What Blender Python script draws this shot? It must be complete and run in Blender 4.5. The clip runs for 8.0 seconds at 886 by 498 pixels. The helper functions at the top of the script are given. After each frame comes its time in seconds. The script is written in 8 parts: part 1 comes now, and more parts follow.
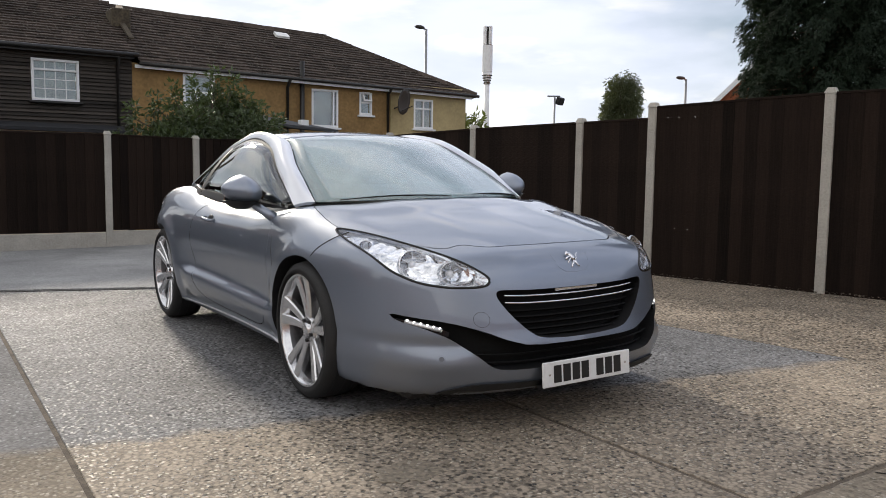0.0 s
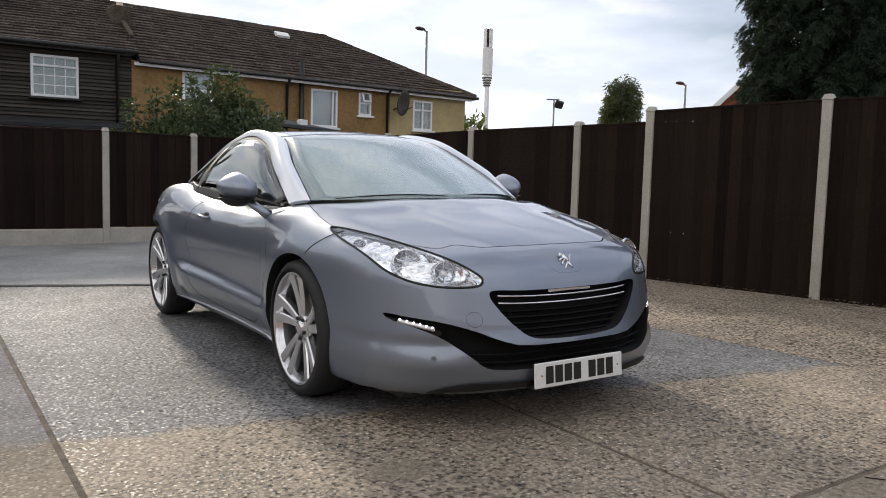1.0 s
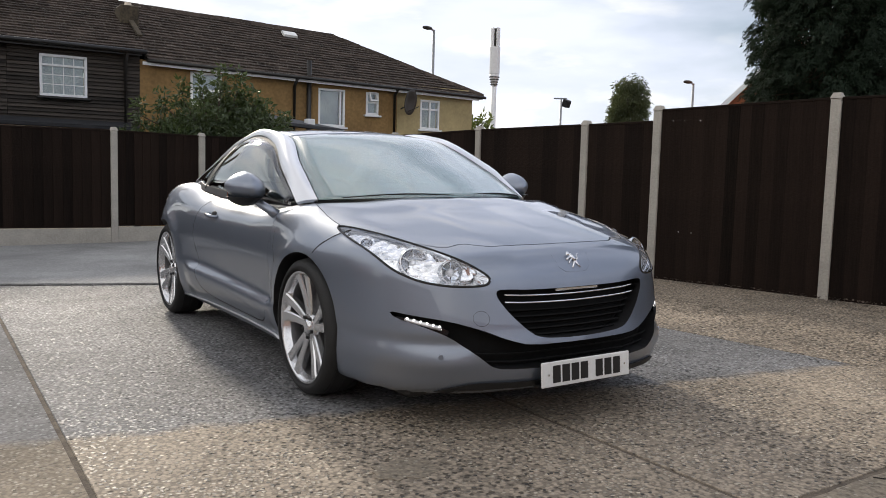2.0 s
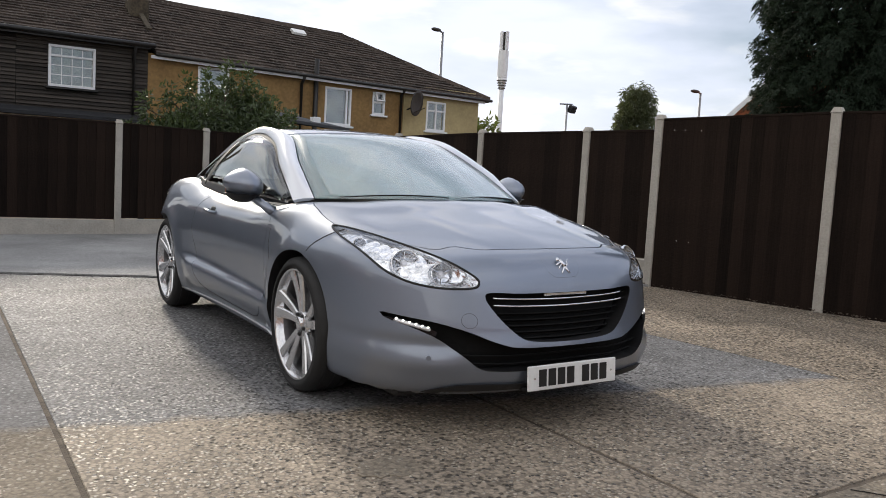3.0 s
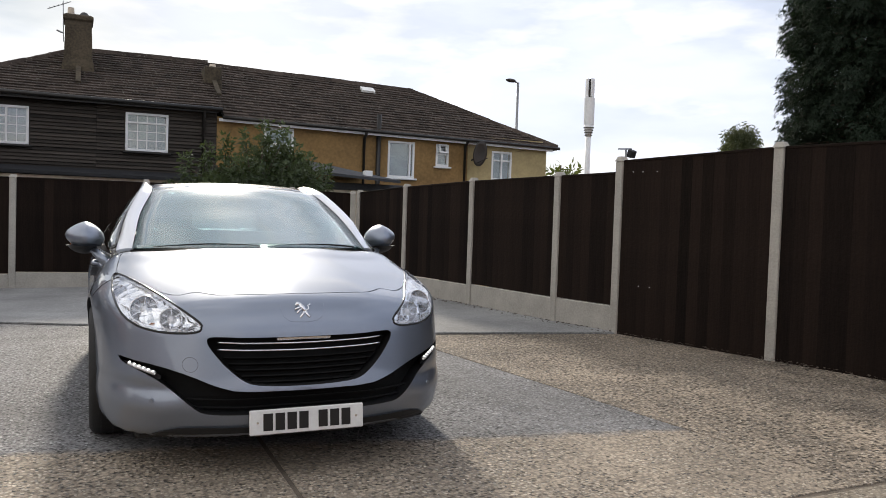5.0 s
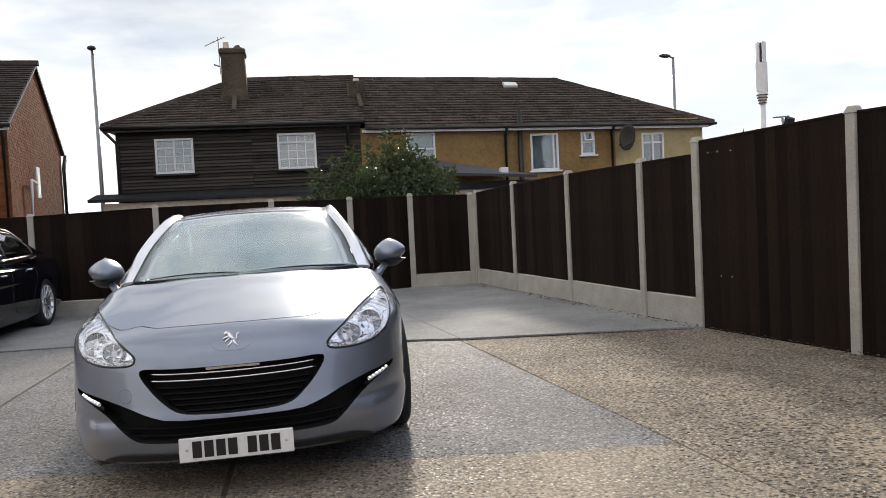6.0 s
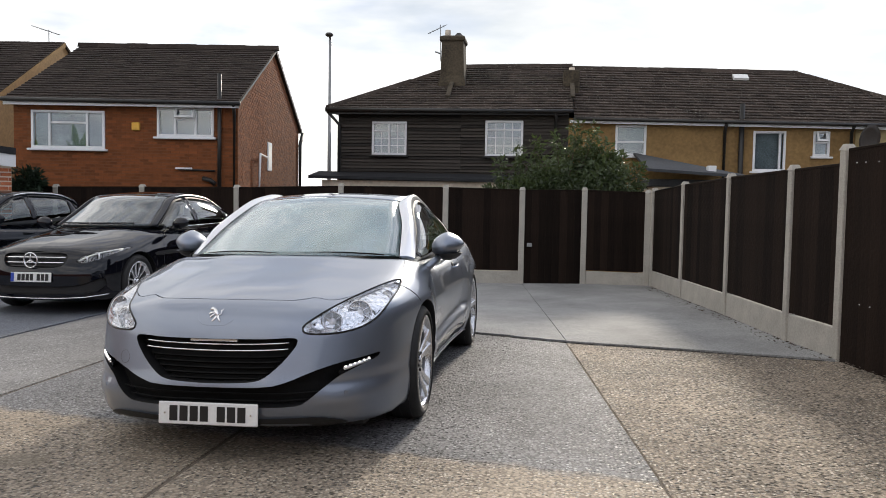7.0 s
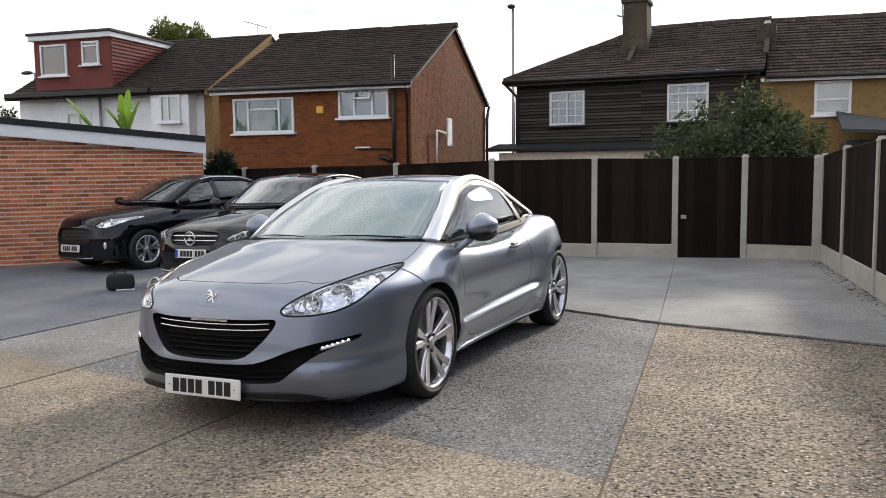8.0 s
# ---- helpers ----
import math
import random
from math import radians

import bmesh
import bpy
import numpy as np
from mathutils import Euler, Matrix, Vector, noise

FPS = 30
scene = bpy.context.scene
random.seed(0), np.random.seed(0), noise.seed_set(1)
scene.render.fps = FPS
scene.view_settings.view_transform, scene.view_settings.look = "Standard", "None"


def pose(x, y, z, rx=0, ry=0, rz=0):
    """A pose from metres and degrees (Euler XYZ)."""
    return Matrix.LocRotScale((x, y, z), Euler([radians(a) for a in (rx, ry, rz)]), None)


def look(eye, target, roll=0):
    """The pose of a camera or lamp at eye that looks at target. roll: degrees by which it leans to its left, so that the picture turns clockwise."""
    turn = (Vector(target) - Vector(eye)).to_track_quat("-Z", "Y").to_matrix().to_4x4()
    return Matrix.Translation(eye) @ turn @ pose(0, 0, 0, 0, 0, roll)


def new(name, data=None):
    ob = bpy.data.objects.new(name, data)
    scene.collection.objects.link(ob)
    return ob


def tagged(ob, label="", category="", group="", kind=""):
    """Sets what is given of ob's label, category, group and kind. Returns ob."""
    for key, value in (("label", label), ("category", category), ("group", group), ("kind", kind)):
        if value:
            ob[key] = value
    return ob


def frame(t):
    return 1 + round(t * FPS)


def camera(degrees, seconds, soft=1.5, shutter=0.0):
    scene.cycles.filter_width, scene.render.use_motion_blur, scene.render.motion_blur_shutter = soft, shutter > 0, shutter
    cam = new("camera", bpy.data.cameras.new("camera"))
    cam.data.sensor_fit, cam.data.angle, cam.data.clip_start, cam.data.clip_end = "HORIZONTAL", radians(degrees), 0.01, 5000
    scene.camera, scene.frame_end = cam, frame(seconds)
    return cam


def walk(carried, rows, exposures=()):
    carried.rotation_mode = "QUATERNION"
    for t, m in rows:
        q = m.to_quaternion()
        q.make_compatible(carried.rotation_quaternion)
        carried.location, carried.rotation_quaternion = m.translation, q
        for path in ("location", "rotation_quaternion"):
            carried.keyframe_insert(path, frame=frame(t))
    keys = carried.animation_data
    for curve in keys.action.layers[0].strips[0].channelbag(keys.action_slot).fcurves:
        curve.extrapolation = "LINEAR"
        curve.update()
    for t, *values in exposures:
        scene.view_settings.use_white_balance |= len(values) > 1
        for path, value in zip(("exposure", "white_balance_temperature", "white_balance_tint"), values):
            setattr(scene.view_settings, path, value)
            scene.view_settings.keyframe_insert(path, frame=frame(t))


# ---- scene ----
cam = camera(56.5, 8.0, 0.9)
PATH = [
    (0, (-2.53, -2.702, 1.121), (-1.446, -1.033, 0.931), 0.8),
    (0.5, (-2.523, -2.713, 1.107), (-1.436, -1.043, 0.931), 1.1),
    (1, (-2.517, -2.716, 1.111), (-1.428, -1.048, 0.926), 1.6),
    (2.5, (-2.519, -2.72, 1.111), (-1.46, -1.034, 0.925), 1.9),
    (3, (-2.495, -2.786, 1.12), (-1.429, -1.104, 0.936), 3.3),
    (3.5, (-2.346, -3.096, 1.127), (-1.245, -1.433, 0.981), -0.7),
    (4, (-2.023, -3.319, 1.152), (-0.911, -1.661, 1.017), -2.1),
    (4.2, (-1.825, -3.345, 1.15), (-0.731, -1.676, 1.015), -1.1),
    (5.3, (-0.54, -3.722, 1.219), (0.082, -1.822, 1.14), 2.0),
    (5.5, (-0.292, -3.744, 1.268), (0.23, -1.816, 1.173), 1.4),
    (6, (0.39, -3.908, 1.289), (0.704, -1.935, 1.194), -2.9),
    (6.5, (1.051, -3.858, 1.326), (1.091, -1.862, 1.223), 3.9),
    (7, (1.731, -3.845, 1.321), (1.438, -1.87, 1.206), 1.0),
    (7.5, (2.401, -3.684, 1.3), (1.827, -1.778, 1.112), -0.4),
    (8, (3.045, -3.482, 1.414), (2.216, -1.672, 1.222), -0.7),
]
walk(cam, [(t, look(eye, aim, roll)) for t, eye, aim, roll in PATH], [(0, 0.43), (4, 0.43), (5.5, 0.48), (6.5, 0.53), (7.5, 0.60), (8, 0.64)])

# ---- world, sun, exposure ----
SLOPE = 0.016                       # the yard falls gently towards -x


def gz(x, y=0.0):
    """Height of the yard at a place."""
    return SLOPE * max(-14.0, min(x, 6.0))


SUN_AZ, SUN_EL = 7.0, 22.0          # degrees right of +y, degrees up
world = bpy.data.worlds.new("sky")
scene.world = world
world.use_nodes = True
wn, wl = world.node_tree.nodes, world.node_tree.links
wn.clear()
w_out = wn.new("ShaderNodeOutputWorld")
w_bg = wn.new("ShaderNodeBackground")
w_cloud = wn.new("ShaderNodeBackground")
w_mix = wn.new("ShaderNodeMixShader")
w_sky = wn.new("ShaderNodeTexSky")
w_sky.sky_type = "NISHITA"
w_sky.sun_disc = False
w_sky.dust_density = 0.3
w_sky.sun_elevation = radians(SUN_EL)
w_sky.sun_rotation = radians(SUN_AZ)
w_bg.inputs["Strength"].default_value = 0.05
w_tc = wn.new("ShaderNodeTexCoord")
w_map = wn.new("ShaderNodeMapping")
w_map.inputs["Scale"].default_value = (1.6, 1.6, 5.5)
w_map.inputs["Location"].default_value = (0.35, 0.1, 0.2)
w_noise = wn.new("ShaderNodeTexNoise")
w_noise.inputs["Scale"].default_value = 1.7
w_noise.inputs["Detail"].default_value = 6.0
w_noise.inputs["Roughness"].default_value = 0.5
w_ramp = wn.new("ShaderNodeValToRGB")
w_ramp.color_ramp.elements[0].position = 0.22
w_ramp.color_ramp.elements[1].position = 0.62
w_noise2 = wn.new("ShaderNodeTexNoise")
w_noise2.inputs["Scale"].default_value = 3.8
w_noise2.inputs["Detail"].default_value = 5.0
w_ramp2 = wn.new("ShaderNodeValToRGB")
w_ramp2.color_ramp.elements[0].position = 0.40
w_ramp2.color_ramp.elements[0].color = (0.68, 0.715, 0.83, 1)
w_ramp2.color_ramp.elements[1].position = 0.60
w_ramp2.color_ramp.elements[1].color = (1.0, 0.97, 0.945, 1)
w_cloud.inputs["Strength"].default_value = 1.06
wl.new(w_tc.outputs["Generated"], w_map.inputs["Vector"])
wl.new(w_map.outputs["Vector"], w_noise.inputs["Vector"])
wl.new(w_map.outputs["Vector"], w_noise2.inputs["Vector"])
wl.new(w_noise.outputs["Fac"], w_ramp.inputs["Fac"])
# thin white haze low over the horizon, and whiter cloud on the side that the sun has left
w_sep = wn.new("ShaderNodeSeparateXYZ")
wl.new(w_tc.outputs["Generated"], w_sep.inputs["Vector"])
w_haze = wn.new("ShaderNodeMapRange")
w_haze.inputs["From Min"].default_value, w_haze.inputs["From Max"].default_value = 0.16, 0.0
wl.new(w_sep.outputs["Z"], w_haze.inputs["Value"])
w_max = wn.new("ShaderNodeMath")
w_max.operation = "MAXIMUM"
w_lean = wn.new("ShaderNodeMath")
w_lean.operation = "MULTIPLY_ADD"
w_lean.inputs[1].default_value = -0.2
wl.new(w_sep.outputs["X"], w_lean.inputs[0])
wl.new(w_noise2.outputs["Fac"], w_lean.inputs[2])
wl.new(w_lean.outputs[0], w_ramp2.inputs["Fac"])
wl.new(w_ramp.outputs["Color"], w_max.inputs[0])
wl.new(w_haze.outputs["Result"], w_max.inputs[1])
wl.new(w_ramp2.outputs["Color"], w_cloud.inputs["Color"])
wl.new(w_sky.outputs["Color"], w_bg.inputs["Color"])
wl.new(w_max.outputs[0], w_mix.inputs["Fac"])
wl.new(w_bg.outputs["Background"], w_mix.inputs[1])
wl.new(w_cloud.outputs["Background"], w_mix.inputs[2])
wl.new(w_mix.outputs["Shader"], w_out.inputs["Surface"])

sun_lamp = bpy.data.lights.new("sun", "SUN")
sun_lamp.energy = 1.9
sun_lamp.angle = radians(5.5)
sun_lamp.color = (1.0, 0.9, 0.76)
sun = new("sun", sun_lamp)
sun_dir = Vector((math.sin(radians(SUN_AZ)) * math.cos(radians(SUN_EL)), math.cos(radians(SUN_AZ)) * math.cos(radians(SUN_EL)), math.sin(radians(SUN_EL))))
sun.rotation_euler = sun_dir.to_track_quat("Z", "Y").to_euler()
sun.location = sun_dir * 60


# ---- materials ----
def material(name):
    m = bpy.data.materials.new(name)
    m.use_nodes = True
    t = m.node_tree
    return m, t.nodes, t.links, t.nodes["Principled BSDF"]


def plain(name, color, rough=0.5, metal=0.0, coat=0.0, vary=0.12, scale=8.0, bump=0.0, bump_scale=60.0, island=False, coords="Object", stretch=None, gloss=0.5, specks=0.0):
    """A surface with soft colour variation at two scales and a fine relief."""
    m, n, l, b = material(name)
    b.inputs["Roughness"].default_value = rough
    b.inputs["Metallic"].default_value = metal
    b.inputs["Coat Weight"].default_value = coat
    b.inputs["Coat Roughness"].default_value = 0.03
    b.inputs["Specular IOR Level"].default_value = gloss
    tc = n.new("ShaderNodeTexCoord")
    src_co = tc.outputs[coords]
    if stretch:                                    # grain that runs one way
        mp = n.new("ShaderNodeMapping")
        mp.inputs["Scale"].default_value = stretch
        l.new(src_co, mp.inputs["Vector"])
        src_co = mp.outputs["Vector"]
    n1, n2 = n.new("ShaderNodeTexNoise"), n.new("ShaderNodeTexNoise")
    n1.inputs["Scale"].default_value, n2.inputs["Scale"].default_value = scale, scale * 9
    n1.inputs["Detail"].default_value = n2.inputs["Detail"].default_value = 4
    l.new(src_co, n1.inputs["Vector"])
    l.new(src_co, n2.inputs["Vector"])
    add = n.new("ShaderNodeMath")
    add.operation = "ADD"
    l.new(n1.outputs["Fac"], add.inputs[0])
    l.new(n2.outputs["Fac"], add.inputs[1])
    src = add.outputs[0]
    lo, hi = 0.7, 1.3
    if island:
        g = n.new("ShaderNodeNewGeometry")
        oi = n.new("ShaderNodeObjectInfo")
        s2 = n.new("ShaderNodeMath")
        s2.operation = "ADD"
        l.new(g.outputs["Random Per Island"], s2.inputs[0])
        l.new(oi.outputs["Random"], s2.inputs[1])
        s3 = n.new("ShaderNodeMath")
        s3.operation = "FRACT"
        l.new(s2.outputs[0], s3.inputs[0])
        s4 = n.new("ShaderNodeMath")
        s4.operation = "MULTIPLY_ADD"
        s4.inputs[1].default_value = 0.8
        l.new(s3.outputs[0], s4.inputs[0])
        l.new(src, s4.inputs[2])
        src = s4.outputs[0]
        lo, hi = 0.75, 2.05
    mr = n.new("ShaderNodeMapRange")
    mr.inputs["From Min"].default_value, mr.inputs["From Max"].default_value = lo, hi
    mr.inputs["To Min"].default_value, mr.inputs["To Max"].default_value = 1 - vary, 1 + vary
    l.new(src, mr.inputs["Value"])
    mix = n.new("ShaderNodeVectorMath")
    mix.operation = "SCALE"
    mix.inputs[0].default_value = color
    l.new(mr.outputs["Result"], mix.inputs["Scale"])
    l.new(mix.outputs["Vector"], b.inputs["Base Color"])
    if specks:                                     # small pale spots of lichen
        vo = n.new("ShaderNodeTexNoise")
        vo.inputs["Scale"].default_value = 22
        vo.inputs["Detail"].default_value = 3
        l.new(tc.outputs[coords], vo.inputs["Vector"])
        th = n.new("ShaderNodeMapRange")
        th.inputs["From Min"].default_value, th.inputs["From Max"].default_value = 0.60, 0.70
        th.inputs["To Max"].default_value = specks
        l.new(vo.outputs["Fac"], th.inputs["Value"])
        mx = n.new("ShaderNodeMix")
        mx.data_type = "RGBA"
        mx.inputs["B"].default_value = (0.24, 0.225, 0.19, 1)
        l.new(th.outputs["Result"], mx.inputs["Factor"])
        l.new(mix.outputs["Vector"], mx.inputs["A"])
        l.new(mx.outputs["Result"], b.inputs["Base Color"])
    if bump:
        nb = n.new("ShaderNodeTexNoise")
        nb.inputs["Scale"].default_value = bump_scale
        nb.inputs["Detail"].default_value = 5
        l.new(tc.outputs[coords], nb.inputs["Vector"])
        bp = n.new("ShaderNodeBump")
        bp.inputs["Strength"].default_value = bump
        bp.inputs["Distance"].default_value = 0.01
        l.new(nb.outputs["Fac"], bp.inputs["Height"])
        l.new(bp.outputs["Normal"], b.inputs["Normal"])
    return m


def aggregate(name, base, stone_a, stone_b, size=0.014, amount=0.5, relief=0.6, rough=0.75, stain=0.25, pits=0.2, deep=0.004, dents=0.0, coat=None, glitter=0.12):
    """Concrete with its pebbles exposed: stones of several colours in a matrix, with broad stains."""
    m, n, l, b = material(name)
    b.inputs["Roughness"].default_value = rough
    b.inputs["Specular IOR Level"].default_value = 0.45
    tc = n.new("ShaderNodeTexCoord")
    vo = n.new("ShaderNodeTexVoronoi")
    vo.inputs["Scale"].default_value = 1 / (size * 2.2)
    vo.inputs["Randomness"].default_value = 1.0
    wob = n.new("ShaderNodeTexNoise")
    wob.inputs["Scale"].default_value = 0.35 / size
    l.new(tc.outputs["Object"], wob.inputs["Vector"])
    warp = n.new("ShaderNodeVectorMath")
    warp.operation = "MULTIPLY_ADD"
    warp.inputs[1].default_value = (size * 1.3, size * 1.3, size * 1.3)
    l.new(wob.outputs["Color"], warp.inputs[0])
    l.new(tc.outputs["Object"], warp.inputs[2])
    l.new(warp.outputs["Vector"], vo.inputs["Vector"])
    bw = n.new("ShaderNodeSeparateColor")
    l.new(vo.outputs["Color"], bw.inputs["Color"])
    stones = n.new("ShaderNodeValToRGB")
    e = stones.color_ramp.elements
    e[0].color, e[1].color = (*stone_a, 1), (*stone_b, 1)
    e[0].position, e[1].position = 0.1, 0.95
    k = stones.color_ramp.elements.new(0.5)
    k.color = (*[0.55 * (p + q) for p, q in zip(stone_a, stone_b)], 1)
    l.new(bw.outputs["Red"], stones.inputs["Fac"])
    # a stone shows where its cell is near its centre and chosen
    near = n.new("ShaderNodeMapRange")
    near.inputs["From Min"].default_value, near.inputs["From Max"].default_value = 0.55, 0.35
    l.new(vo.outputs["Distance"], near.inputs["Value"])
    pick = n.new("ShaderNodeMath")
    pick.operation = "LESS_THAN"
    dens = n.new("ShaderNodeTexNoise")
    dens.inputs["Scale"].default_value = 1.6
    dens.inputs["Detail"].default_value = 4
    l.new(tc.outputs["Object"], dens.inputs["Vector"])
    dm_ = n.new("ShaderNodeMapRange")
    dm_.inputs["From Min"].default_value, dm_.inputs["From Max"].default_value = 0.35, 0.65
    dm_.inputs["To Min"].default_value, dm_.inputs["To Max"].default_value = amount * 0.35, amount * 1.35
    l.new(dens.outputs["Fac"], dm_.inputs["Value"])
    l.new(dm_.outputs["Result"], pick.inputs[1])
    l.new(bw.outputs["Green"], pick.inputs[0])
    mask = n.new("ShaderNodeMath")
    mask.operation = "MULTIPLY"
    l.new(near.outputs["Result"], mask.inputs[0])
    l.new(pick.outputs[0], mask.inputs[1])
    big = n.new("ShaderNodeTexNoise")
    big.inputs["Scale"].default_value = 0.9
    big.inputs["Detail"].default_value = 7
    big.inputs["Roughness"].default_value = 0.62
    l.new(tc.outputs["Object"], big.inputs["Vector"])
    fine = n.new("ShaderNodeTexNoise")
    fine.inputs["Scale"].default_value = 45
    fine.inputs["Detail"].default_value = 4
    l.new(tc.outputs["Object"], fine.inputs["Vector"])
    s = n.new("ShaderNodeMath")
    s.operation = "MULTIPLY_ADD"
    s.inputs[1].default_value = 0.6
    l.new(fine.outputs["Fac"], s.inputs[0])
    l.new(big.outputs["Fac"], s.inputs[2])
    mr = n.new("ShaderNodeMapRange")
    mr.inputs["From Min"].default_value, mr.inputs["From Max"].default_value = 0.55, 1.05
    mr.inputs["To Min"].default_value, mr.inputs["To Max"].default_value = 1 - stain, 1 + stain
    l.new(s.outputs[0], mr.inputs["Value"])
    mix = n.new("ShaderNodeMix")
    mix.data_type = "RGBA"
    mix.inputs["A"].default_value = (*base, 1)
    l.new(mask.outputs[0], mix.inputs["Factor"])
    l.new(stones.outputs["Color"], mix.inputs["B"])
    sc = n.new("ShaderNodeVectorMath")
    sc.operation = "SCALE"
    l.new(mix.outputs["Result"], sc.inputs[0])
    if coat:                                       # an old coating that ends along a worn, uneven line: a * x + b * y > c
        tint, thin, (ca, cb, cc), width = coat
        dot = n.new("ShaderNodeVectorMath")
        dot.operation = "DOT_PRODUCT"
        dot.inputs[1].default_value = (ca, cb, 0)
        l.new(tc.outputs["Object"], dot.inputs[0])
        edge = n.new("ShaderNodeTexNoise")
        edge.inputs["Scale"].default_value = 5.0
        edge.inputs["Detail"].default_value = 8
        edge.inputs["Roughness"].default_value = 0.68
        l.new(tc.outputs["Object"], edge.inputs["Vector"])
        wander = n.new("ShaderNodeMath")
        wander.operation = "MULTIPLY_ADD"
        wander.inputs[1].default_value = width * 2.6
        l.new(edge.outputs["Fac"], wander.inputs[0])
        l.new(dot.outputs["Value"], wander.inputs[2])
        cover = n.new("ShaderNodeMapRange")
        cover.inputs["From Min"].default_value, cover.inputs["From Max"].default_value = cc + width * 0.8, cc + width * 1.8
        cover.inputs["To Max"].default_value = thin
        l.new(wander.outputs[0], cover.inputs["Value"])
        bare = n.new("ShaderNodeRGBToBW")
        l.new(mix.outputs["Result"], bare.inputs["Color"])
        coated = n.new("ShaderNodeVectorMath")
        coated.operation = "SCALE"
        coated.inputs[0].default_value = tint
        l.new(bare.outputs["Val"], coated.inputs["Scale"])
        laid = n.new("ShaderNodeMix")
        laid.data_type = "RGBA"
        l.new(cover.outputs["Result"], laid.inputs["Factor"])
        l.new(mix.outputs["Result"], laid.inputs["A"])
        l.new(coated.outputs["Vector"], laid.inputs["B"])
        l.new(laid.outputs["Result"], sc.inputs[0])
    pit = n.new("ShaderNodeMapRange")              # shade painted into the colour of the gaps between the stones
    pit.inputs["From Min"].default_value, pit.inputs["From Max"].default_value = 0.42, 0.72
    pit.inputs["To Min"].default_value, pit.inputs["To Max"].default_value = 1.08, 1.0 - pits
    l.new(vo.outputs["Distance"], pit.inputs["Value"])
    both = n.new("ShaderNodeMath")
    both.operation = "MULTIPLY"
    l.new(mr.outputs["Result"], both.inputs[0])
    l.new(pit.outputs["Result"], both.inputs[1])
    # larger dents, left where stones have come out, with their shade painted dark
    vd = n.new("ShaderNodeTexVoronoi")
    vd.inputs["Scale"].default_value = 1 / (size * 3.3)
    l.new(warp.outputs["Vector"], vd.inputs["Vector"])
    dc = n.new("ShaderNodeSeparateColor")
    l.new(vd.outputs["Color"], dc.inputs["Color"])
    dp = n.new("ShaderNodeMath")
    dp.operation = "LESS_THAN"
    dp.inputs[1].default_value = 0.42
    l.new(dc.outputs["Blue"], dp.inputs[0])
    dn = n.new("ShaderNodeMapRange")
    dn.inputs["From Min"].default_value, dn.inputs["From Max"].default_value = 0.42, 0.22
    dn.inputs["To Min"].default_value, dn.inputs["To Max"].default_value = 0.0, dents
    l.new(vd.outputs["Distance"], dn.inputs["Value"])
    dent = n.new("ShaderNodeMath")
    dent.operation = "MULTIPLY"
    l.new(dn.outputs["Result"], dent.inputs[0])
    l.new(dp.outputs[0], dent.inputs[1])
    keep = n.new("ShaderNodeMath")
    keep.operation = "SUBTRACT"
    keep.inputs[0].default_value = 1.0
    l.new(dent.outputs[0], keep.inputs[1])
    # stains together with the painted shade of gaps and dents
    worn = n.new("ShaderNodeMath")
    worn.operation = "MULTIPLY"
    l.new(both.outputs[0], worn.inputs[0])
    l.new(keep.outputs[0], worn.inputs[1])
    l.new(worn.outputs[0], sc.inputs["Scale"])
    l.new(sc.outputs["Vector"], b.inputs["Base Color"])
    # wet-looking stones are smoother than their matrix
    rr = n.new("ShaderNodeMapRange")
    rr.inputs["To Min"].default_value, rr.inputs["To Max"].default_value = rough, rough - glitter
    l.new(mask.outputs[0], rr.inputs["Value"])
    l.new(rr.outputs["Result"], b.inputs["Roughness"])
    hsum = n.new("ShaderNodeMath")
    hsum.operation = "MULTIPLY_ADD"
    hsum.inputs[1].default_value = 0.5
    l.new(fine.outputs["Fac"], hsum.inputs[0])
    low = n.new("ShaderNodeMath")
    low.operation = "MULTIPLY_ADD"
    low.inputs[1].default_value = -1.5
    l.new(dent.outputs[0], low.inputs[0])
    l.new(mask.outputs[0], low.inputs[2])
    l.new(low.outputs[0], hsum.inputs[2])
    bp = n.new("ShaderNodeBump")
    bp.inputs["Strength"].default_value = relief
    bp.inputs["Distance"].default_value = deep
    l.new(hsum.outputs[0], bp.inputs["Height"])
    l.new(bp.outputs["Normal"], b.inputs["Normal"])
    return m


def glass(name, tint=(0.8, 0.9, 0.88), rough=0.0, coat=0.0, matte=0.0, ior=1.9, film=0.0):
    m, n, l, b = material(name)
    b.inputs["Coat Weight"].default_value = coat
    b.inputs["Coat IOR"].default_value = ior
    b.inputs["Coat Roughness"].default_value = film
    b.inputs["Base Color"].default_value = (*tint, 1)
    # an opaque pale share stands in for bright sky reflected by the glass
    b.inputs["Transmission Weight"].default_value = 1.0 - matte
    b.inputs["Roughness"].default_value = rough
    b.inputs["IOR"].default_value = 1.5
    return m


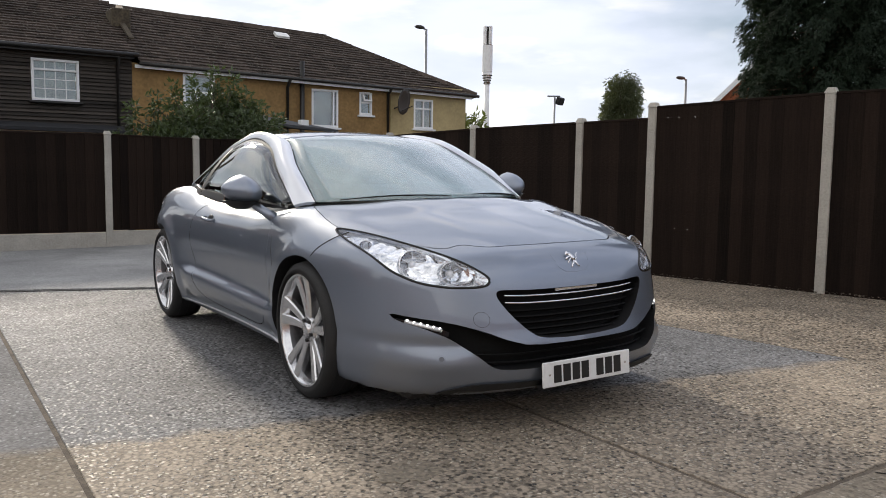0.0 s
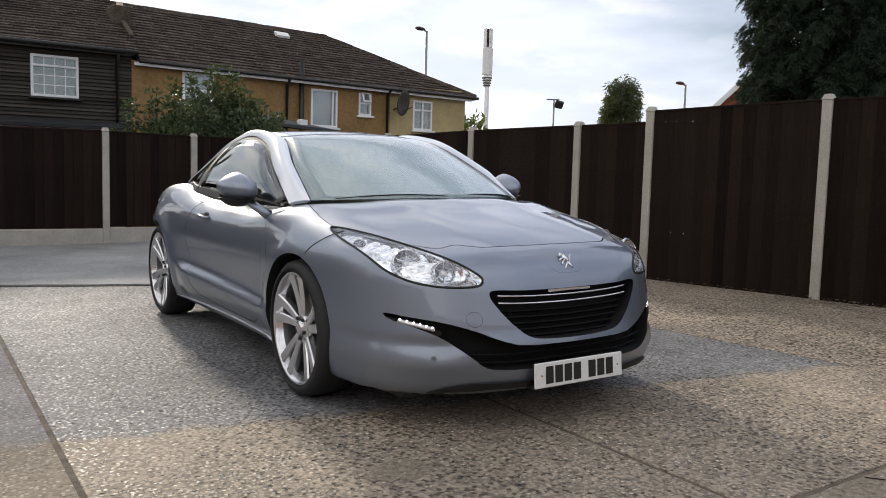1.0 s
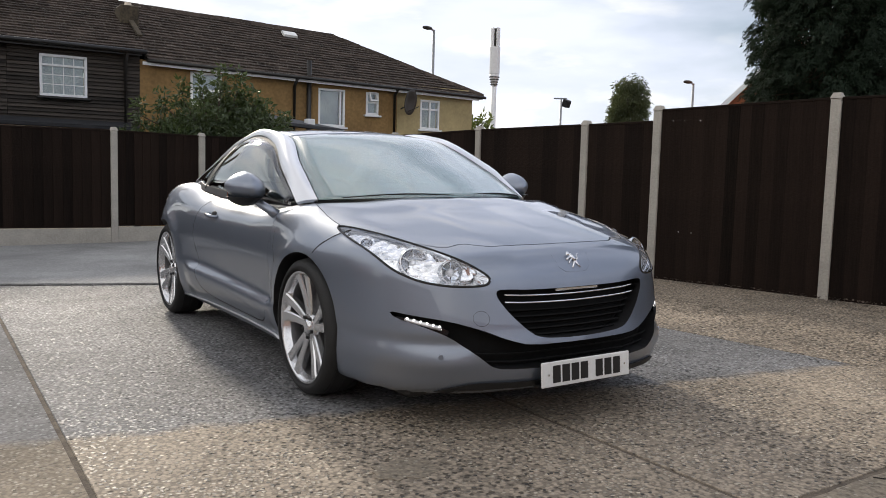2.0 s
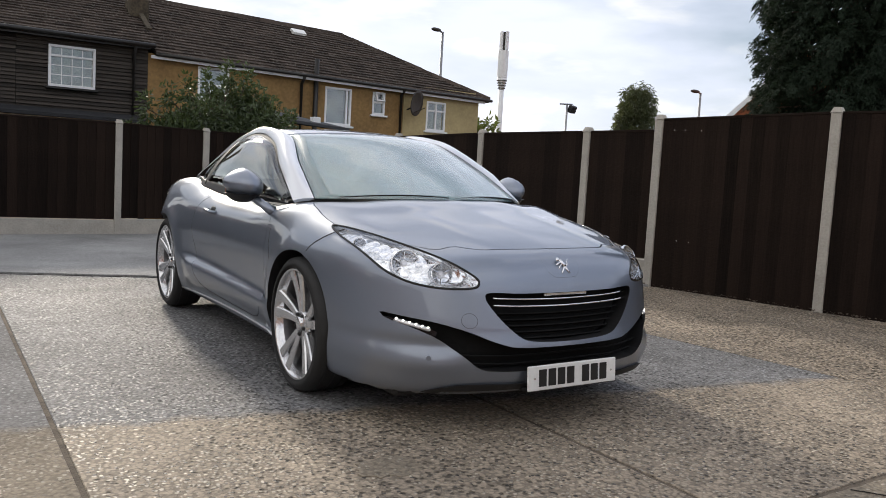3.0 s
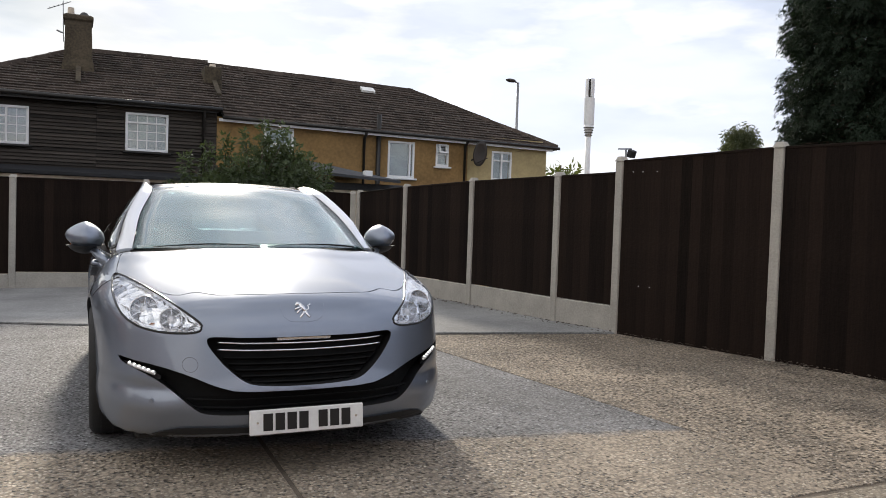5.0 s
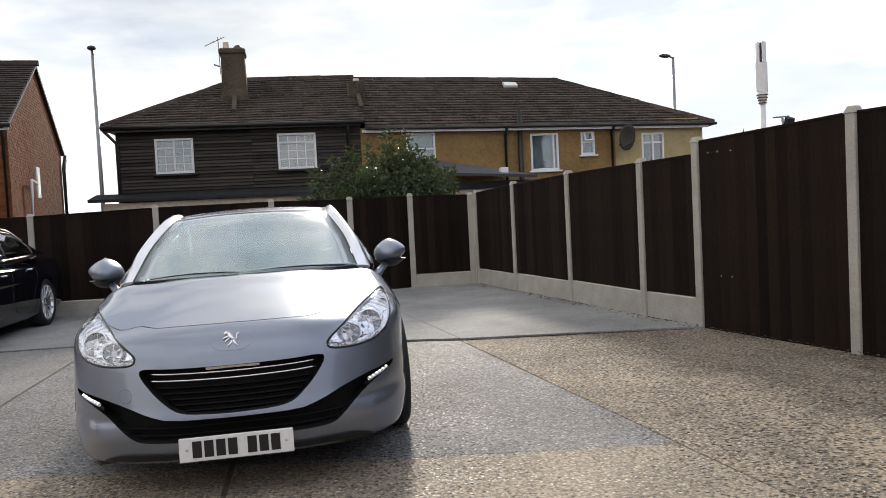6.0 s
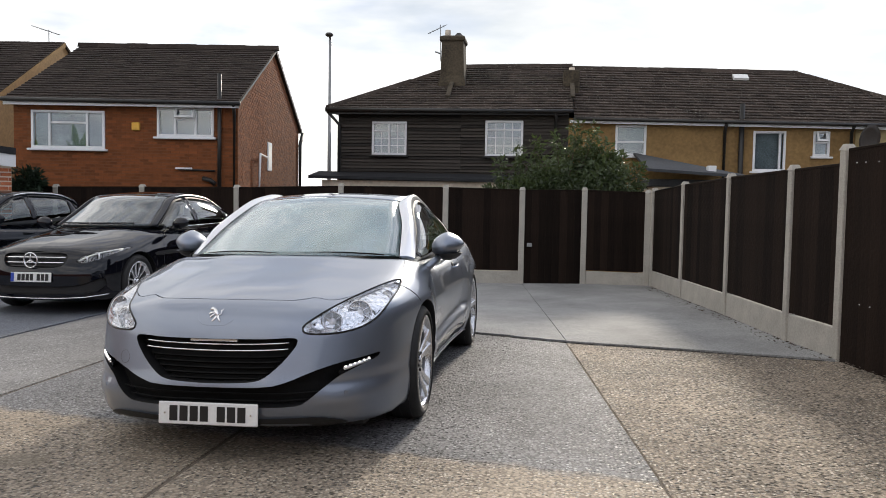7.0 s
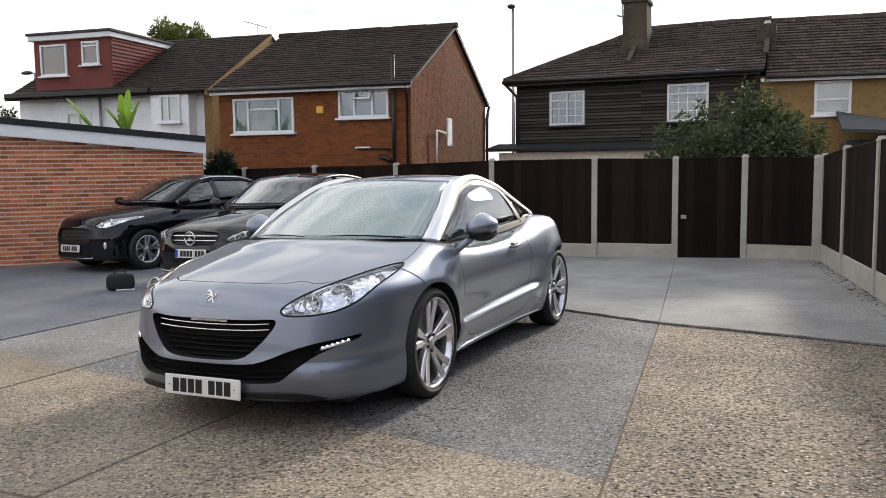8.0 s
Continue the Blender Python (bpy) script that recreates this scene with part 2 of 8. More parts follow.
def metallic_paint(name, color, flake=0.35, metal=0.75, rough=0.32, sheen=0.5):
    m, n, l, b = material(name)
    b.inputs["Metallic"].default_value = metal
    b.inputs["Specular IOR Level"].default_value = sheen
    b.inputs["Coat Weight"].default_value = 1.0
    b.inputs["Coat Roughness"].default_value = 0.02
    b.inputs["Coat IOR"].default_value = 1.5
    tc = n.new("ShaderNodeTexCoord")
    no = n.new("ShaderNodeTexNoise")
    no.inputs["Scale"].default_value = 900
    l.new(tc.outputs["Object"], no.inputs["Vector"])
    matte = n.new("ShaderNodeTexNoise")
    matte.inputs["Scale"].default_value = 3.5
    matte.inputs["Detail"].default_value = 6
    l.new(tc.outputs["Object"], matte.inputs["Vector"])
    mr = n.new("ShaderNodeMapRange")
    mr.inputs["To Min"].default_value, mr.inputs["To Max"].default_value = 1 - flake, 1 + flake
    l.new(no.outputs["Fac"], mr.inputs["Value"])
    sc = n.new("ShaderNodeVectorMath")
    sc.operation = "SCALE"
    sc.inputs[0].default_value = color
    l.new(mr.outputs["Result"], sc.inputs["Scale"])
    l.new(sc.outputs["Vector"], b.inputs["Base Color"])
    rr = n.new("ShaderNodeMapRange")
    rr.inputs["To Min"].default_value, rr.inputs["To Max"].default_value = rough - 0.05, rough + 0.06
    l.new(matte.outputs["Fac"], rr.inputs["Value"])
    l.new(rr.outputs["Result"], b.inputs["Roughness"])
    return m


def leafy(name, color, rough=0.55, vary=0.5, through_light=0.35):
    """A leaf surface that differs from leaf to leaf and lets some light through."""
    m = plain(name, color, rough, vary=vary, scale=1.6, island=True, gloss=0.35)
    n, l = m.node_tree.nodes, m.node_tree.links
    b, out = n["Principled BSDF"], n["Material Output"]
    thin, mix = n.new("ShaderNodeBsdfTranslucent"), n.new("ShaderNodeMixShader")
    thin.inputs["Color"].default_value = (min(1, color[0] * 2.2), min(1, color[1] * 2.2), color[2] * 1.2, 1)
    mix.inputs["Fac"].default_value = through_light
    l.new(b.outputs["BSDF"], mix.inputs[1])
    l.new(thin.outputs["BSDF"], mix.inputs[2])
    l.new(mix.outputs["Shader"], out.inputs["Surface"])
    return m


MAT = {
    "paint": metallic_paint("silver_grey_metallic_paint", (0.252, 0.284, 0.346), 0.35, 0.88, 0.42),
    "arch": metallic_paint("satin_aluminium", (0.78, 0.79, 0.82), 0.1, 0.85, 0.3),
    "black_paint": metallic_paint("black_metallic_paint", (0.004, 0.0046, 0.0082), 0.2, 0.0, 0.35, 0.0),
    "dark": plain("black_plastic", (0.012, 0.012, 0.013), 0.55, vary=0.2),
    "gloss_black": plain("gloss_black_plastic", (0.01, 0.01, 0.011), 0.15, vary=0.1),
    "cabin": plain("black_leather_trim", (0.02, 0.02, 0.022), 0.6, vary=0.25, bump=0.15, bump_scale=200),
    "chrome": plain("chrome", (0.82, 0.82, 0.83), 0.08, 1.0, vary=0.03),
    "lamp_bezel": plain("brushed_lamp_bezel", (0.90, 0.91, 0.93), 0.13, 0.95, vary=0.1, scale=14),
    "grille_black": plain("matt_black_grille", (0.006, 0.006, 0.006), 0.75, vary=0.2, gloss=0.2),
    "felt": plain("black_roofing_felt", (0.028, 0.029, 0.032), 0.85, vary=0.3, scale=4, bump=0.4, gloss=0.25),
    "lamp_silver": plain("lamp_reflector_silver", (0.88, 0.89, 0.91), 0.22, 0.55, vary=0.08, scale=30),
    "lamp_bowl": plain("ribbed_lamp_bowl", (0.50, 0.52, 0.55), 0.07, 1.0, vary=0.25, scale=40, bump=0.5, bump_scale=140),
    "alloy": plain("silver_alloy", (0.74, 0.745, 0.76), 0.24, 0.9, coat=0.6, vary=0.06),
    # barrel greyed below the alloy's silver, painting in the shade between spokes
    "barrel": plain("shade_grey_wheel_barrel", (0.16, 0.16, 0.165), 0.45, 0.6, vary=0.2, scale=12),
    "steel": plain("brake_steel", (0.22, 0.215, 0.21), 0.4, 1.0, vary=0.2, scale=30),
    "rubber": plain("tyre_rubber", (0.014, 0.014, 0.014), 0.7, vary=0.25, scale=20, bump=0.2, bump_scale=120),
    "windscreen": glass("green_tinted_glass", (0.25, 0.43, 0.44), coat=1.0, matte=0.30, ior=2.3, film=0.20),
    "car_glass": glass("dark_windscreen_glass", (0.14, 0.20, 0.22), coat=1.0, matte=0.07, ior=1.6, film=0.05),
    "side_glass": glass("dark_tinted_glass", (0.56, 0.62, 0.58), coat=0.35),
    "rear_glass": glass("privacy_glass", (0.06, 0.065, 0.065)),
    "clear": glass("clear_polycarbonate", (0.97, 0.98, 1.0)),
    "plate": plain("reflective_white_plate", (0.78, 0.78, 0.76), 0.35, vary=0.05),
    "plate_blue": plain("plate_band_blue", (0.02, 0.06, 0.4), 0.4, vary=0.05),
    "ink": plain("plate_ink_black", (0.012, 0.012, 0.012), 0.4, vary=0.05),
    "concrete_post": plain("weathered_concrete", (0.41, 0.385, 0.34), 0.9, vary=0.16, scale=5, bump=0.5, bump_scale=90),
    "fence_wood": plain("dark_stained_softwood", (0.0138, 0.0086, 0.0062), 0.9, vary=0.75, scale=4.5, bump=0.5, bump_scale=40, island=True, stretch=(13, 13, 0.8), gloss=0.15),
    "smooth_concrete": aggregate("smooth_grey_concrete", (0.285, 0.285, 0.28), (0.18, 0.18, 0.18), (0.36, 0.35, 0.34), 0.006, 0.3, 0.3, 0.85, 0.36),
    "tan_concrete": aggregate("worn_tan_concrete", (0.258, 0.217, 0.164), (0.13, 0.11, 0.085), (0.42, 0.37, 0.30), 0.008, 0.5, 0.7, 0.95, 0.34, 0.2, 0.006, 0.3),
    "coated_tan": aggregate("tan_concrete_under_worn_grey_coat", (0.258, 0.217, 0.164), (0.13, 0.11, 0.085), (0.42, 0.37, 0.30), 0.008, 0.5, 0.7, 0.95, 0.34, 0.2, 0.006, 0.3, coat=((0.97, 0.97, 0.98), 0.85, (0.21, 1.0, 0.504), 0.14)),
    "brown_aggregate": aggregate("brown_exposed_aggregate", (0.33, 0.272, 0.206), (0.045, 0.04, 0.036), (0.52, 0.45, 0.36), 0.0085, 0.6, 1.0, 0.78, 0.42, 0.4, 0.010, 0.62, coat=((0.68, 0.70, 0.74), 0.88, (0.21, 1.0, 0.504), 0.11), glitter=0.24),
    "rough_aggregate": aggregate("worn_brown_aggregate", (0.34, 0.278, 0.21), (0.045, 0.04, 0.035), (0.54, 0.46, 0.37), 0.0095, 0.66, 1.0, 0.85, 0.42, 0.5, 0.020, 0.7, glitter=0.24),
    "tarmac": aggregate("old_blue_grey_tarmac", (0.158, 0.172, 0.200), (0.06, 0.062, 0.07), (0.24, 0.245, 0.255), 0.006, 0.6, 0.6, 0.8, 0.3, 0.4, 0.005),
    "earth": plain("earth_and_gravel", (0.09, 0.075, 0.055), 0.95, vary=0.4, scale=1.2, bump=0.6, bump_scale=30),
    "gap": plain("damp_dirt_in_a_crack", (0.022, 0.019, 0.016), 0.95, vary=0.4, scale=12),
    "joint": plain("dirt_in_the_joints", (0.125, 0.10, 0.075), 0.95, vary=0.4, scale=12, bump=0.5),
    "white_frame": plain("white_upvc", (0.78, 0.79, 0.8), 0.35, vary=0.04),
    "net": plain("net_curtain", (0.27, 0.31, 0.345), 0.9, vary=0.3, scale=3),
    "pane": glass("window_glass", (0.9, 0.95, 0.95), coat=0.5),
    "weatherboard": plain("black_stained_weatherboard", (0.045, 0.038, 0.032), 0.75, vary=0.95, scale=2.5, bump=0.5, bump_scale=25, island=True, stretch=(0.6, 1, 16), gloss=0.3),
    "render_ochre": plain("ochre_painted_render", (0.262, 0.160, 0.062), 0.9, vary=0.24, scale=1.6, bump=0.5, bump_scale=50),
    "render_cream": plain("cream_painted_render", (0.42, 0.335, 0.175), 0.9, vary=0.14, scale=1.6, bump=0.5, bump_scale=50),
    "render_white": plain("white_painted_render", (0.88, 0.885, 0.895), 0.85, vary=0.08, scale=1.5, bump=0.12),
    "roof_tile": plain("brown_concrete_roof_tile", (0.061, 0.047, 0.039), 0.9, vary=0.6, scale=3, bump=0.4, island=True, gloss=0.2, specks=0.8),
    "roof_tile_dark": plain("dark_brown_roof_tile", (0.040, 0.030, 0.025), 0.9, vary=0.4, scale=3, bump=0.4, island=True, gloss=0.2, specks=0.2),
    "brick": plain("red_brown_brick", (0.205, 0.064, 0.018), 0.9, vary=0.4, scale=9, bump=0.5, bump_scale=120, island=True),
    "brick_orange": plain("orange_red_brick", (0.45, 0.145, 0.064), 0.9, vary=0.6, scale=9, bump=0.5, bump_scale=120, island=True),
    "mortar_brown": plain("weathered_brown_mortar", (0.195, 0.076, 0.03), 0.95, vary=0.25, scale=10, bump=0.4),
    "mortar": plain("lime_mortar", (0.66, 0.57, 0.46), 0.95, vary=0.2, scale=10, bump=0.4),
    "red_tile": plain("red_hung_tile", (0.17, 0.045, 0.035), 0.85, vary=0.3, scale=6, island=True),
    "lead": plain("grey_roofing_felt", (0.045, 0.048, 0.054), 0.8, vary=0.25, scale=4, bump=0.3),
    "black_pipe": plain("black_painted_pipe", (0.015, 0.014, 0.013), 0.45, vary=0.2),
    "galv": plain("galvanised_steel", (0.32, 0.33, 0.34), 0.5, 0.6, vary=0.15, scale=6),
    "mast_grey": plain("pale_grey_mast_paint", (0.74, 0.75, 0.76), 0.5, vary=0.08),
    "dish": plain("dark_grey_dish", (0.05, 0.045, 0.04), 0.6, vary=0.2),
    "alarm": plain("yellow_alarm_box", (0.75, 0.42, 0.06), 0.5, vary=0.1),
    "bark": plain("bark", (0.08, 0.06, 0.045), 0.95, vary=0.35, scale=10, bump=0.8, bump_scale=30),
    "stack": plain("sooty_brown_chimney_render", (0.066, 0.052, 0.034), 0.95, vary=0.55, scale=2.2, bump=0.4, bump_scale=12),
    "conifer": leafy("dark_conifer_foliage", (0.014, 0.026, 0.014), 0.8, 0.5, 0.12),
    "bush_leaf": leafy("bush_leaf_green", (0.052, 0.072, 0.034), 0.40, 0.75, 0.22),
    "willow_leaf": leafy("dull_green_willow_leaf", (0.062, 0.074, 0.036), 0.7, 0.5, 0.35),
    "tree_leaf": leafy("tree_leaf_green", (0.085, 0.105, 0.030), 0.6, 0.55, 0.25),
    "palm_leaf": leafy("bright_palm_leaf", (0.16, 0.27, 0.05), 0.5, 0.25, 0.3),
    "bag_fabric": plain("black_bag_fabric", (0.012, 0.012, 0.014), 0.75, vary=0.3, scale=20, bump=0.3),
}
# lamp reflector: bright metal broken into small facets
m_fc, n_fc, l_fc, b_fc = material("faceted_reflector")
b_fc.inputs["Base Color"].default_value = (0.86, 0.87, 0.89, 1)
b_fc.inputs["Metallic"].default_value = 1.0
b_fc.inputs["Roughness"].default_value = 0.06
v_fc, p_fc, t_fc = n_fc.new("ShaderNodeTexVoronoi"), n_fc.new("ShaderNodeBump"), n_fc.new("ShaderNodeTexCoord")
v_fc.inputs["Scale"].default_value = 22
p_fc.inputs["Strength"].default_value = 0.5
p_fc.inputs["Distance"].default_value = 0.012
l_fc.new(t_fc.outputs["Object"], v_fc.inputs["Vector"])
l_fc.new(v_fc.outputs["Distance"], p_fc.inputs["Height"])
l_fc.new(p_fc.outputs["Normal"], b_fc.inputs["Normal"])
MAT["facets"] = m_fc
m_led, n_led, l_led, b_led = material("white_led")
b_led.inputs["Base Color"].default_value = (0.9, 0.9, 0.9, 1)
b_led.inputs["Emission Color"].default_value = (1.0, 0.96, 0.9, 1)
b_led.inputs["Emission Strength"].default_value = 1.3
MAT["led"] = m_led


# ---- mesh helpers ----
def mesh_of(name, bm, mat, smooth=False):
    me = bpy.data.meshes.new(name)
    bm.to_mesh(me)
    bm.free()
    for k in (mat if isinstance(mat, (list, tuple)) else [mat]):
        me.materials.append(MAT[k])
    if smooth:
        me.polygons.foreach_set("use_smooth", [True] * len(me.polygons))
    return me


def part(name, bm, mat, parent=None, label="", smooth=False):
    """Links a bmesh as one mesh object, under a thing or a part."""
    ob = new(name, mesh_of(name, bm, mat, smooth))
    if parent is not None:
        ob.parent = parent
    return tagged(ob, label)


def thing(name, m, label, category, group="", kind=""):
    ob = new(name)
    ob.empty_display_size = 0.1
    ob.matrix_basis = m
    return tagged(ob, label, category, group, kind)


def box(bm, x0, y0, z0, x1, y1, z1, bevel=0.0, m=None):
    """A box between two corners, with bevelled edges."""
    r = bmesh.ops.create_cube(bm, size=1.0)
    vs = r["verts"]
    for v in vs:
        v.co = Vector(((x0 + x1) / 2 + v.co.x * (x1 - x0), (y0 + y1) / 2 + v.co.y * (y1 - y0), (z0 + z1) / 2 + v.co.z * (z1 - z0)))
    if m is not None:
        bmesh.ops.transform(bm, matrix=m, verts=vs)
    if bevel:
        es = list({e for v in vs for e in v.link_edges})
        bmesh.ops.bevel(bm, geom=es, offset=bevel, segments=1, affect="EDGES", profile=0.5)


def boxed(x0, y0, z0, x1, y1, z1, bevel=0.0):
    bm = bmesh.new()
    box(bm, x0, y0, z0, x1, y1, z1, bevel)
    return bm


def tube(bm, pts, r, seg=8, close=True):
    """A round bar along a polyline; r is one radius or one for each point."""
    pts = [Vector(p) for p in pts]
    rs = r if isinstance(r, (list, tuple)) else [r] * len(pts)
    rings, up = [], Vector((0, 0, 1))
    for i, p in enumerate(pts):
        d = (pts[min(i + 1, len(pts) - 1)] - pts[max(i - 1, 0)]).normalized()
        side = d.cross(up)
        side = side.normalized() if side.length > 0.05 else d.cross(Vector((1, 0, 0))).normalized()
        top = side.cross(d)
        rings.append([bm.verts.new(p + rs[i] * (math.cos(a) * side + math.sin(a) * top)) for a in [2 * math.pi * k / seg for k in range(seg)]])
    for a, b in zip(rings, rings[1:]):
        for k in range(seg):
            bm.faces.new((a[k], a[(k + 1) % seg], b[(k + 1) % seg], b[k]))
    if close:
        bm.faces.new(rings[0][::-1])
        bm.faces.new(rings[-1])


def revolve(bm, profile, seg=48, axis="x"):
    """Turns a closed or open profile of (along, radius) about an axis."""
    rings = []
    for k in range(seg):
        a = 2 * math.pi * k / seg
        c, s = math.cos(a), math.sin(a)
        rings.append([bm.verts.new({"x": (u, r * c, r * s), "z": (r * c, r * s, u)}[axis]) for u, r in profile])
    for k in range(seg):
        a, b = rings[k], rings[(k + 1) % seg]
        for i in range(len(profile) - 1):
            bm.faces.new((a[i], a[i + 1], b[i + 1], b[i]))


def prism(bm, pts, lift):
    """A flat polygon, in three dimensions, thickened by a vector."""
    a = [bm.verts.new(p) for p in pts]
    b = [bm.verts.new(Vector(p) + Vector(lift)) for p in pts]
    bm.faces.new(a)
    bm.faces.new(b[::-1])
    n = len(a)
    for i in range(n):
        bm.faces.new((a[i], b[i], b[(i + 1) % n], a[(i + 1) % n]))
    bmesh.ops.recalc_face_normals(bm, faces=bm.faces[:])


def raw_boxes(blocks):
    """Many boxes as one bmesh, made quickly; a block is eight corners."""
    vs, fs = [], []
    for c in blocks:
        k = len(vs)
        vs += c
        fs += [(k, k + 3, k + 2, k + 1), (k + 4, k + 5, k + 6, k + 7), (k, k + 1, k + 5, k + 4), (k + 1, k + 2, k + 6, k + 5), (k + 2, k + 3, k + 7, k + 6), (k + 3, k, k + 4, k + 7)]
    me = bpy.data.meshes.new("blocks")
    me.from_pydata([tuple(v) for v in vs], [], fs)
    bm = bmesh.new()
    bm.from_mesh(me)
    bpy.data.meshes.remove(me)
    return bm


def corners(o, u, v, w):
    """Eight corners of a block at o along three vectors."""
    o, u, v, w = Vector(o), Vector(u), Vector(v), Vector(w)
    return [o, o + u, o + u + v, o + v, o + w, o + u + w, o + u + v + w, o + v + w]


# ---- ground ----
bm = bmesh.new()
ring = [(-400, -400), (400, -400), (400, 400), (-400, 400)]
xs = [-400, -60, -14, -10, -6, -2, 2, 6, 12, 60, 400]
ys = [-400, -60, -12, 0, 12, 60, 400]
grid = [[bm.verts.new((x, y, gz(x) - 0.05 - (0.9 * min(1, max(0, (y - 9.6) / 3)) if abs(x) < 61 else 0))) for x in xs] for y in ys]
for a, b in zip(grid, grid[1:]):
    for i in range(len(xs) - 1):
        bm.faces.new((a[i], a[i + 1], b[i + 1], b[i]))
ground = tagged(part("ground", bm, "earth"), "brown earth and gravel reaching out under the yard", "ground", kind="structure")

pavement = thing("pavement", pose(0, 0, 0), "yard of cast concrete slabs and exposed aggregate with dirty joints", "pavement", kind="structure")


def ragged(a, b, amp, seed, step=0.06):
    """Points along an edge that has crumbled, without its two ends."""
    rnd = random.Random(seed)
    a, b = Vector(a), Vector(b)
    n = max(2, int((b - a).length / step))
    side = Vector((-(b - a).y, (b - a).x)).normalized()
    out = []
    for k in range(1, n):
        f = k / n
        v = a.lerp(b, f) + side * (amp * (0.6 * math.sin(9.1 * f + seed) * math.sin(23 * f) + rnd.uniform(-0.5, 0.5)))
        out.append((v.x, v.y))
    return out


def slab(outline, mat, label, top=0.0):
    bm = bmesh.new()
    a = [bm.verts.new((x, y, gz(x) + top)) for x, y in outline]
    b = [bm.verts.new((x, y, gz(x) - 0.048)) for x, y in outline]
    bm.faces.new(a)
    for i in range(len(a)):
        j = (i + 1) % len(a)
        bm.faces.new((a[i], b[i], b[j], a[j]))
    bmesh.ops.recalc_face_normals(bm, faces=bm.faces[:])
    es = [e for e in bm.edges if all(v.co.z > gz(v.co.x) - 0.02 for v in e.verts)]
    bmesh.ops.bevel(bm, geom=es, offset=0.003, segments=1, affect="EDGES")
    bmesh.ops.triangulate(bm, faces=[f for f in bm.faces if len(f.verts) > 4])
    return part("slab", bm, mat, pavement, label)


LOW = -0.012                                       # the rough slabs lie a little lower than the smooth ones
J = 0.012                                          # half a joint
rear = lambda x: float(np.interp(x, [-2.1, -0.63, 0.9, 1.77, 2.7, 3.7, 4.6], [5.84, 5.17, 4.30, 3.91, 3.68, 3.40, 3.15]))
right = lambda y: 1.76 - 0.115 * (y - 3.95)        # joint on the right of the bay
front = lambda x: 0.93 - 0.21 * (x + 2.03)         # where the blue-grey surface ends
FX = lambda y: float(np.interp(y, [-8, 3.38, 9.4], [6.44, 4.02, 3.08]))                    # the right-hand fence line
e0, e1 = (-2.03 + J, rear(-2.03) + 0.026), (right(rear(1.7)) - 0.002, rear(1.7) + 0.02)
slab([e0] + [q for a, b in ((-2.0, -0.63), (-0.63, 0.9), (0.9, 1.7)) for q in ragged((a, rear(a) + 0.026), (b, rear(b) + 0.024), 0.022, 5)] + [e1, (1.03, 9.62), (-2.6, 9.7)], "smooth_concrete", "smooth grey concrete slab with a crumbled front edge", 0.006)
e0, e1 = (right(rear(1.76)) + 0.003, rear(1.76) + 0.012), (FX(3.4), rear(4.0) + 0.012)
slab([e0] + ragged(e0, (2.7, rear(2.7) + 0.012), 0.010, 8) + ragged((2.7, rear(2.7) + 0.012), e1, 0.010, 9) + [e1, (FX(9.6), 9.62), (1.035, 9.62)], "smooth_concrete", "smooth grey concrete slab with a rough front edge", 0.008)
slab([(-2.03 + J, front(-2.03)), (-0.09 - J, front(-0.09)), (-0.09 - J, rear(-0.09) - 0.004), (-0.63, rear(-0.63) - 0.004), (-2.03 + J, rear(-2.03) - 0.004)], "brown_aggregate", "exposed aggregate slab under a blue-grey coat", LOW)
slab([(-0.09 + J, front(-0.09)), (right(front(2.1)) - 0.006, front(2.1)), (right(rear(1.76)) - 0.006, rear(1.76) - 0.004), (0.9, rear(0.9) - 0.004), (-0.09 + J, rear(-0.09) - 0.004)], "brown_aggregate", "exposed aggregate slab under a blue-grey coat", LOW)
slab([(-2.03 + J, -1.03 + J), (-0.09 - J, -1.03 + J), (-0.09 - J, front(-0.09)), (-2.03 + J, front(-2.03))], "brown_aggregate", "brown exposed aggregate slab", LOW)
slab([(-0.09 + J, -1.03 + J), (2.33, -1.0 + J), (right(front(2.1)) - J, front(2.1)), (-0.09 + J, front(-0.09))], "brown_aggregate", "brown exposed aggregate slab", LOW)
slab([(2.33 + 0.001, -1.0 + J), (FX(-1.0), -0.98 + J), (FX(3.4), rear(4.0) - 0.003), (2.7, rear(2.7) - 0.003), (right(rear(1.76)) + 0.006, rear(1.76) - 0.004)], "rough_aggregate", "worn brown exposed aggregate running to the fence", LOW)
slab([(-0.06, -1.03 - J)] + ragged((-0.06, -1.03 - J), (FX(-1), -1.0 - J), 0.012, 6) + [(FX(-1), -1.0 - J), (FX(-8), -8), (-0.06, -8)], "tan_concrete", "worn tan concrete slab with fine cracks", LOW)
slab([(-2.03 + J, -1.0 - J), (-0.09 - J, -1.03 - J), (-0.09 - J, -8), (-2.03 + J, -8)], "tan_concrete", "worn tan concrete slab", LOW)
slab([(-3.62 + J, 6.06), (-2.03 - 0.003, rear(-2.03) + 0.03), (-2.6 - 0.003, 9.7), (-3.62 + J, 9.75)], "smooth_concrete", "smooth grey concrete slab", 0.004)
slab([(-3.62 + J, 6.03), (-3.62 + J, -8), (-2.03 - J, -8), (-2.03 - J, rear(-2.03) - 0.004)], "coated_tan", "tan concrete slab under a worn grey coat", LOW + 0.003)
slab([(-3.62 - J, -8), (-3.62 - J, 9.75), (-13, 9.9), (-13, -8)], "tarmac", "old blue-grey tarmac")
bm = bmesh.new()
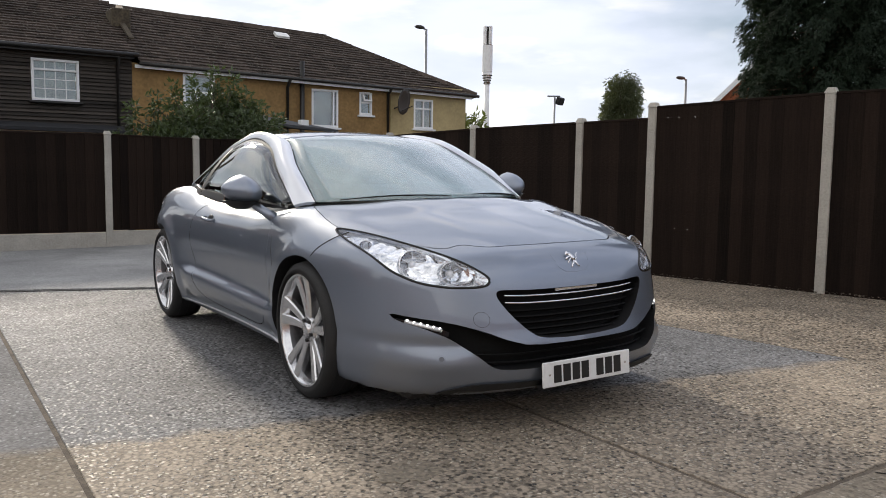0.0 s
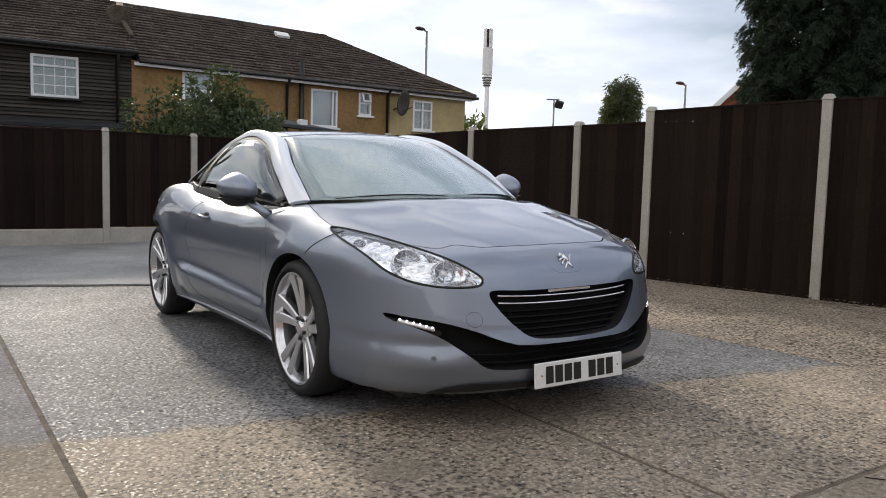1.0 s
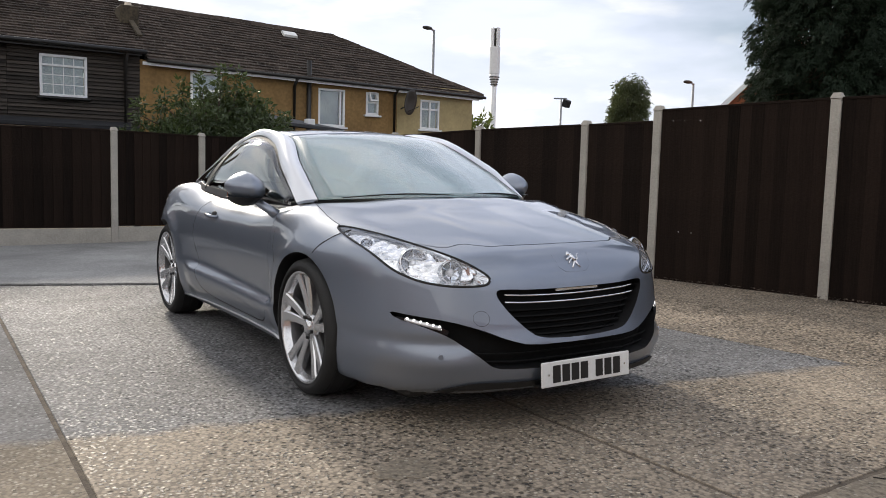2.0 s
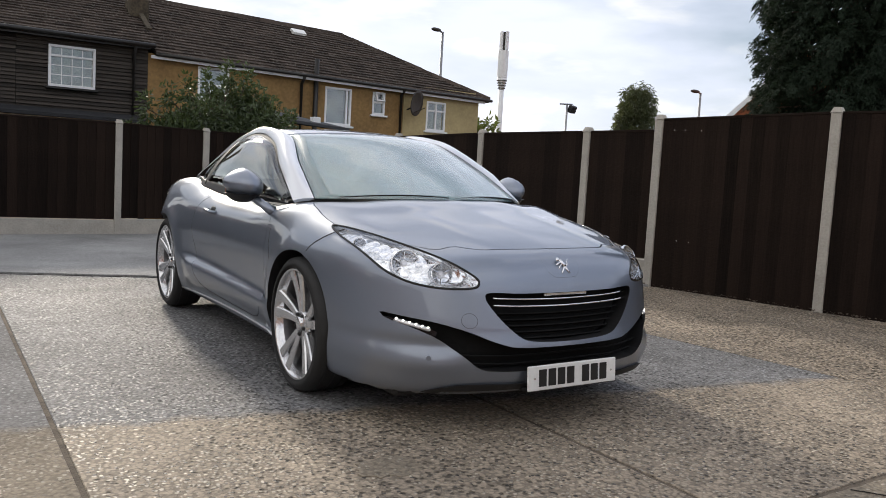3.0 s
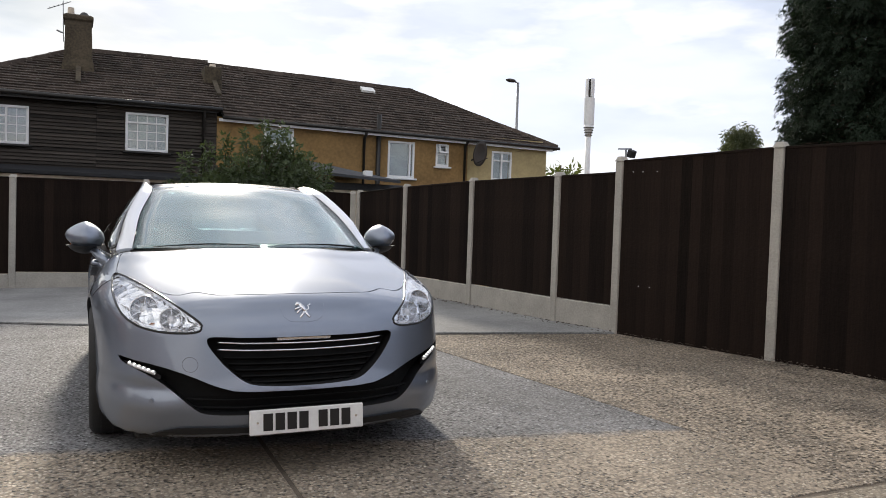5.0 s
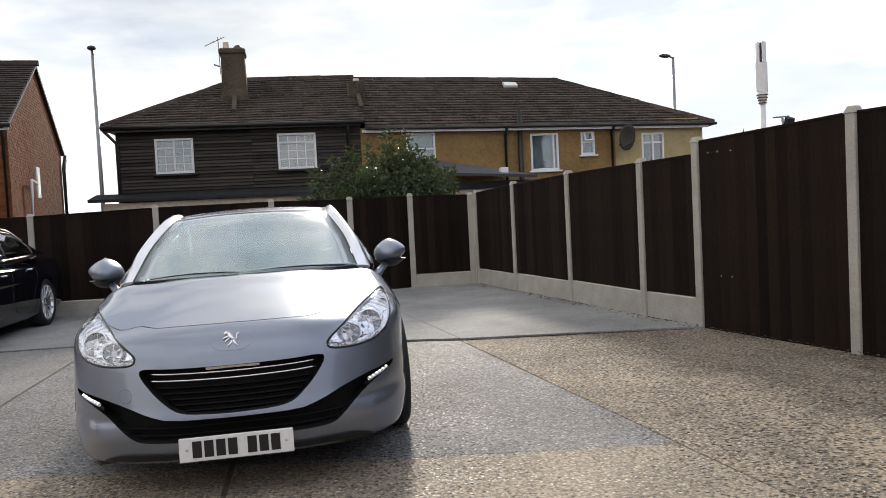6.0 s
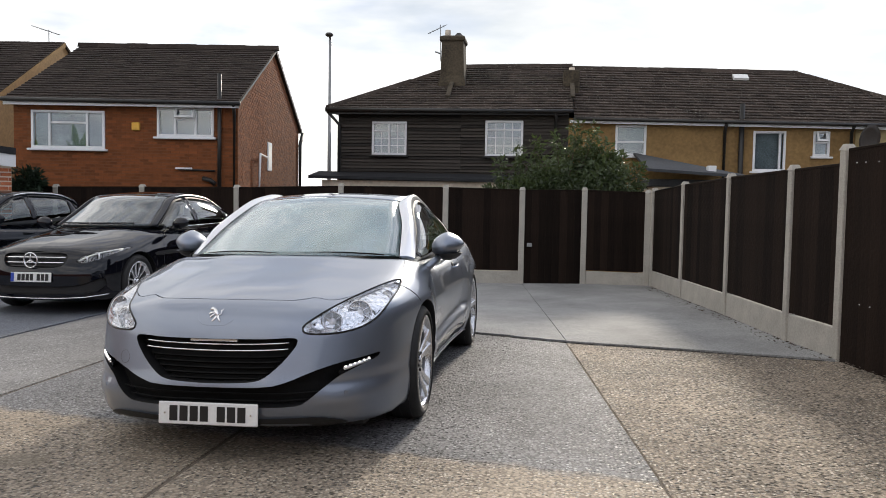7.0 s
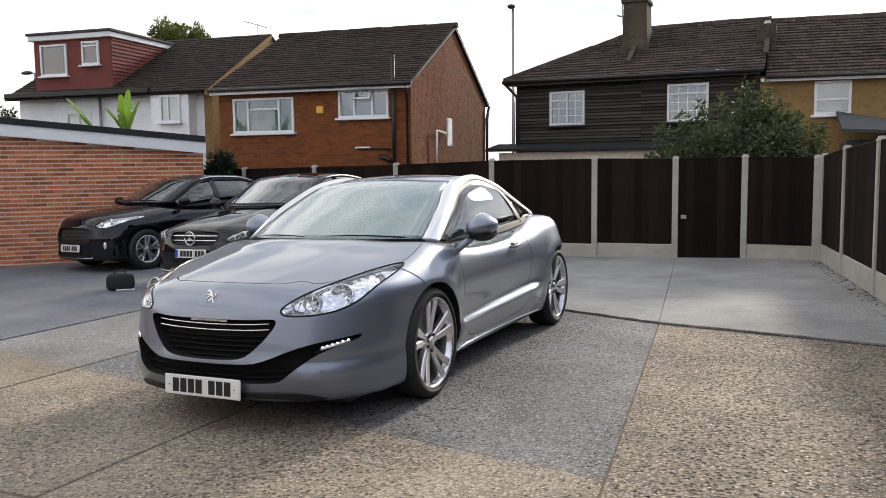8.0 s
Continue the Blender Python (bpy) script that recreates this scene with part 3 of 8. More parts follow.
prism(bm, [(-13, -8, gz(-13) - 0.044), (5, -8, gz(5) - 0.044), (5, 9.9, gz(5) - 0.044), (-13, 9.9, gz(-13) - 0.044)], (0, 0, 0.027))
part("joint_filling", bm, "joint", pavement, "dark dirt filling the joints between slabs")

# a smooth cement repair in the brown aggregate
bm = bmesh.new()
rp = random.Random(17)
prism(bm, [(-0.96 + 0.15 * math.cos(a) * q, -0.07 + 0.11 * math.sin(a) * q, gz(-1.0) + LOW - 0.01) for a, q in [(2 * math.pi * k / 26, rp.uniform(0.78, 1.1)) for k in range(26)]], (0, 0, 0.0125))
part("cement_patch", bm, "tan_concrete", pavement, "smooth pale cement repair")

# the open crack behind the rough slabs, and finer cracks in the tan slab
def crack(pts, half, z, seed):
    rnd = random.Random(seed)
    bm = bmesh.new()
    rows = []
    for (x0, y0), (x1, y1) in zip(pts, pts[1:]):
        d = Vector((x1 - x0, y1 - y0))
        side = Vector((-d.y, d.x)).normalized()
        n = max(2, int(d.length / 0.05))
        for k in range(n + (1 if (x1, y1) == pts[-1] else 0)):
            c = Vector((x0, y0)) + d * (k / n) + side * rnd.uniform(-0.5, 0.5) * half
            w = half * rnd.uniform(0.5, 1.2)
            rows.append([bm.verts.new((c.x + u * side.x * w, c.y + u * side.y * w, gz(c.x) + z)) for u in (-1, 1)])
    for a, b in zip(rows, rows[1:]):
        bm.faces.new((a[0], b[0], b[1], a[1]))
    bmesh.ops.recalc_face_normals(bm, faces=bm.faces[:])
    bmesh.ops.solidify(bm, geom=bm.faces[:], thickness=0.002)
    return part("crack", bm, "gap", pavement)


crack([(-3.6, 6.045)] + [(x, rear(x) + 0.010) for x in (-2.0, -0.63, 0.9, 1.7, 2.7, 3.9)], 0.013, LOW + 0.003, 3)
crack([(0.52, -1.05), (0.60, -1.16), (0.63, -1.33), (0.66, -1.52), (0.70, -2.2)], 0.005, LOW + 0.002, 4)
crack([(0.83, -1.06), (0.75, -1.16), (0.65, -1.31)], 0.004, LOW + 0.003, 5)

# ---- fences ----
POST = 0.090


def post_mesh(h):
    bm = bmesh.new()
    box(bm, -POST / 2, -POST / 2, -0.1, POST / 2, POST / 2, h - 0.05, 0.006)
    a = [bm.verts.new((sx * 0.052, sy * 0.052, h - 0.05)) for sx, sy in ((-1, -1), (1, -1), (1, 1), (-1, 1))]
    b = [bm.verts.new((sx * 0.03, sy * 0.03, h)) for sx, sy in ((-1, -1), (1, -1), (1, 1), (-1, 1))]
    bm.faces.new(b)
    for i in range(4):
        bm.faces.new((a[i], a[(i + 1) % 4], b[(i + 1) % 4], b[i]))
    return mesh_of("post", bm, "concrete_post")


board_meshes = {}


def board_mesh(w, h):
    key = (round(w, 2), round(h, 2))
    if key not in board_meshes:
        bm = raw_boxes([[Vector(c) for c in ((0, -0.02, 0), (w + 0.01, -0.007, 0), (w + 0.01, 0, 0), (0, 0, 0), (0, -0.02, h), (w + 0.01, -0.007, h), (w + 0.01, 0, h), (0, 0, h))]])
        board_meshes[key] = mesh_of("board", bm, "fence_wood")
    return board_meshes[key]


def fence_run(fence, posts, tops, gravel):
    """Concrete posts with close-boarded panels in between. Boards face the yard."""
    rnd = random.Random(len(posts) * 7 + 3)
    for i, (x, y) in enumerate(posts):
        z = gz(x)
        p = new("post", post_mesh(tops[i] - z))
        a, b = posts[max(i - 1, 0)], posts[min(i + 1, len(posts) - 1)]
        p.matrix_basis = pose(x, y, z, 0, 0, math.degrees(math.atan2(b[1] - a[1], b[0] - a[0])))
        p.parent = fence
    for i in range(len(posts) - 1):
        (x0, y0), (x1, y1) = posts[i], posts[i + 1]
        d = Vector((x1 - x0, y1 - y0, 0))
        length = d.length - POST
        d.normalize()
        ang = math.degrees(math.atan2(d.y, d.x))
        z0 = max(gz(x0), gz(x1))
        lift = gravel[i]
        top0, top1 = tops[i] - 0.045, tops[i + 1] - 0.045
        if top1 - top0 > 0.1:                        # level panel that steps up at the next post
            top1 = top0 + 0.015
        start = Vector((x0, y0, 0)) + d * POST / 2
        if lift:
            bm = boxed(-0.02, -0.025, -0.06, length + 0.02, 0.025, lift, 0.008)
            g = part("gravel_board", bm, "concrete_post", fence)
            g.matrix_basis = pose(start.x, start.y, z0, 0, 0, ang)
        count = max(4, round(length / 0.118))
        w = length / count
        for k in range(count):
            s = k * w
            at = start + d * s
            f = (k + 0.5) / count
            zt = top0 + (top1 - top0) * f - 0.004 + rnd.uniform(-0.004, 0.004)
            zb = z0 + lift + (0.012 if lift else -0.03)
            bo = new("board", board_mesh(w, zt - zb))
            bo.matrix_basis = pose(at.x, at.y, zb, 0, rnd.uniform(-0.15, 0.15), ang)
            bo.parent = fence
        bm = bmesh.new()
        sl = math.atan2(top1 - top0, length)
        box(bm, 0, -0.022, -0.016, length, 0.022, 0.007, 0.003)
        c = part("capping_rail", bm, "fence_wood", fence)
        c.matrix_basis = pose(start.x, start.y, top0, 0, 0, ang) @ pose(0, 0, 0, 0, -math.degrees(sl), 0)
        for zz in (0.25, 0.8):
            bm = boxed(0, -0.02, 0, length, 0.02, 0.07, 0.004)
            r = part("rail", bm, "fence_wood", fence)
            off = Vector((-d.y, d.x, 0)) * 0.03
            r.matrix_basis = pose(start.x + off.x, start.y + off.y, z0 + lift + zz, 0, 0, ang)


fence_r = thing("fence", pose(0, 0, 0), "dark brown close-boarded fence between pale concrete posts", "fence", kind="structure")
R_POSTS = [(3.09, 9.32), (3.33, 7.77), (3.60, 6.03), (3.83, 4.28), (4.01, 3.38), (4.39, 1.65), (4.76, -0.10), (5.13, -1.85), (5.50, -3.60), (5.87, -5.35), (6.24, -7.10)]
R_TOPS = [1.58, 1.65, 1.70, 1.72, 1.85, 1.90, 1.90, 1.92, 1.94, 1.96, 1.98]
fence_run(fence_r, R_POSTS, R_TOPS, [0.24, 0.25, 0.26, 0.26] + [0] * 6)
fence_b = thing("fence", pose(0, 0, 0), "dark brown back fence with a boarded gate between concrete posts", "fence", kind="structure")
B_POSTS = [(-11.2, 9.95), (-9.2, 9.86), (-7.3, 9.76), (-5.6, 9.67), (-3.83, 9.58), (-1.97, 9.49), (-0.2, 9.40), (1.03, 9.47), (2.02, 9.56), (3.0, 9.43)]
B_TOPS = [1.48, 1.5, 1.51, 1.53, 1.545, 1.59, 1.595, 1.575, 1.585, 1.56]
fence_run(fence_b, B_POSTS, B_TOPS, [0.2, 0.2, 0.2, 0.2, 0.2, 0.2, 0.2, 0, 0.2])
for i, f, z, r in ((4, 0.10, 1.69, 0.005), (4, 0.17, 1.688, 0.005), (4, 0.27, 1.685, 0.005), (4, 0.17, 0.56, 0.004), (4, 0.25, 0.56, 0.004), (5, 0.68, 1.54, 0.010), (5, 0.765, 1.543, 0.010)):
    a, b = Vector((*R_POSTS[i], 0)), Vector((*R_POSTS[i + 1], 0))
    p = a.lerp(b, f)
    cap = bmesh.new()
    bmesh.ops.create_cone(cap, cap_ends=True, segments=10, radius1=r, radius2=0.8 * r, depth=0.006)
    c = part("nail_cap", cap, "plate", fence_r, "small white nail cap")
    c.matrix_basis = pose(p.x - 0.024, p.y - 0.005, z, 0, 90, math.degrees(math.atan2((b - a).y, (b - a).x)) - 90)
gate_latch = part("gate_latch", boxed(1.12, 9.43, 0.62, 1.2, 9.46, 0.68, 0.004), "galv", fence_b, "small galvanised gate latch")

# dead leaves and grit along the foot of the right-hand fence
lv, lf = [], []
rl = random.Random(31)
for k in range(900):
    y = rl.uniform(-3.0, 9.2)
    x = float(np.interp(y, [p[1] for p in R_POSTS[::-1]], [p[0] for p in R_POSTS[::-1]])) - 0.055 - 0.16 * rl.random() ** 2.2
    a, t, w = rl.uniform(0, 6.3), rl.uniform(-0.4, 0.4), rl.uniform(0.006, 0.02)
    c, s_ = math.cos(a) * w, math.sin(a) * w
    z = gz(x) + 0.012 + 0.3 * w
    n0 = len(lv)
    lv += [(x - c, y - s_, z - 0.2 * w), (x - 0.5 * s_, y + 0.5 * c, z + t * w), (x + c, y + s_, z), (x + 0.5 * s_, y - 0.5 * c, z - t * w)]
    lf += [(n0, n0 + 1, n0 + 2), (n0, n0 + 2, n0 + 3)]
lm = bpy.data.meshes.new("leaf_litter")
lm.from_pydata(lv, [], lf)
lm.materials.append(MAT["bark"])
tagged(new("leaf_litter", lm), "dead leaves and grit along the foot of the fence", "leaves", kind="stuff")

# plain walls, added out of view, that close the yard behind and to the left
for nm, x0, y0, x1, y1, h in (("wall_south", -14.0, -11.3, 7.5, -11.0, 2.3), ("wall_west", -14.3, -11.3, -14.0, 3.9, 2.1)):
    tagged(part(nm, boxed(x0, y0, -0.4, x1, y1, h), "brick"), "unseen plain brown brick wall added to close the yard", "wall", kind="structure")


# ---- car building ----
from mathutils.bvhtree import BVHTree


def curve(*pts):
    """A smooth curve through (t, value) pairs that never overshoots them."""
    t = np.array([p[0] for p in pts], float)
    v = np.array([p[1:] for p in pts], float)
    h = np.diff(t)[:, None]
    d = np.diff(v, axis=0) / h
    m = np.vstack([d[:1], np.where(d[1:] * d[:-1] > 0, 2 * d[1:] * d[:-1] / (d[1:] + d[:-1] + 1e-12), 0), d[-1:]])

    def at(q):
        q = np.clip(np.asarray(q, float), t[0], t[-1])
        k = np.clip(np.searchsorted(t, q, side="right") - 1, 0, len(t) - 2)
        s = ((q - t[k]) / (t[k + 1] - t[k]))[..., None]
        g = (t[k + 1] - t[k])[..., None]
        out = (1 + 2 * s) * (1 - s) ** 2 * v[k] + s * (1 - s) ** 2 * g * m[k] + s * s * (3 - 2 * s) * v[k + 1] + s * s * (s - 1) * g * m[k + 1]
        return out[..., 0] if v.shape[1] == 1 else out
    return at


def smax(a, b, k):
    h = np.clip(0.5 + 0.5 * (a - b) / k, 0, 1)
    return a * h + b * (1 - h) + k * h * (1 - h)


def hull_mesh(outside, y_front, y_back, z_mid, around=168, cap=44, step=0.045):
    """The skin of a body given by a function that is positive outside it, met by rays from its spine."""
    spine, phis = [], []
    for k in range(cap):
        spine.append(y_front)
        phis.append(math.pi / 2 * (k + 0.35) / cap)
    n = int((y_back - y_front) / step)
    for k in range(n + 1):
        spine.append(y_front + (y_back - y_front) * k / n)
        phis.append(math.pi / 2)
    for k in range(1, 16):
        spine.append(y_back)
        phis.append(math.pi / 2 + math.pi / 2 * (k - 0.02) / 15.3)
    th = np.linspace(0, 2 * math.pi, around, endpoint=False)
    th = th - 0.3 * np.sin(2 * th)                 # closer together on the flanks
    sp, ph = np.array(spine)[:, None], np.array(phis)[:, None]
    dx, dy, dz = np.sin(ph) * np.cos(th), -np.cos(ph) * np.ones_like(th), np.sin(ph) * np.sin(th)
    lo, hi = np.zeros_like(dx), np.full_like(dx, 2.6)
    for _ in range(34):
        mid = (lo + hi) / 2
        out = outside(mid * dx, sp + mid * dy, z_mid + mid * dz) > 0
        hi, lo = np.where(out, mid, hi), np.where(out, lo, mid)
    X, Y, Z = lo * dx, sp + lo * dy, z_mid + lo * dz
    rows, cols = X.shape
    vs = np.stack([X, Y, Z], -1).reshape(-1, 3).tolist()
    fs = [(i * cols + j, i * cols + (j + 1) % cols, (i + 1) * cols + (j + 1) % cols, (i + 1) * cols + j) for i in range(rows - 1) for j in range(cols)]
    fs.append(tuple(range(cols))[::-1])
    fs.append(tuple((rows - 1) * cols + j for j in range(cols)))
    me = bpy.data.meshes.new("hull")
    me.from_pydata(vs, [], fs)
    bm = bmesh.new()
    bm.from_mesh(me)
    bmesh.ops.recalc_face_normals(bm, faces=bm.faces[:])
    bpy.data.meshes.remove(me)
    return bm


AXES = {"front": (Vector((0, 1, 0)), lambda a, b: Vector((a, -1.5, b))), "top": (Vector((0, 0, -1)), lambda a, b: Vector((a, b, 3.0))),
        "left": (Vector((1, 0, 0)), lambda a, b: Vector((-2.0, a, b))), "right": (Vector((-1, 0, 0)), lambda a, b: Vector((2.0, a, b)))}


def rounded(outline, turns=2):
    """Softens the corners of an outline by cutting them."""
    for _ in range(turns):
        out = []
        for i, p in enumerate(outline):
            q = outline[(i + 1) % len(outline)]
            out += [(0.78 * p[0] + 0.22 * q[0], 0.78 * p[1] + 0.22 * q[1]), (0.22 * p[0] + 0.78 * q[0], 0.22 * p[1] + 0.78 * q[1])]
        outline = out
    return outline


def grown(outline, d):
    """An outline pushed outwards by d."""
    n = len(outline)
    area = sum(outline[i][0] * outline[(i + 1) % n][1] - outline[(i + 1) % n][0] * outline[i][1] for i in range(n))
    sgn = 1 if area > 0 else -1
    out = []
    for i in range(n):
        a, b = Vector(outline[i - 1]), Vector(outline[(i + 1) % n])
        t = (b - a).normalized()
        out.append((outline[i][0] + sgn * d * t.y, outline[i][1] - sgn * d * t.x))
    return out


def lay(tree, outline, axis, cell=0.035):
    """Triangles inside an outline, laid on a skin along an axis."""
    way, start = AXES[axis]
    bm = bmesh.new()
    bm.faces.new([bm.verts.new((a, b, 0)) for a, b in outline])
    for lo, hi, no in ((min(p[0] for p in outline), max(p[0] for p in outline), (1, 0, 0)), (min(p[1] for p in outline), max(p[1] for p in outline), (0, 1, 0))):
        q = lo + cell
        while q < hi:
            co = (q, 0, 0) if no[0] else (0, q, 0)
            bmesh.ops.bisect_plane(bm, geom=bm.verts[:] + bm.edges[:] + bm.faces[:], plane_co=co, plane_no=no, dist=1e-5)
            q += cell
    bmesh.ops.triangulate(bm, faces=bm.faces[:])
    for v in bm.verts:
        hit = tree.ray_cast(start(v.co.x, v.co.y), way)[0]
        if hit is None:
            near = tree.find_nearest(start(v.co.x, v.co.y) + way * 1.7)[0]
            hit = near
        v.co = hit
    return bm


def shell(bm, way, out, back):
    """Turns a laid sheet into a solid from 'out' before it to 'back' behind it, along a way."""
    bound = [e for e in bm.edges if e.is_boundary]
    r = bmesh.ops.duplicate(bm, geom=bm.verts[:] + bm.edges[:] + bm.faces[:])
    twin = {a: b for a, b in r["vert_map"].items() if isinstance(a, bmesh.types.BMVert)}
    olds = [v for v in bm.verts if v in twin and twin[v].is_valid]
    first = set(e for e in bound)
    quads = []
    for e in first:
        a, b = e.verts
        quads.append((a, b, twin[b], twin[a]))
    doubles = set(f for f in r["geom"] if isinstance(f, bmesh.types.BMFace))
    moved = set(v for v in r["geom"] if isinstance(v, bmesh.types.BMVert))
    for v in bm.verts:
        v.co = v.co + way * (back if v in moved else -out)
    for q in quads:
        bm.faces.new(q)
    bmesh.ops.recalc_face_normals(bm, faces=bm.faces[:])
    return bm


def sculpt(me, cutters):
    """The mesh with solids taken away; the faces of the cuts take the second material."""
    ob = new("raw", me)
    temps = []
    for c in cutters:
        cm = bpy.data.meshes.new("cut")
        c.to_mesh(cm)
        c.free()
        cm.polygons.foreach_set("material_index", [1] * len(cm.polygons))
        for k in me.materials:
            cm.materials.append(k)
        co = new("cut", cm)
        temps.append(co)
        md = ob.modifiers.new("cut", "BOOLEAN")
        md.operation, md.object, md.solver = "DIFFERENCE", co, "EXACT"
    dg = bpy.context.evaluated_depsgraph_get()
    done = bpy.data.meshes.new_from_object(ob.evaluated_get(dg))
    for t in temps + [ob]:
        data = t.data
        bpy.data.objects.remove(t)
        bpy.data.meshes.remove(data)
    return done


def soft_normals(me, angle=35):
    me.polygons.foreach_set("use_smooth", [True] * len(me.polygons))
    me.set_sharp_from_angle(angle=radians(angle))


def cylinder_x(x0, x1, y, z, r, seg=64):
    bm = bmesh.new()
    a = [[bm.verts.new((x, y + r * math.cos(t), z + r * math.sin(t))) for t in [2 * math.pi * k / seg for k in range(seg)]] for x in (x0, x1)]
    for k in range(seg):
        bm.faces.new((a[0][k], a[0][(k + 1) % seg], a[1][(k + 1) % seg], a[1][k]))
    bm.faces.new(a[0][::-1])
    bm.faces.new(a[1])
    bmesh.ops.recalc_face_normals(bm, faces=bm.faces[:])
    return bm


def laid_tube(tree, pts, axis, r=0.003, lift=0.0):
    """A thin bar along a line drawn on a skin."""
    way, start = AXES[axis]
    path = []
    for (a0, b0), (a1, b1) in zip(pts, pts[1:]):
        n = max(2, int(math.hypot(a1 - a0, b1 - b0) / 0.03))
        for k in range(n + (1 if (a1, b1) == pts[-1] else 0)):
            s = k / n
            hit = tree.ray_cast(start(a0 + (a1 - a0) * s, b0 + (b1 - b0) * s), way)[0]
            if hit is not None:
                path.append(hit - way * lift)
    bm = bmesh.new()
    tube(bm, path, r, 6)
    return bm


def wheel(car, at, side, radius, width, rim_r, spokes, rim_mat="alloy", twin=True):
    """A tyre, an alloy rim with its spokes, a hub and a brake disc. side: +1 faces +x."""
    w = new("wheel")
    w.parent = car
    w.matrix_basis = Matrix.Translation(at) @ (pose(0, 0, 0) if side > 0 else pose(0, 0, 0, 0, 0, 180)) @ pose(0, 0, 0, 17 * at[1], 0, 0)
    h = width / 2
    bm = bmesh.new()
    revolve(bm, [(-h * 0.75, rim_r), (-h, rim_r + 0.02), (-h, radius - 0.035), (-h * 0.86, radius - 0.008), (-h * 0.3, radius), (h * 0.3, radius), (h * 0.8, radius - 0.006), (h * 0.97, radius - 0.03), (h, radius - 0.055), (h * 0.93, rim_r + 0.014), (h * 0.82, rim_r - 0.004)], 72)
    tyre = part("tyre", bm, "rubber", w, smooth=True)
    for u in (-0.5, 0.0, 0.5):
        g = bmesh.new()
        revolve(g, [(u * h - 0.004, radius - 0.002), (u * h - 0.004, radius + 0.001), (u * h + 0.004, radius + 0.001), (u * h + 0.004, radius - 0.002)], 60)
        part("tread_groove", g, "dark", tyre)
    rim = bmesh.new()
    revolve(rim, [(h * 0.55, rim_r - 0.026), (h * 0.72, rim_r - 0.018), (h * 0.86, rim_r - 0.012), (h * 0.93, rim_r - 0.002), (h * 0.9, rim_r + 0.008), (h * 0.8, rim_r + 0.004)], 72)
    rim_ob = part("rim", rim, rim_mat, w, smooth=True)
    barrel = bmesh.new()
    revolve(barrel, [(-h * 0.8, rim_r), (-h * 0.8, rim_r - 0.03), (h * 0.35, rim_r - 0.035), (h * 0.56, rim_r - 0.027)], 72)
    part("barrel", barrel, "barrel", rim_ob, smooth=True)
    r_in = rim_r * 0.16
    for k in range(spokes):
        for s in ((-1, 1) if twin else (0,)):
            b = bmesh.new()
            rings = []
            for i in range(9):
                f = i / 8
                r = r_in + (rim_r - 0.014 - r_in) * f
                a = 2 * math.pi * k / spokes + s * 0.195 * 5 / spokes + 0.05 * f * f
                half = (0.0165 + 0.0115 * f) * rim_r / 0.27 * (5 if twin else 6) / spokes
                x = h * (0.60 + 0.27 * f ** 1.6)
                c, sn = math.cos(a), math.sin(a)
                pts = []
                for u, dx in ((-half, -0.034), (-half, -0.007), (-half * 0.74, 0.0), (half * 0.74, 0.0), (half, -0.007), (half, -0.034)):
                    pts.append(b.verts.new((x + dx, r * c - u * sn, r * sn + u * c)))
                rings.append(pts)
            for p, q in zip(rings, rings[1:]):
                for i in range(5):
                    b.faces.new((p[i], p[i + 1], q[i + 1], q[i]))
                b.faces.new((p[5], p[0], q[0], q[5]))
            bmesh.ops.recalc_face_normals(b, faces=b.faces[:])
            part("spoke", b, rim_mat, rim_ob, smooth=True).data.set_sharp_from_angle(angle=radians(25))
    hub = bmesh.new()
    revolve(hub, [(h * 0.3, rim_r * 0.26), (h * 0.58, rim_r * 0.25), (h * 0.64, rim_r * 0.2), (h * 0.6, rim_r * 0.13), (h * 0.72, rim_r * 0.12), (h * 0.75, rim_r * 0.08), (h * 0.76, 0.001)], 40)
    part("hub", hub, rim_mat, rim_ob, smooth=True)
    for k in range(5):
        a = 2 * math.pi * (k + 0.5) / 5
        n = bmesh.new()
        bmesh.ops.create_cone(n, cap_ends=True, segments=8, radius1=0.011, radius2=0.009, depth=0.02, matrix=pose(h * 0.63, rim_r * 0.19 * math.cos(a), rim_r * 0.19 * math.sin(a), 0, 90, 0))
        part("wheel_bolt", n, "dark", rim_ob)
    disc = bmesh.new()
    revolve(disc, [(h * 0.05, 0.05), (h * 0.05, rim_r * 0.68), (-h * 0.12, rim_r * 0.68), (-h * 0.12, 0.05)], 48)
    part("brake_disc", disc, "steel", w, smooth=False)
    back = bmesh.new()
    revolve(back, [(-h * 0.3, 0.01), (-h * 0.3, rim_r - 0.035), (-h * 0.4, rim_r - 0.03)], 40)
    part("wheel_back", back, "dark", w)
    return w


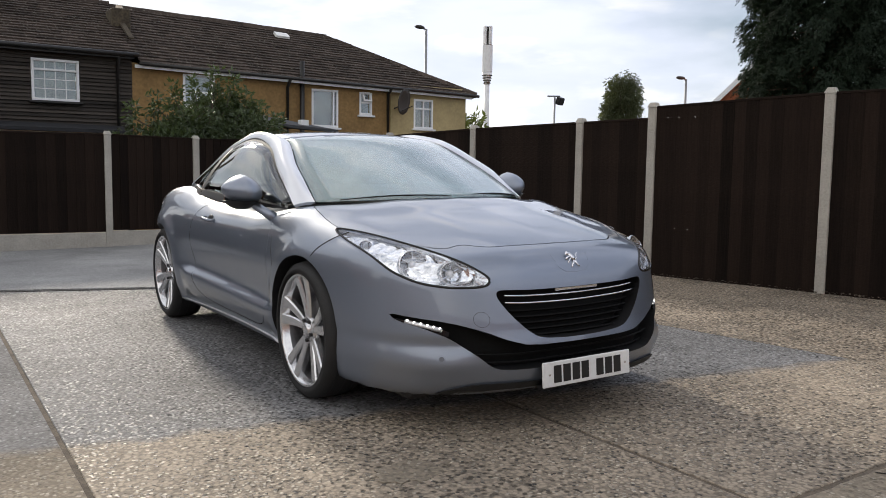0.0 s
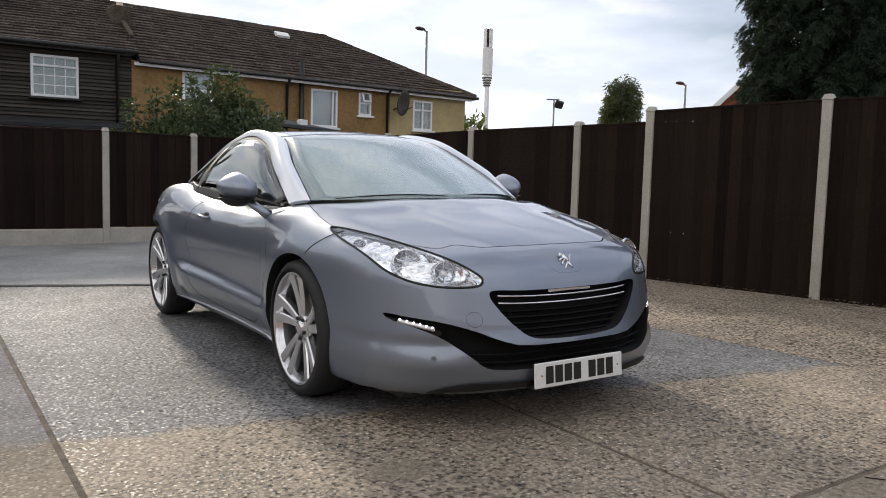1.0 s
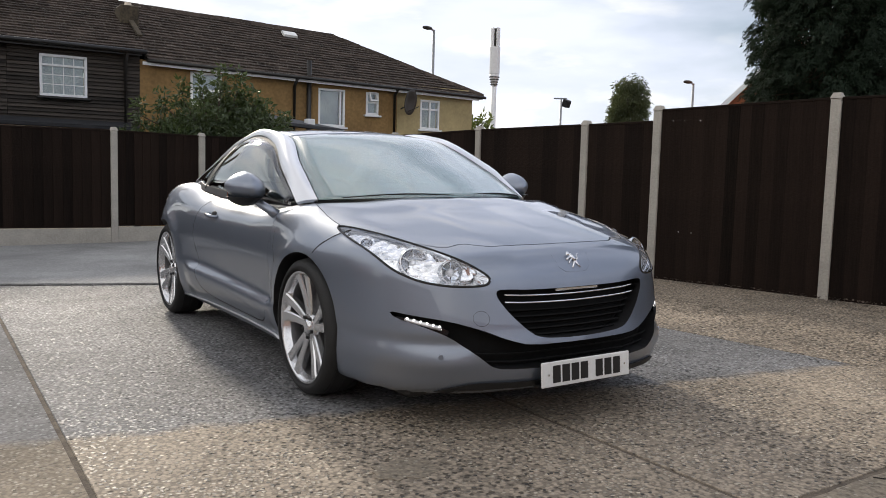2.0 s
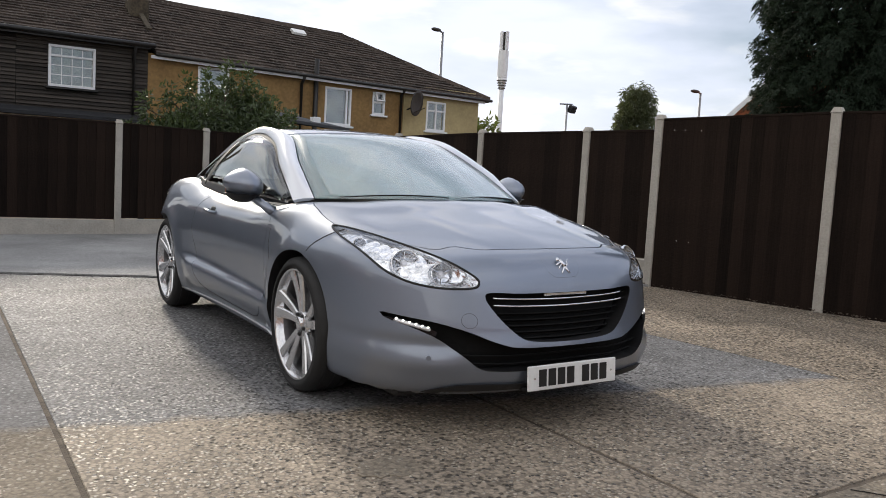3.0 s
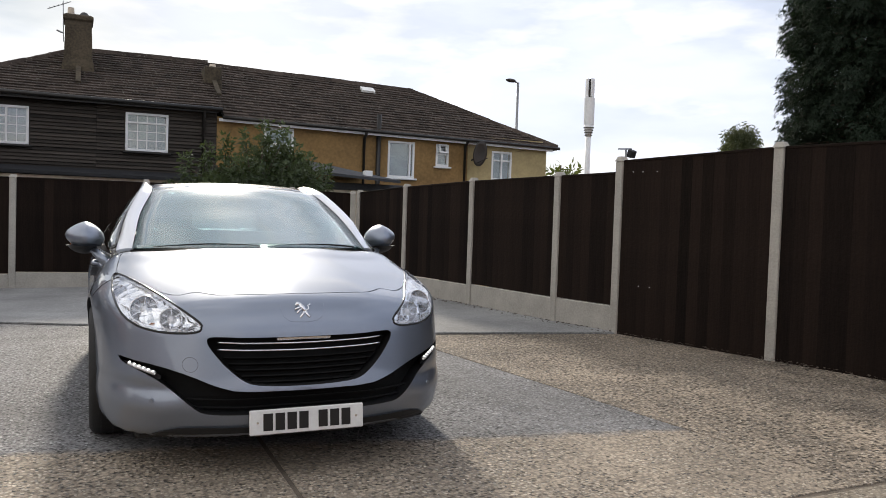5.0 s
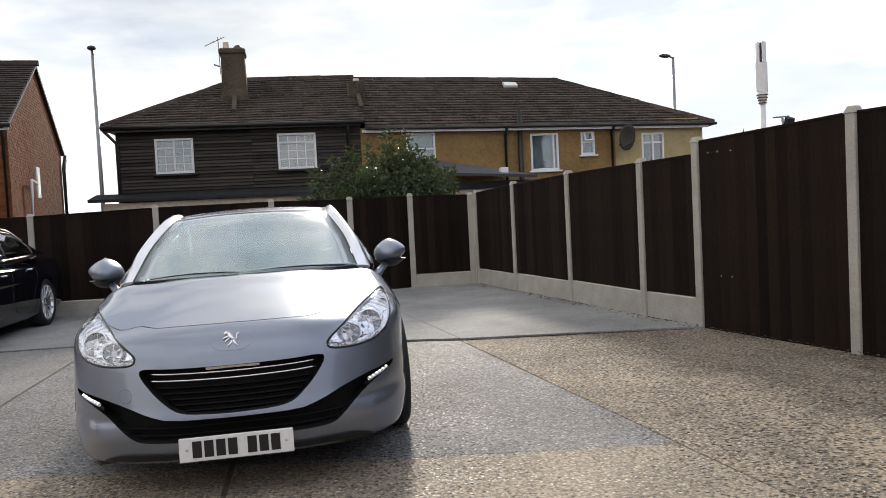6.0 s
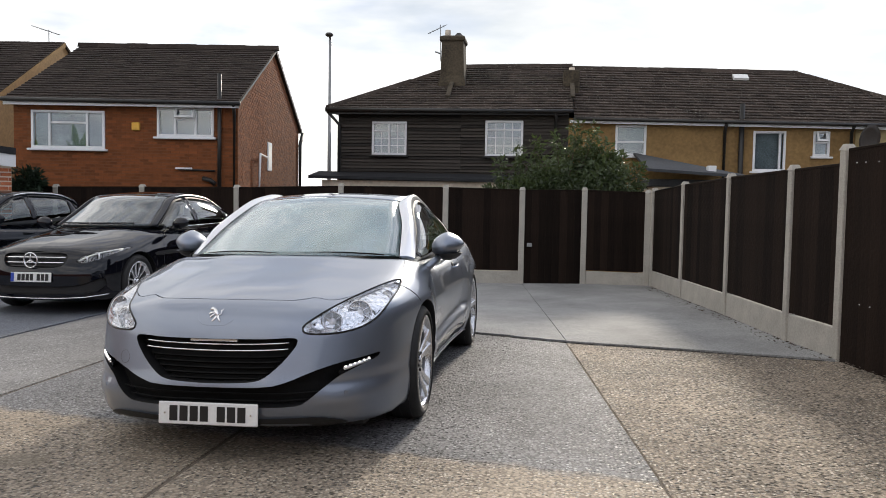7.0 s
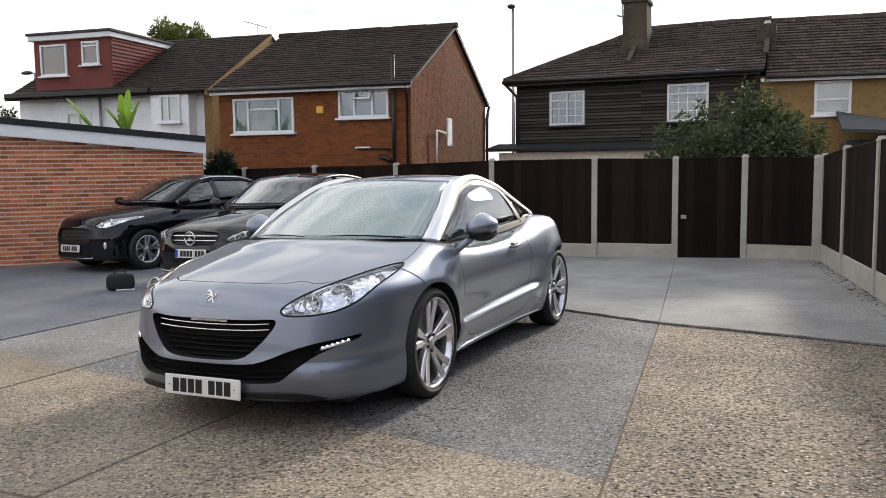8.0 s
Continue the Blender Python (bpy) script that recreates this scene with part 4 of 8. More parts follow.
def number_plate(car, y, z, tilt, band=False, chars=7, width=0.52):
    """A plate with its characters as plain bars."""
    p = part("number_plate", boxed(-width / 2, -0.006, -0.0555, width / 2, 0.006, 0.0555, 0.004), "plate", car, "white plate with black bars")
    p.matrix_basis = pose(0, y, z, tilt, 0, 0)
    x = -0.20 + (0.03 if band else 0)
    for k in range(chars):
        if k == 4:
            x += 0.035
        part("character_bar", boxed(x, -0.0085, -0.038, x + 0.042, -0.0065, 0.038), "ink", p)
        x += 0.0535
    if band:
        part("colour_band", boxed(-width / 2 + 0.004, -0.0085, -0.05, -width / 2 + 0.045, -0.0065, 0.05), "plate_blue", p)
    else:
        for s in (-1, 1):
            b = bmesh.new()
            bmesh.ops.create_cone(b, cap_ends=True, segments=12, radius1=0.006, radius2=0.005, depth=0.004, matrix=pose(s * 0.225, -0.008, 0, 90, 0, 0))
            part("plate_screw", b, "chrome", p)
    return p


def strip(bm, curves, ts):
    """A grid of faces between several curves, sampled at the same steps. Returns the rows."""
    rows = [[bm.verts.new(c(t)) for t in ts] for c in curves]
    for a, b in zip(rows, rows[1:]):
        for i in range(len(ts) - 1):
            bm.faces.new((a[i], a[i + 1], b[i + 1], b[i]))
    return rows


def thick(bm, d):
    """Gives an open sheet a thickness, inwards."""
    bmesh.ops.recalc_face_normals(bm, faces=bm.faces[:])
    mean = sum((f.normal.z + 0.5 * abs(f.normal.x) * (1 if f.normal.x * f.calc_center_median().x > 0 else -1) for f in bm.faces))
    if mean < 0:
        bmesh.ops.reverse_faces(bm, faces=bm.faces[:])
    bmesh.ops.solidify(bm, geom=bm.faces[:], thickness=d)
    return bm


# ---- the silver coupe ----
def silver_coupe(m):
    car = thing("coupe", m, "silver-grey metallic two-door coupe parked on the concrete yard", "car")
    axle_f, axle_r, wr = 1.09, 3.70, 0.335
    h0 = curve((-0.3, 0.30), (-0.05, 0.54), (0.0, 0.60), (0.05, 0.685), (0.10, 0.742), (0.16, 0.778), (0.30, 0.820), (0.5, 0.866), (0.8, 0.925), (1.1, 0.976), (1.3, 0.970), (1.6, 0.945), (2.0, 0.94), (2.8, 0.965), (3.2, 1.005), (3.6, 1.02), (4.0, 0.99), (4.3, 0.93))
    drop = curve((0, 0), (0.3, 0.008), (0.5, 0.028), (0.7, 0.056), (0.85, 0.085), (1.0, 0.13))
    p = curve((0, 0), (0.26, 0.008), (0.45, 0.05), (0.6, 0.13), (0.7, 0.225), (0.78, 0.345), (0.85, 0.54), (0.9, 0.85), (0.95, 1.4))
    q = curve((0.1, 0.13), (0.16, 0.07), (0.22, 0.026), (0.30, 0.004), (0.35, 0.0), (0.45, 0.02), (0.6, 0.05), (0.7, 0.07), (0.9, 0.12))
    W = curve((0.0, 0.90), (0.5, 0.905), (1.09, 0.922), (1.5, 0.905), (2.1, 0.893), (2.7, 0.90), (3.2, 0.918), (3.7, 0.925), (4.0, 0.905), (4.3, 0.82))
    wz = curve((0.1, -0.10), (0.2, -0.055), (0.3, -0.02), (0.45, 0.0), (0.62, 0.0), (0.75, -0.02), (0.85, -0.055), (0.95, -0.12), (1.05, -0.22))
    zb = curve((0.0, 0.165), (0.4, 0.15), (1.0, 0.14), (4.0, 0.16), (4.3, 0.24))

    def outside(x, y, z):
        ax = np.abs(x)
        mid = np.clip((y - 1.45) / 0.25, 0, 1) * np.clip((3.25 - y) / 0.3, 0, 1)
        zr = 0.385 + 0.03 * (y - 1.5)
        ledge = np.clip((y - 1.42) / 0.15, 0, 1) * np.clip((3.22 - y) / 0.2, 0, 1) * (0.8 + 0.2 * np.clip((y - 1.5) / 1.2, 0, 1))
        crease = ledge * (0.056 / (1 + np.exp(np.clip((z - zr) / 0.010, -30, 30))) * np.clip((z - 0.2) / 0.14, 0, 1) - 0.032 * np.exp(-(np.maximum(z - zr, 0) / 0.17) ** 2) * np.clip((z - 0.2) / 0.14, 0, 1))
        arch = 0.0
        for yw in (axle_f, axle_r):
            rr = np.hypot(y - yw, z - wr)
            arch = arch + 0.014 * np.exp(-((rr - 0.40) / 0.06) ** 2)
        crest = 0.045 * np.exp(-((ax - 0.80) / 0.15) ** 2) * np.exp(-((y - 3.5) / 0.42) ** 2) + 0.026 * np.exp(-((ax - 0.77) / 0.17) ** 2) * np.clip((y - 0.22) / 0.4, 0, 1) * np.clip((1.9 - y) / 0.7, 0.0, 1)
        top = z - (h0(y - 0.72 * p(ax)) - drop(ax) + crest)
        roll = np.clip((ax - 0.48) / 0.14, 0, 1) * np.clip((1.2 - y) / 0.4, 0, 1) * (0.016 * np.exp(-((z - 0.385) / 0.032) ** 2) - 0.011 * np.exp(-((z - 0.30) / 0.035) ** 2))
        nose = p(ax) + q(z) + roll - y
        sidew = ax - (W(y) + wz(z) + crease + arch - roll)
        tail = y - (4.29 - 0.42 * (ax / 0.9) ** 3 - 0.12 * (z - 0.6) ** 2)
        f = smax(top, nose, 0.075)
        f = smax(f, sidew, 0.085)
        f = smax(f, tail, 0.08)
        return smax(f, zb(y) - z, 0.04)

    hull = hull_mesh(outside, 0.95, 3.6, 0.50, 216, 44, 0.04)
    tree = BVHTree.FromBMesh(hull)
    lamp = rounded([(0.444, 0.668), (0.468, 0.640), (0.60, 0.636), (0.70, 0.652), (0.764, 0.690), (0.796, 0.745), (0.807, 0.800), (0.794, 0.846), (0.756, 0.842), (0.70, 0.822), (0.60, 0.775), (0.52, 0.725)], 2)
    grille = [(0.0, 0.612), (0.25, 0.614), (0.405, 0.622), (0.432, 0.612), (0.425, 0.578), (0.36, 0.495), (0.28, 0.425), (0.225, 0.406), (0.12, 0.398)]
    grille = rounded(grille[1:] + [(0, 0.396)] + [(-x, z) for x, z in grille[:0:-1]] + [(0, 0.612)], 2)
    intake = [(0.30, 0.381), (0.40, 0.409), (0.50, 0.452), (0.62, 0.488), (0.74, 0.505), (0.790, 0.514), (0.776, 0.486), (0.70, 0.458), (0.62, 0.420), (0.54, 0.356), (0.47, 0.296), (0.42, 0.281), (0.2, 0.276)]
    intake = rounded(intake + [(0, 0.276)] + [(-x, z) for x, z in intake[::-1]] + [(0, 0.376)], 1)
    bonnet = [(0.0, 0.208), (0.25, 0.228), (0.35, 0.245), (0.40, 0.285), (0.45, 0.34), (0.54, 0.34), (0.62, 0.46), (0.70, 0.62), (0.775, 0.80), (0.775, 1.0), (0.745, 1.25), (0.70, 1.33), (0.45, 1.16), (0.2, 1.07)]
    bonnet = rounded(bonnet[1:] + [(0, 1.05)] + [(-x, y) for x, y in bonnet[:0:-1]] + [(0, 0.208)], 1)
    door = rounded([(1.60, 0.90), (2.2, 0.905), (2.84, 0.93), (2.98, 0.80), (3.0, 0.62), (2.92, 0.42), (2.8, 0.27), (2.2, 0.245), (1.62, 0.245), (1.57, 0.5), (1.56, 0.75)], 2)
    ahead = AXES["front"][0]
    cuts = [shell(lay(tree, grown(grille, 0.0), "front"), ahead, 0.2, 0.12), shell(lay(tree, intake, "front"), ahead, 0.2, 0.13)]
    cuts.append(shell(lay(tree, grown(bonnet, 0.007), "top"), AXES["top"][0], 0.1, 0.03))
    for s in (1, -1):
        cuts.append(shell(lay(tree, [(s * a, b) for a, b in grown(lamp, 0.003)], "front"), ahead, 0.2, 0.13))
        ax = "right" if s > 0 else "left"
        cuts.append(shell(lay(tree, grown(door, 0.0045), ax), AXES[ax][0], 0.1, 0.03))
        for yw in (axle_f, axle_r):
            cuts.append(cylinder_x(s * 0.60, s * 1.2, yw, wr + 0.004, 0.368))
    tub = bmesh.new()
    prism(tub, [(x, y, 0.45) for x, y in ((-0.62, 1.5), (0.62, 1.5), (0.70, 1.9), (0.70, 2.9), (0.60, 3.3), (-0.60, 3.3), (-0.70, 2.9), (-0.70, 1.9))], (0, 0, 0.9))
    cuts.append(tub)
    me = mesh_of("body", hull, ["paint", "dark"])
    done = sculpt(me, cuts)
    done.name = "body"
    soft_normals(done, 40)
    body = new("body", done)
    body.parent = car

    b = shell(lay(tree, [(x + (math.copysign(0.0038, x) if y > 0.42 and abs(x) > 0.4 else 0), y) for x, y in bonnet], "top"), AXES["top"][0], 0.0, 0.015)
    hood = part("bonnet", b, "paint", car, smooth=True)
    hood.data.set_sharp_from_angle(angle=radians(40))
    # emblem: a plain upright chrome shape on a shallow shield
    em = bmesh.new()
    for limb, r in ((((-0.040, 0.030), (-0.028, 0.040), (-0.012, 0.038)), (0.006, 0.012, 0.008)), (((-0.016, 0.036), (0.0, 0.018), (0.012, -0.006)), (0.010, 0.012, 0.011)),
                    (((-0.004, 0.020), (-0.030, 0.014), (-0.046, 0.004)), (0.007, 0.006, 0.005)), (((0.0, 0.014), (-0.024, -0.004), (-0.036, -0.018)), (0.006, 0.005, 0.004)),
                    (((0.010, -0.004), (-0.004, -0.024), (-0.020, -0.044)), (0.009, 0.006, 0.005)), (((0.014, -0.006), (0.022, -0.026), (0.036, -0.044)), (0.010, 0.006, 0.005)),
                    (((0.012, -0.002), (0.034, 0.006), (0.030, 0.026), (0.046, 0.036)), (0.004, 0.004, 0.0035, 0.004))):
        tube(em, [(0.82 * x, 0.0, 0.82 * z) for x, z in limb], [0.8 * q for q in r], 8)
    hit = tree.ray_cast(Vector((0, -1, 0.728)), ahead)[0]
    e = part("emblem", em, "chrome", car, "plain chrome emblem", smooth=True)
    e.matrix_basis = pose(0, hit.y - 0.004, 0.728, -28, 0, 0) @ Matrix.Diagonal((1, 0.6, 1, 1))
    part("emblem_rim", laid_tube(tree, [(-0.105, 0.752), (-0.09, 0.70), (-0.06, 0.68), (0.0, 0.676), (0.06, 0.68), (0.09, 0.70), (0.105, 0.752)], "front", 0.0022, -0.001), "paint", car, smooth=True)

    # grille
    inner = shell(lay(tree, grown(grille, -0.002), "front"), ahead, -0.09, 0.11)
    part("grille_backing", inner, "grille_black", car)
    for z, r, mat, half in ((0.583, 0.0045, "chrome", 0.385), (0.552, 0.0045, "chrome", 0.385)):
        bar = bmesh.new()
        tube(bar, [(x, tree.ray_cast(Vector((x, -1, z)), ahead)[0].y + 0.02 if tree.ray_cast(Vector((x, -1, z)), ahead)[0] else 0.1, z + 0.012 * (x / 0.4) ** 2) for x in np.linspace(-half, half, 25)], r, 8)
        part("chrome_strip", bar, mat, car, smooth=True)
    for k in range(5):
        z = 0.52 - 0.0265 * k
        half = float(np.interp(z, [0.39, 0.43, 0.5, 0.58, 0.61], [0.2, 0.275, 0.35, 0.405, 0.41])) - 0.01
        sl = bmesh.new()
        pts = [(x, float(p(abs(x)) + q(z)) + 0.05, z + 0.010 * (x / 0.4) ** 2) for x in np.linspace(-half, half, 19)]
        for a, c in zip(pts, pts[1:]):
            vs = [sl.verts.new(v) for v in (a, c, (c[0], c[1] + 0.03, c[2] - 0.012), (a[0], a[1] + 0.03, a[2] - 0.012))]
            sl.faces.new(vs)
        bmesh.ops.remove_doubles(sl, verts=sl.verts[:], dist=1e-4)
        bmesh.ops.solidify(sl, geom=sl.faces[:], thickness=0.006)
        part("grille_slat", sl, "grille_black", car)
    part("grille_badge_bar", boxed(-0.125, 0.064, 0.597, 0.125, 0.075, 0.612, 0.003), "alloy", car, "brushed silver bar")
    # lower intake: backing and slats
    part("intake_backing", shell(lay(tree, grown(intake, -0.002), "front"), ahead, -0.10, 0.12), "grille_black", car)
    for z in (0.30, 0.335):
        sl = bmesh.new()
        half = float(np.interp(z, [0.27, 0.29, 0.34, 0.36], [0.43, 0.47, 0.53, 0.55]))
        tube(sl, [(x, float(p(abs(x)) + q(z)) + 0.06, z + 0.05 * max(0, (abs(x) - 0.3)) ** 1.2) for x in np.linspace(-half, half, 21)], 0.0045, 6)
        part("intake_slat", sl, "grille_black", car)
    part("front_splitter", shell(lay(tree, rounded([(-0.62, 0.196), (-0.53, 0.222), (-0.4, 0.222), (0, 0.212), (0.4, 0.222), (0.53, 0.222), (0.62, 0.196), (0.66, 0.165), (0.4, 0.155), (-0.4, 0.155), (-0.66, 0.165)], 1), "front"), ahead, 0.012, 0.05), "dark", car, "black plastic splitter")

    for s in (1, -1):
        side = "right" if s > 0 else "left"
        # headlight
        hl = new("headlight")
        hl.parent = car
        o = [(s * a, b) for a, b in lamp]
        ln = part("lens", shell(lay(tree, o, "front", 0.025), ahead, 0.0, 0.004), "clear", hl, "clear polycarbonate lens", smooth=True)
        ln.data.set_sharp_from_angle(angle=radians(40))
        ln.visible_shadow = False
        part("housing", shell(lay(tree, [(s * a, b) for a, b in grown(lamp, 0.003)], "front", 0.03), ahead, -0.072, 0.10), "facets", hl, smooth=False)
        skirt = bmesh.new()
        loop = [tree.ray_cast(Vector((s * a, -1, b)), ahead)[0] for a, b in grown(lamp, 0.001)]
        loop = [h for h in loop if h]
        rings = [[skirt.verts.new(h + Vector((0, d, 0)) + (Vector((s * 0.64, h.y, 0.735)) - h) * k) for h in loop] for d, k in ((0.007, 0.0), (0.03, 0.07), (0.085, 0.13))]
        for ra, rb in zip(rings, rings[1:]):
            for i in range(len(loop)):
                skirt.faces.new((ra[i - 1], ra[i], rb[i], rb[i - 1]))
        bmesh.ops.recalc_face_normals(skirt, faces=skirt.faces[:])
        part("lamp_liner", skirt, "lamp_bezel", hl, smooth=True)
        part("seal", laid_tube(tree, [(s * a, b) for a, b in grown(lamp, 0.004)] + [(s * lamp[0][0], lamp[0][1])], "front", 0.0055, 0.0), "gloss_black", hl, smooth=True)
        for cx, cz, r, kind in ((0.690, 0.735, 0.060, "main"), (0.578, 0.695, 0.046, "dip"), (0.778, 0.792, 0.030, "turn")):
            hit, nor = tree.ray_cast(Vector((s * cx, -1, cz)), ahead)[:2]
            face = (nor * 0.45 + Vector((0, -1, 0)) * 0.55).normalized()
            at = hit - nor * (0.022 if kind == "main" else 0.016) + Vector((0, 0.02, 0))
            bowl = bmesh.new()
            revolve(bowl, [(0.034, 0.006), (0.031, r * 0.3), (0.022, r * 0.62), (0.010, r * 0.9), (0.0, r), (-0.008, r * 1.06), (0.0, r * 1.1), (0.05, r * 1.08)], 36, "z")
            bw = part("reflector", bowl, "lamp_bowl", hl, smooth=True)
            bw.matrix_basis = Matrix.Translation(at) @ (-face).to_track_quat("Z", "Y").to_matrix().to_4x4()
            rim = bmesh.new()
            revolve(rim, [(-0.006, r * 1.0), (-0.009, r * 1.04), (-0.002, r * 1.13), (0.0, r * 1.05)], 36, "z")
            part("bezel", rim, "chrome", bw, smooth=True)
            if kind != "turn":
                bulb = bmesh.new()
                bmesh.ops.create_uvsphere(bulb, u_segments=16, v_segments=10, radius=r * (0.36 if kind == "main" else 0.42), matrix=pose(0, 0, 0.022))
                part("bulb_shield", bulb, "lamp_silver", bw, smooth=True)
                for k in range(6):
                    a = math.pi * k / 3
                    fin = bmesh.new()
                    box(fin, r * 0.42, -0.0015, 0.0, r * 0.95, 0.0015, 0.03, 0, pose(0, 0, 0.006, 0, 0, 60 * k + 30))
                    part("reflector_facet", fin, "chrome", bw)
        # daytime lamp in the end of the intake
        dl = new("daytime_lamp")
        dl.parent = car
        part("lamp_pod", shell(lay(tree, [(s * a, b) for a, b in rounded([(0.615, 0.452), (0.74, 0.486), (0.775, 0.494), (0.765, 0.478), (0.70, 0.452), (0.62, 0.42)], 1)], "front", 0.03), ahead, -0.016, 0.06), "gloss_black", dl)
        part("lamp_strip", laid_tube(tree, [(s * 0.64, 0.453), (s * 0.745, 0.482)], "front", 0.010, -0.014), "lamp_silver", dl, smooth=True)
        for k in range(6):
            x = 0.645 + 0.0188 * k
            z = 0.456 + 0.0053 * k
            hit = tree.ray_cast(Vector((s * x, -1, z)), ahead)[0]
            led = bmesh.new()
            bmesh.ops.create_uvsphere(led, u_segments=10, v_segments=6, radius=1, matrix=Matrix.Translation(hit + Vector((0, 0.013, 0))) @ pose(0, 0, 0, 0, s * 25, 0) @ Matrix.Diagonal((0.0078, 0.006, 0.0125, 1)))
            part("led", led, "led", dl, smooth=True)
        # round cover and parking sensor
        if s < 0:
            ring = [(-0.50 + 0.032 * math.cos(2 * math.pi * k / 24), 0.50 + 0.032 * math.sin(2 * math.pi * k / 24)) for k in range(25)]
            part("tow_cover_ring", laid_tube(tree, ring, "front", 0.0009, -0.0004), "dark", car)
        hit = tree.ray_cast(Vector((s * 0.655, -1, 0.335)), ahead)[0]
        sen = bmesh.new()
        bmesh.ops.create_cone(sen, cap_ends=True, segments=20, radius1=0.012, radius2=0.011, depth=0.006, matrix=pose(hit.x, hit.y, hit.z, 90, 0, s * 40))
        part("parking_sensor", sen, "paint", car)
        # door, handle, side strips
        dr = part("door", shell(lay(tree, door, side, 0.022), AXES[side][0], 0.0, 0.02), "paint", car, smooth=True)
        dr.data.set_sharp_from_angle(angle=radians(40))
        hit = tree.ray_cast(AXES[side][1](2.66, 0.795), AXES[side][0])[0]
        hd = bmesh.new()
        tube(hd, [(hit.x - s * 0.01, 2.56, 0.79), (hit.x + s * 0.03, 2.585, 0.793), (hit.x + s * 0.034, 2.65, 0.796), (hit.x + s * 0.03, 2.72, 0.80), (hit.x - s * 0.01, 2.745, 0.802)], [0.010, 0.011, 0.012, 0.011, 0.010], 10)
        part("door_handle", hd, "paint", dr, smooth=True)
        # a dark oval proud of the door paints in the recess's shade
        rec = bmesh.new()
        bmesh.ops.create_uvsphere(rec, u_segments=20, v_segments=10, radius=0.05, matrix=Matrix.Translation((hit.x - s * 0.012, 2.655, 0.79)) @ Matrix.Diagonal((0.3, 1.2, 0.7, 1)))
        part("handle_recess", rec, "dark", dr, smooth=True)
        sill = bmesh.new()
        pts = [tree.find_nearest(Vector((s * 0.9, y, 0.175)))[0] for y in np.linspace(1.50, 3.30, 22)]
        tube(sill, [v + Vector((s * 0.006, 0, 0)) for v in pts], [0.007] * 22, 8)
        part("sill_strip", sill, "arch", car, "bright sill strip", smooth=True)
        part("wing_seam", laid_tube(tree, [(0.80, 0.835), (0.86, 0.80), (0.92, 0.76), (0.965, 0.716)], side, 0.0045, -0.002), "dark", car)
        part("wing_seam", laid_tube(tree, [(1.44, 0.62), (1.50, 0.70), (1.52, 0.78)], side, 0.002, -0.001), "dark", car)
        # mirror
        mr = new("door_mirror")
        mr.parent = car
        mir = bmesh.new()
        bmesh.ops.create_uvsphere(mir, u_segments=28, v_segments=18, radius=1.0)
        for v in mir.verts:
            x, y, z = v.co
            taper = 1.0 - 0.30 * max(0, x)
            v.co = Vector((0.112 * x, (0.178 if y < 0 else 0.06) * y * taper, 0.084 * z * taper * (1 + 0.12 * (1 - abs(x))) + 0.012 * x))
            v.co.x *= s
        if s < 0:
            bmesh.ops.reverse_faces(mir, faces=mir.faces[:])
        mo = part("shell", mir, "paint", mr, smooth=True)
        mo.matrix_basis = pose(s * 0.940, 1.825, 1.004)
        low = bmesh.new()
        bmesh.ops.create_uvsphere(low, u_segments=24, v_segments=14, radius=1.0)
        for v in low.verts:
            x, y, z = v.co
            z = min(z, -0.42)
            v.co = Vector((s * 0.110 * x, (0.178 if y < 0 else 0.06) * y * (1.0 - 0.30 * max(0, x)), 0.092 * z + 0.004))
        if s < 0:
            bmesh.ops.reverse_faces(low, faces=low.faces[:])
        lo = part("lower_shell", low, "dark", mr, smooth=True)
        lo.matrix_basis = pose(s * 0.940, 1.825, 0.988)
        gl = part("mirror_glass", boxed(-0.082, -0.002, -0.052, 0.082, 0.002, 0.052, 0.002), "chrome", mr)
        gl.matrix_basis = pose(s * 0.940, 1.868, 0.992)
        arm = bmesh.new()
        tube(arm, [(s * 0.80, 1.62, 0.845), (s * 0.85, 1.66, 0.885), (s * 0.895, 1.73, 0.930), (s * 0.925, 1.79, 0.955)], [0.034, 0.026, 0.022, 0.026], 12)
        part("mirror_arm", arm, "paint", mr, smooth=True)

    # glasshouse: the edges of the aluminium arch, inside and outside, and the waist line
    I = curve((0, 0.69, 1.37, 0.954), (0.17, 0.632, 1.74, 1.142), (0.34, 0.536, 2.15, 1.308), (0.5, 0.530, 2.55, 1.346), (0.66, 0.540, 2.98, 1.290), (0.83, 0.58, 3.42, 1.14), (1, 0.61, 3.78, 1.0))
    O = curve((0, 0.775, 1.46, 0.935), (0.17, 0.712, 1.83, 1.117), (0.34, 0.626, 2.18, 1.270), (0.5, 0.588, 2.56, 1.324), (0.66, 0.597, 2.97, 1.260), (0.83, 0.640, 3.37, 1.105), (1, 0.68, 3.68, 0.985))
    Bt = curve((0, 0.795, 1.47, 0.915), (0.17, 0.825, 1.82, 0.925), (0.34, 0.838, 2.15, 0.93), (0.5, 0.845, 2.5, 0.94), (0.66, 0.842, 2.90, 0.965), (0.83, 0.765, 3.27, 0.99), (1, 0.68, 3.62, 0.965))
    bow_y = curve((0, -0.33), (0.17, -0.20), (0.34, -0.09), (0.5, 0.0), (0.7, 0.02), (1, 0.16))
    bow_z = curve((0, 0.022), (0.34, 0.030), (0.5, 0.028), (0.7, 0.02), (1, -0.01))

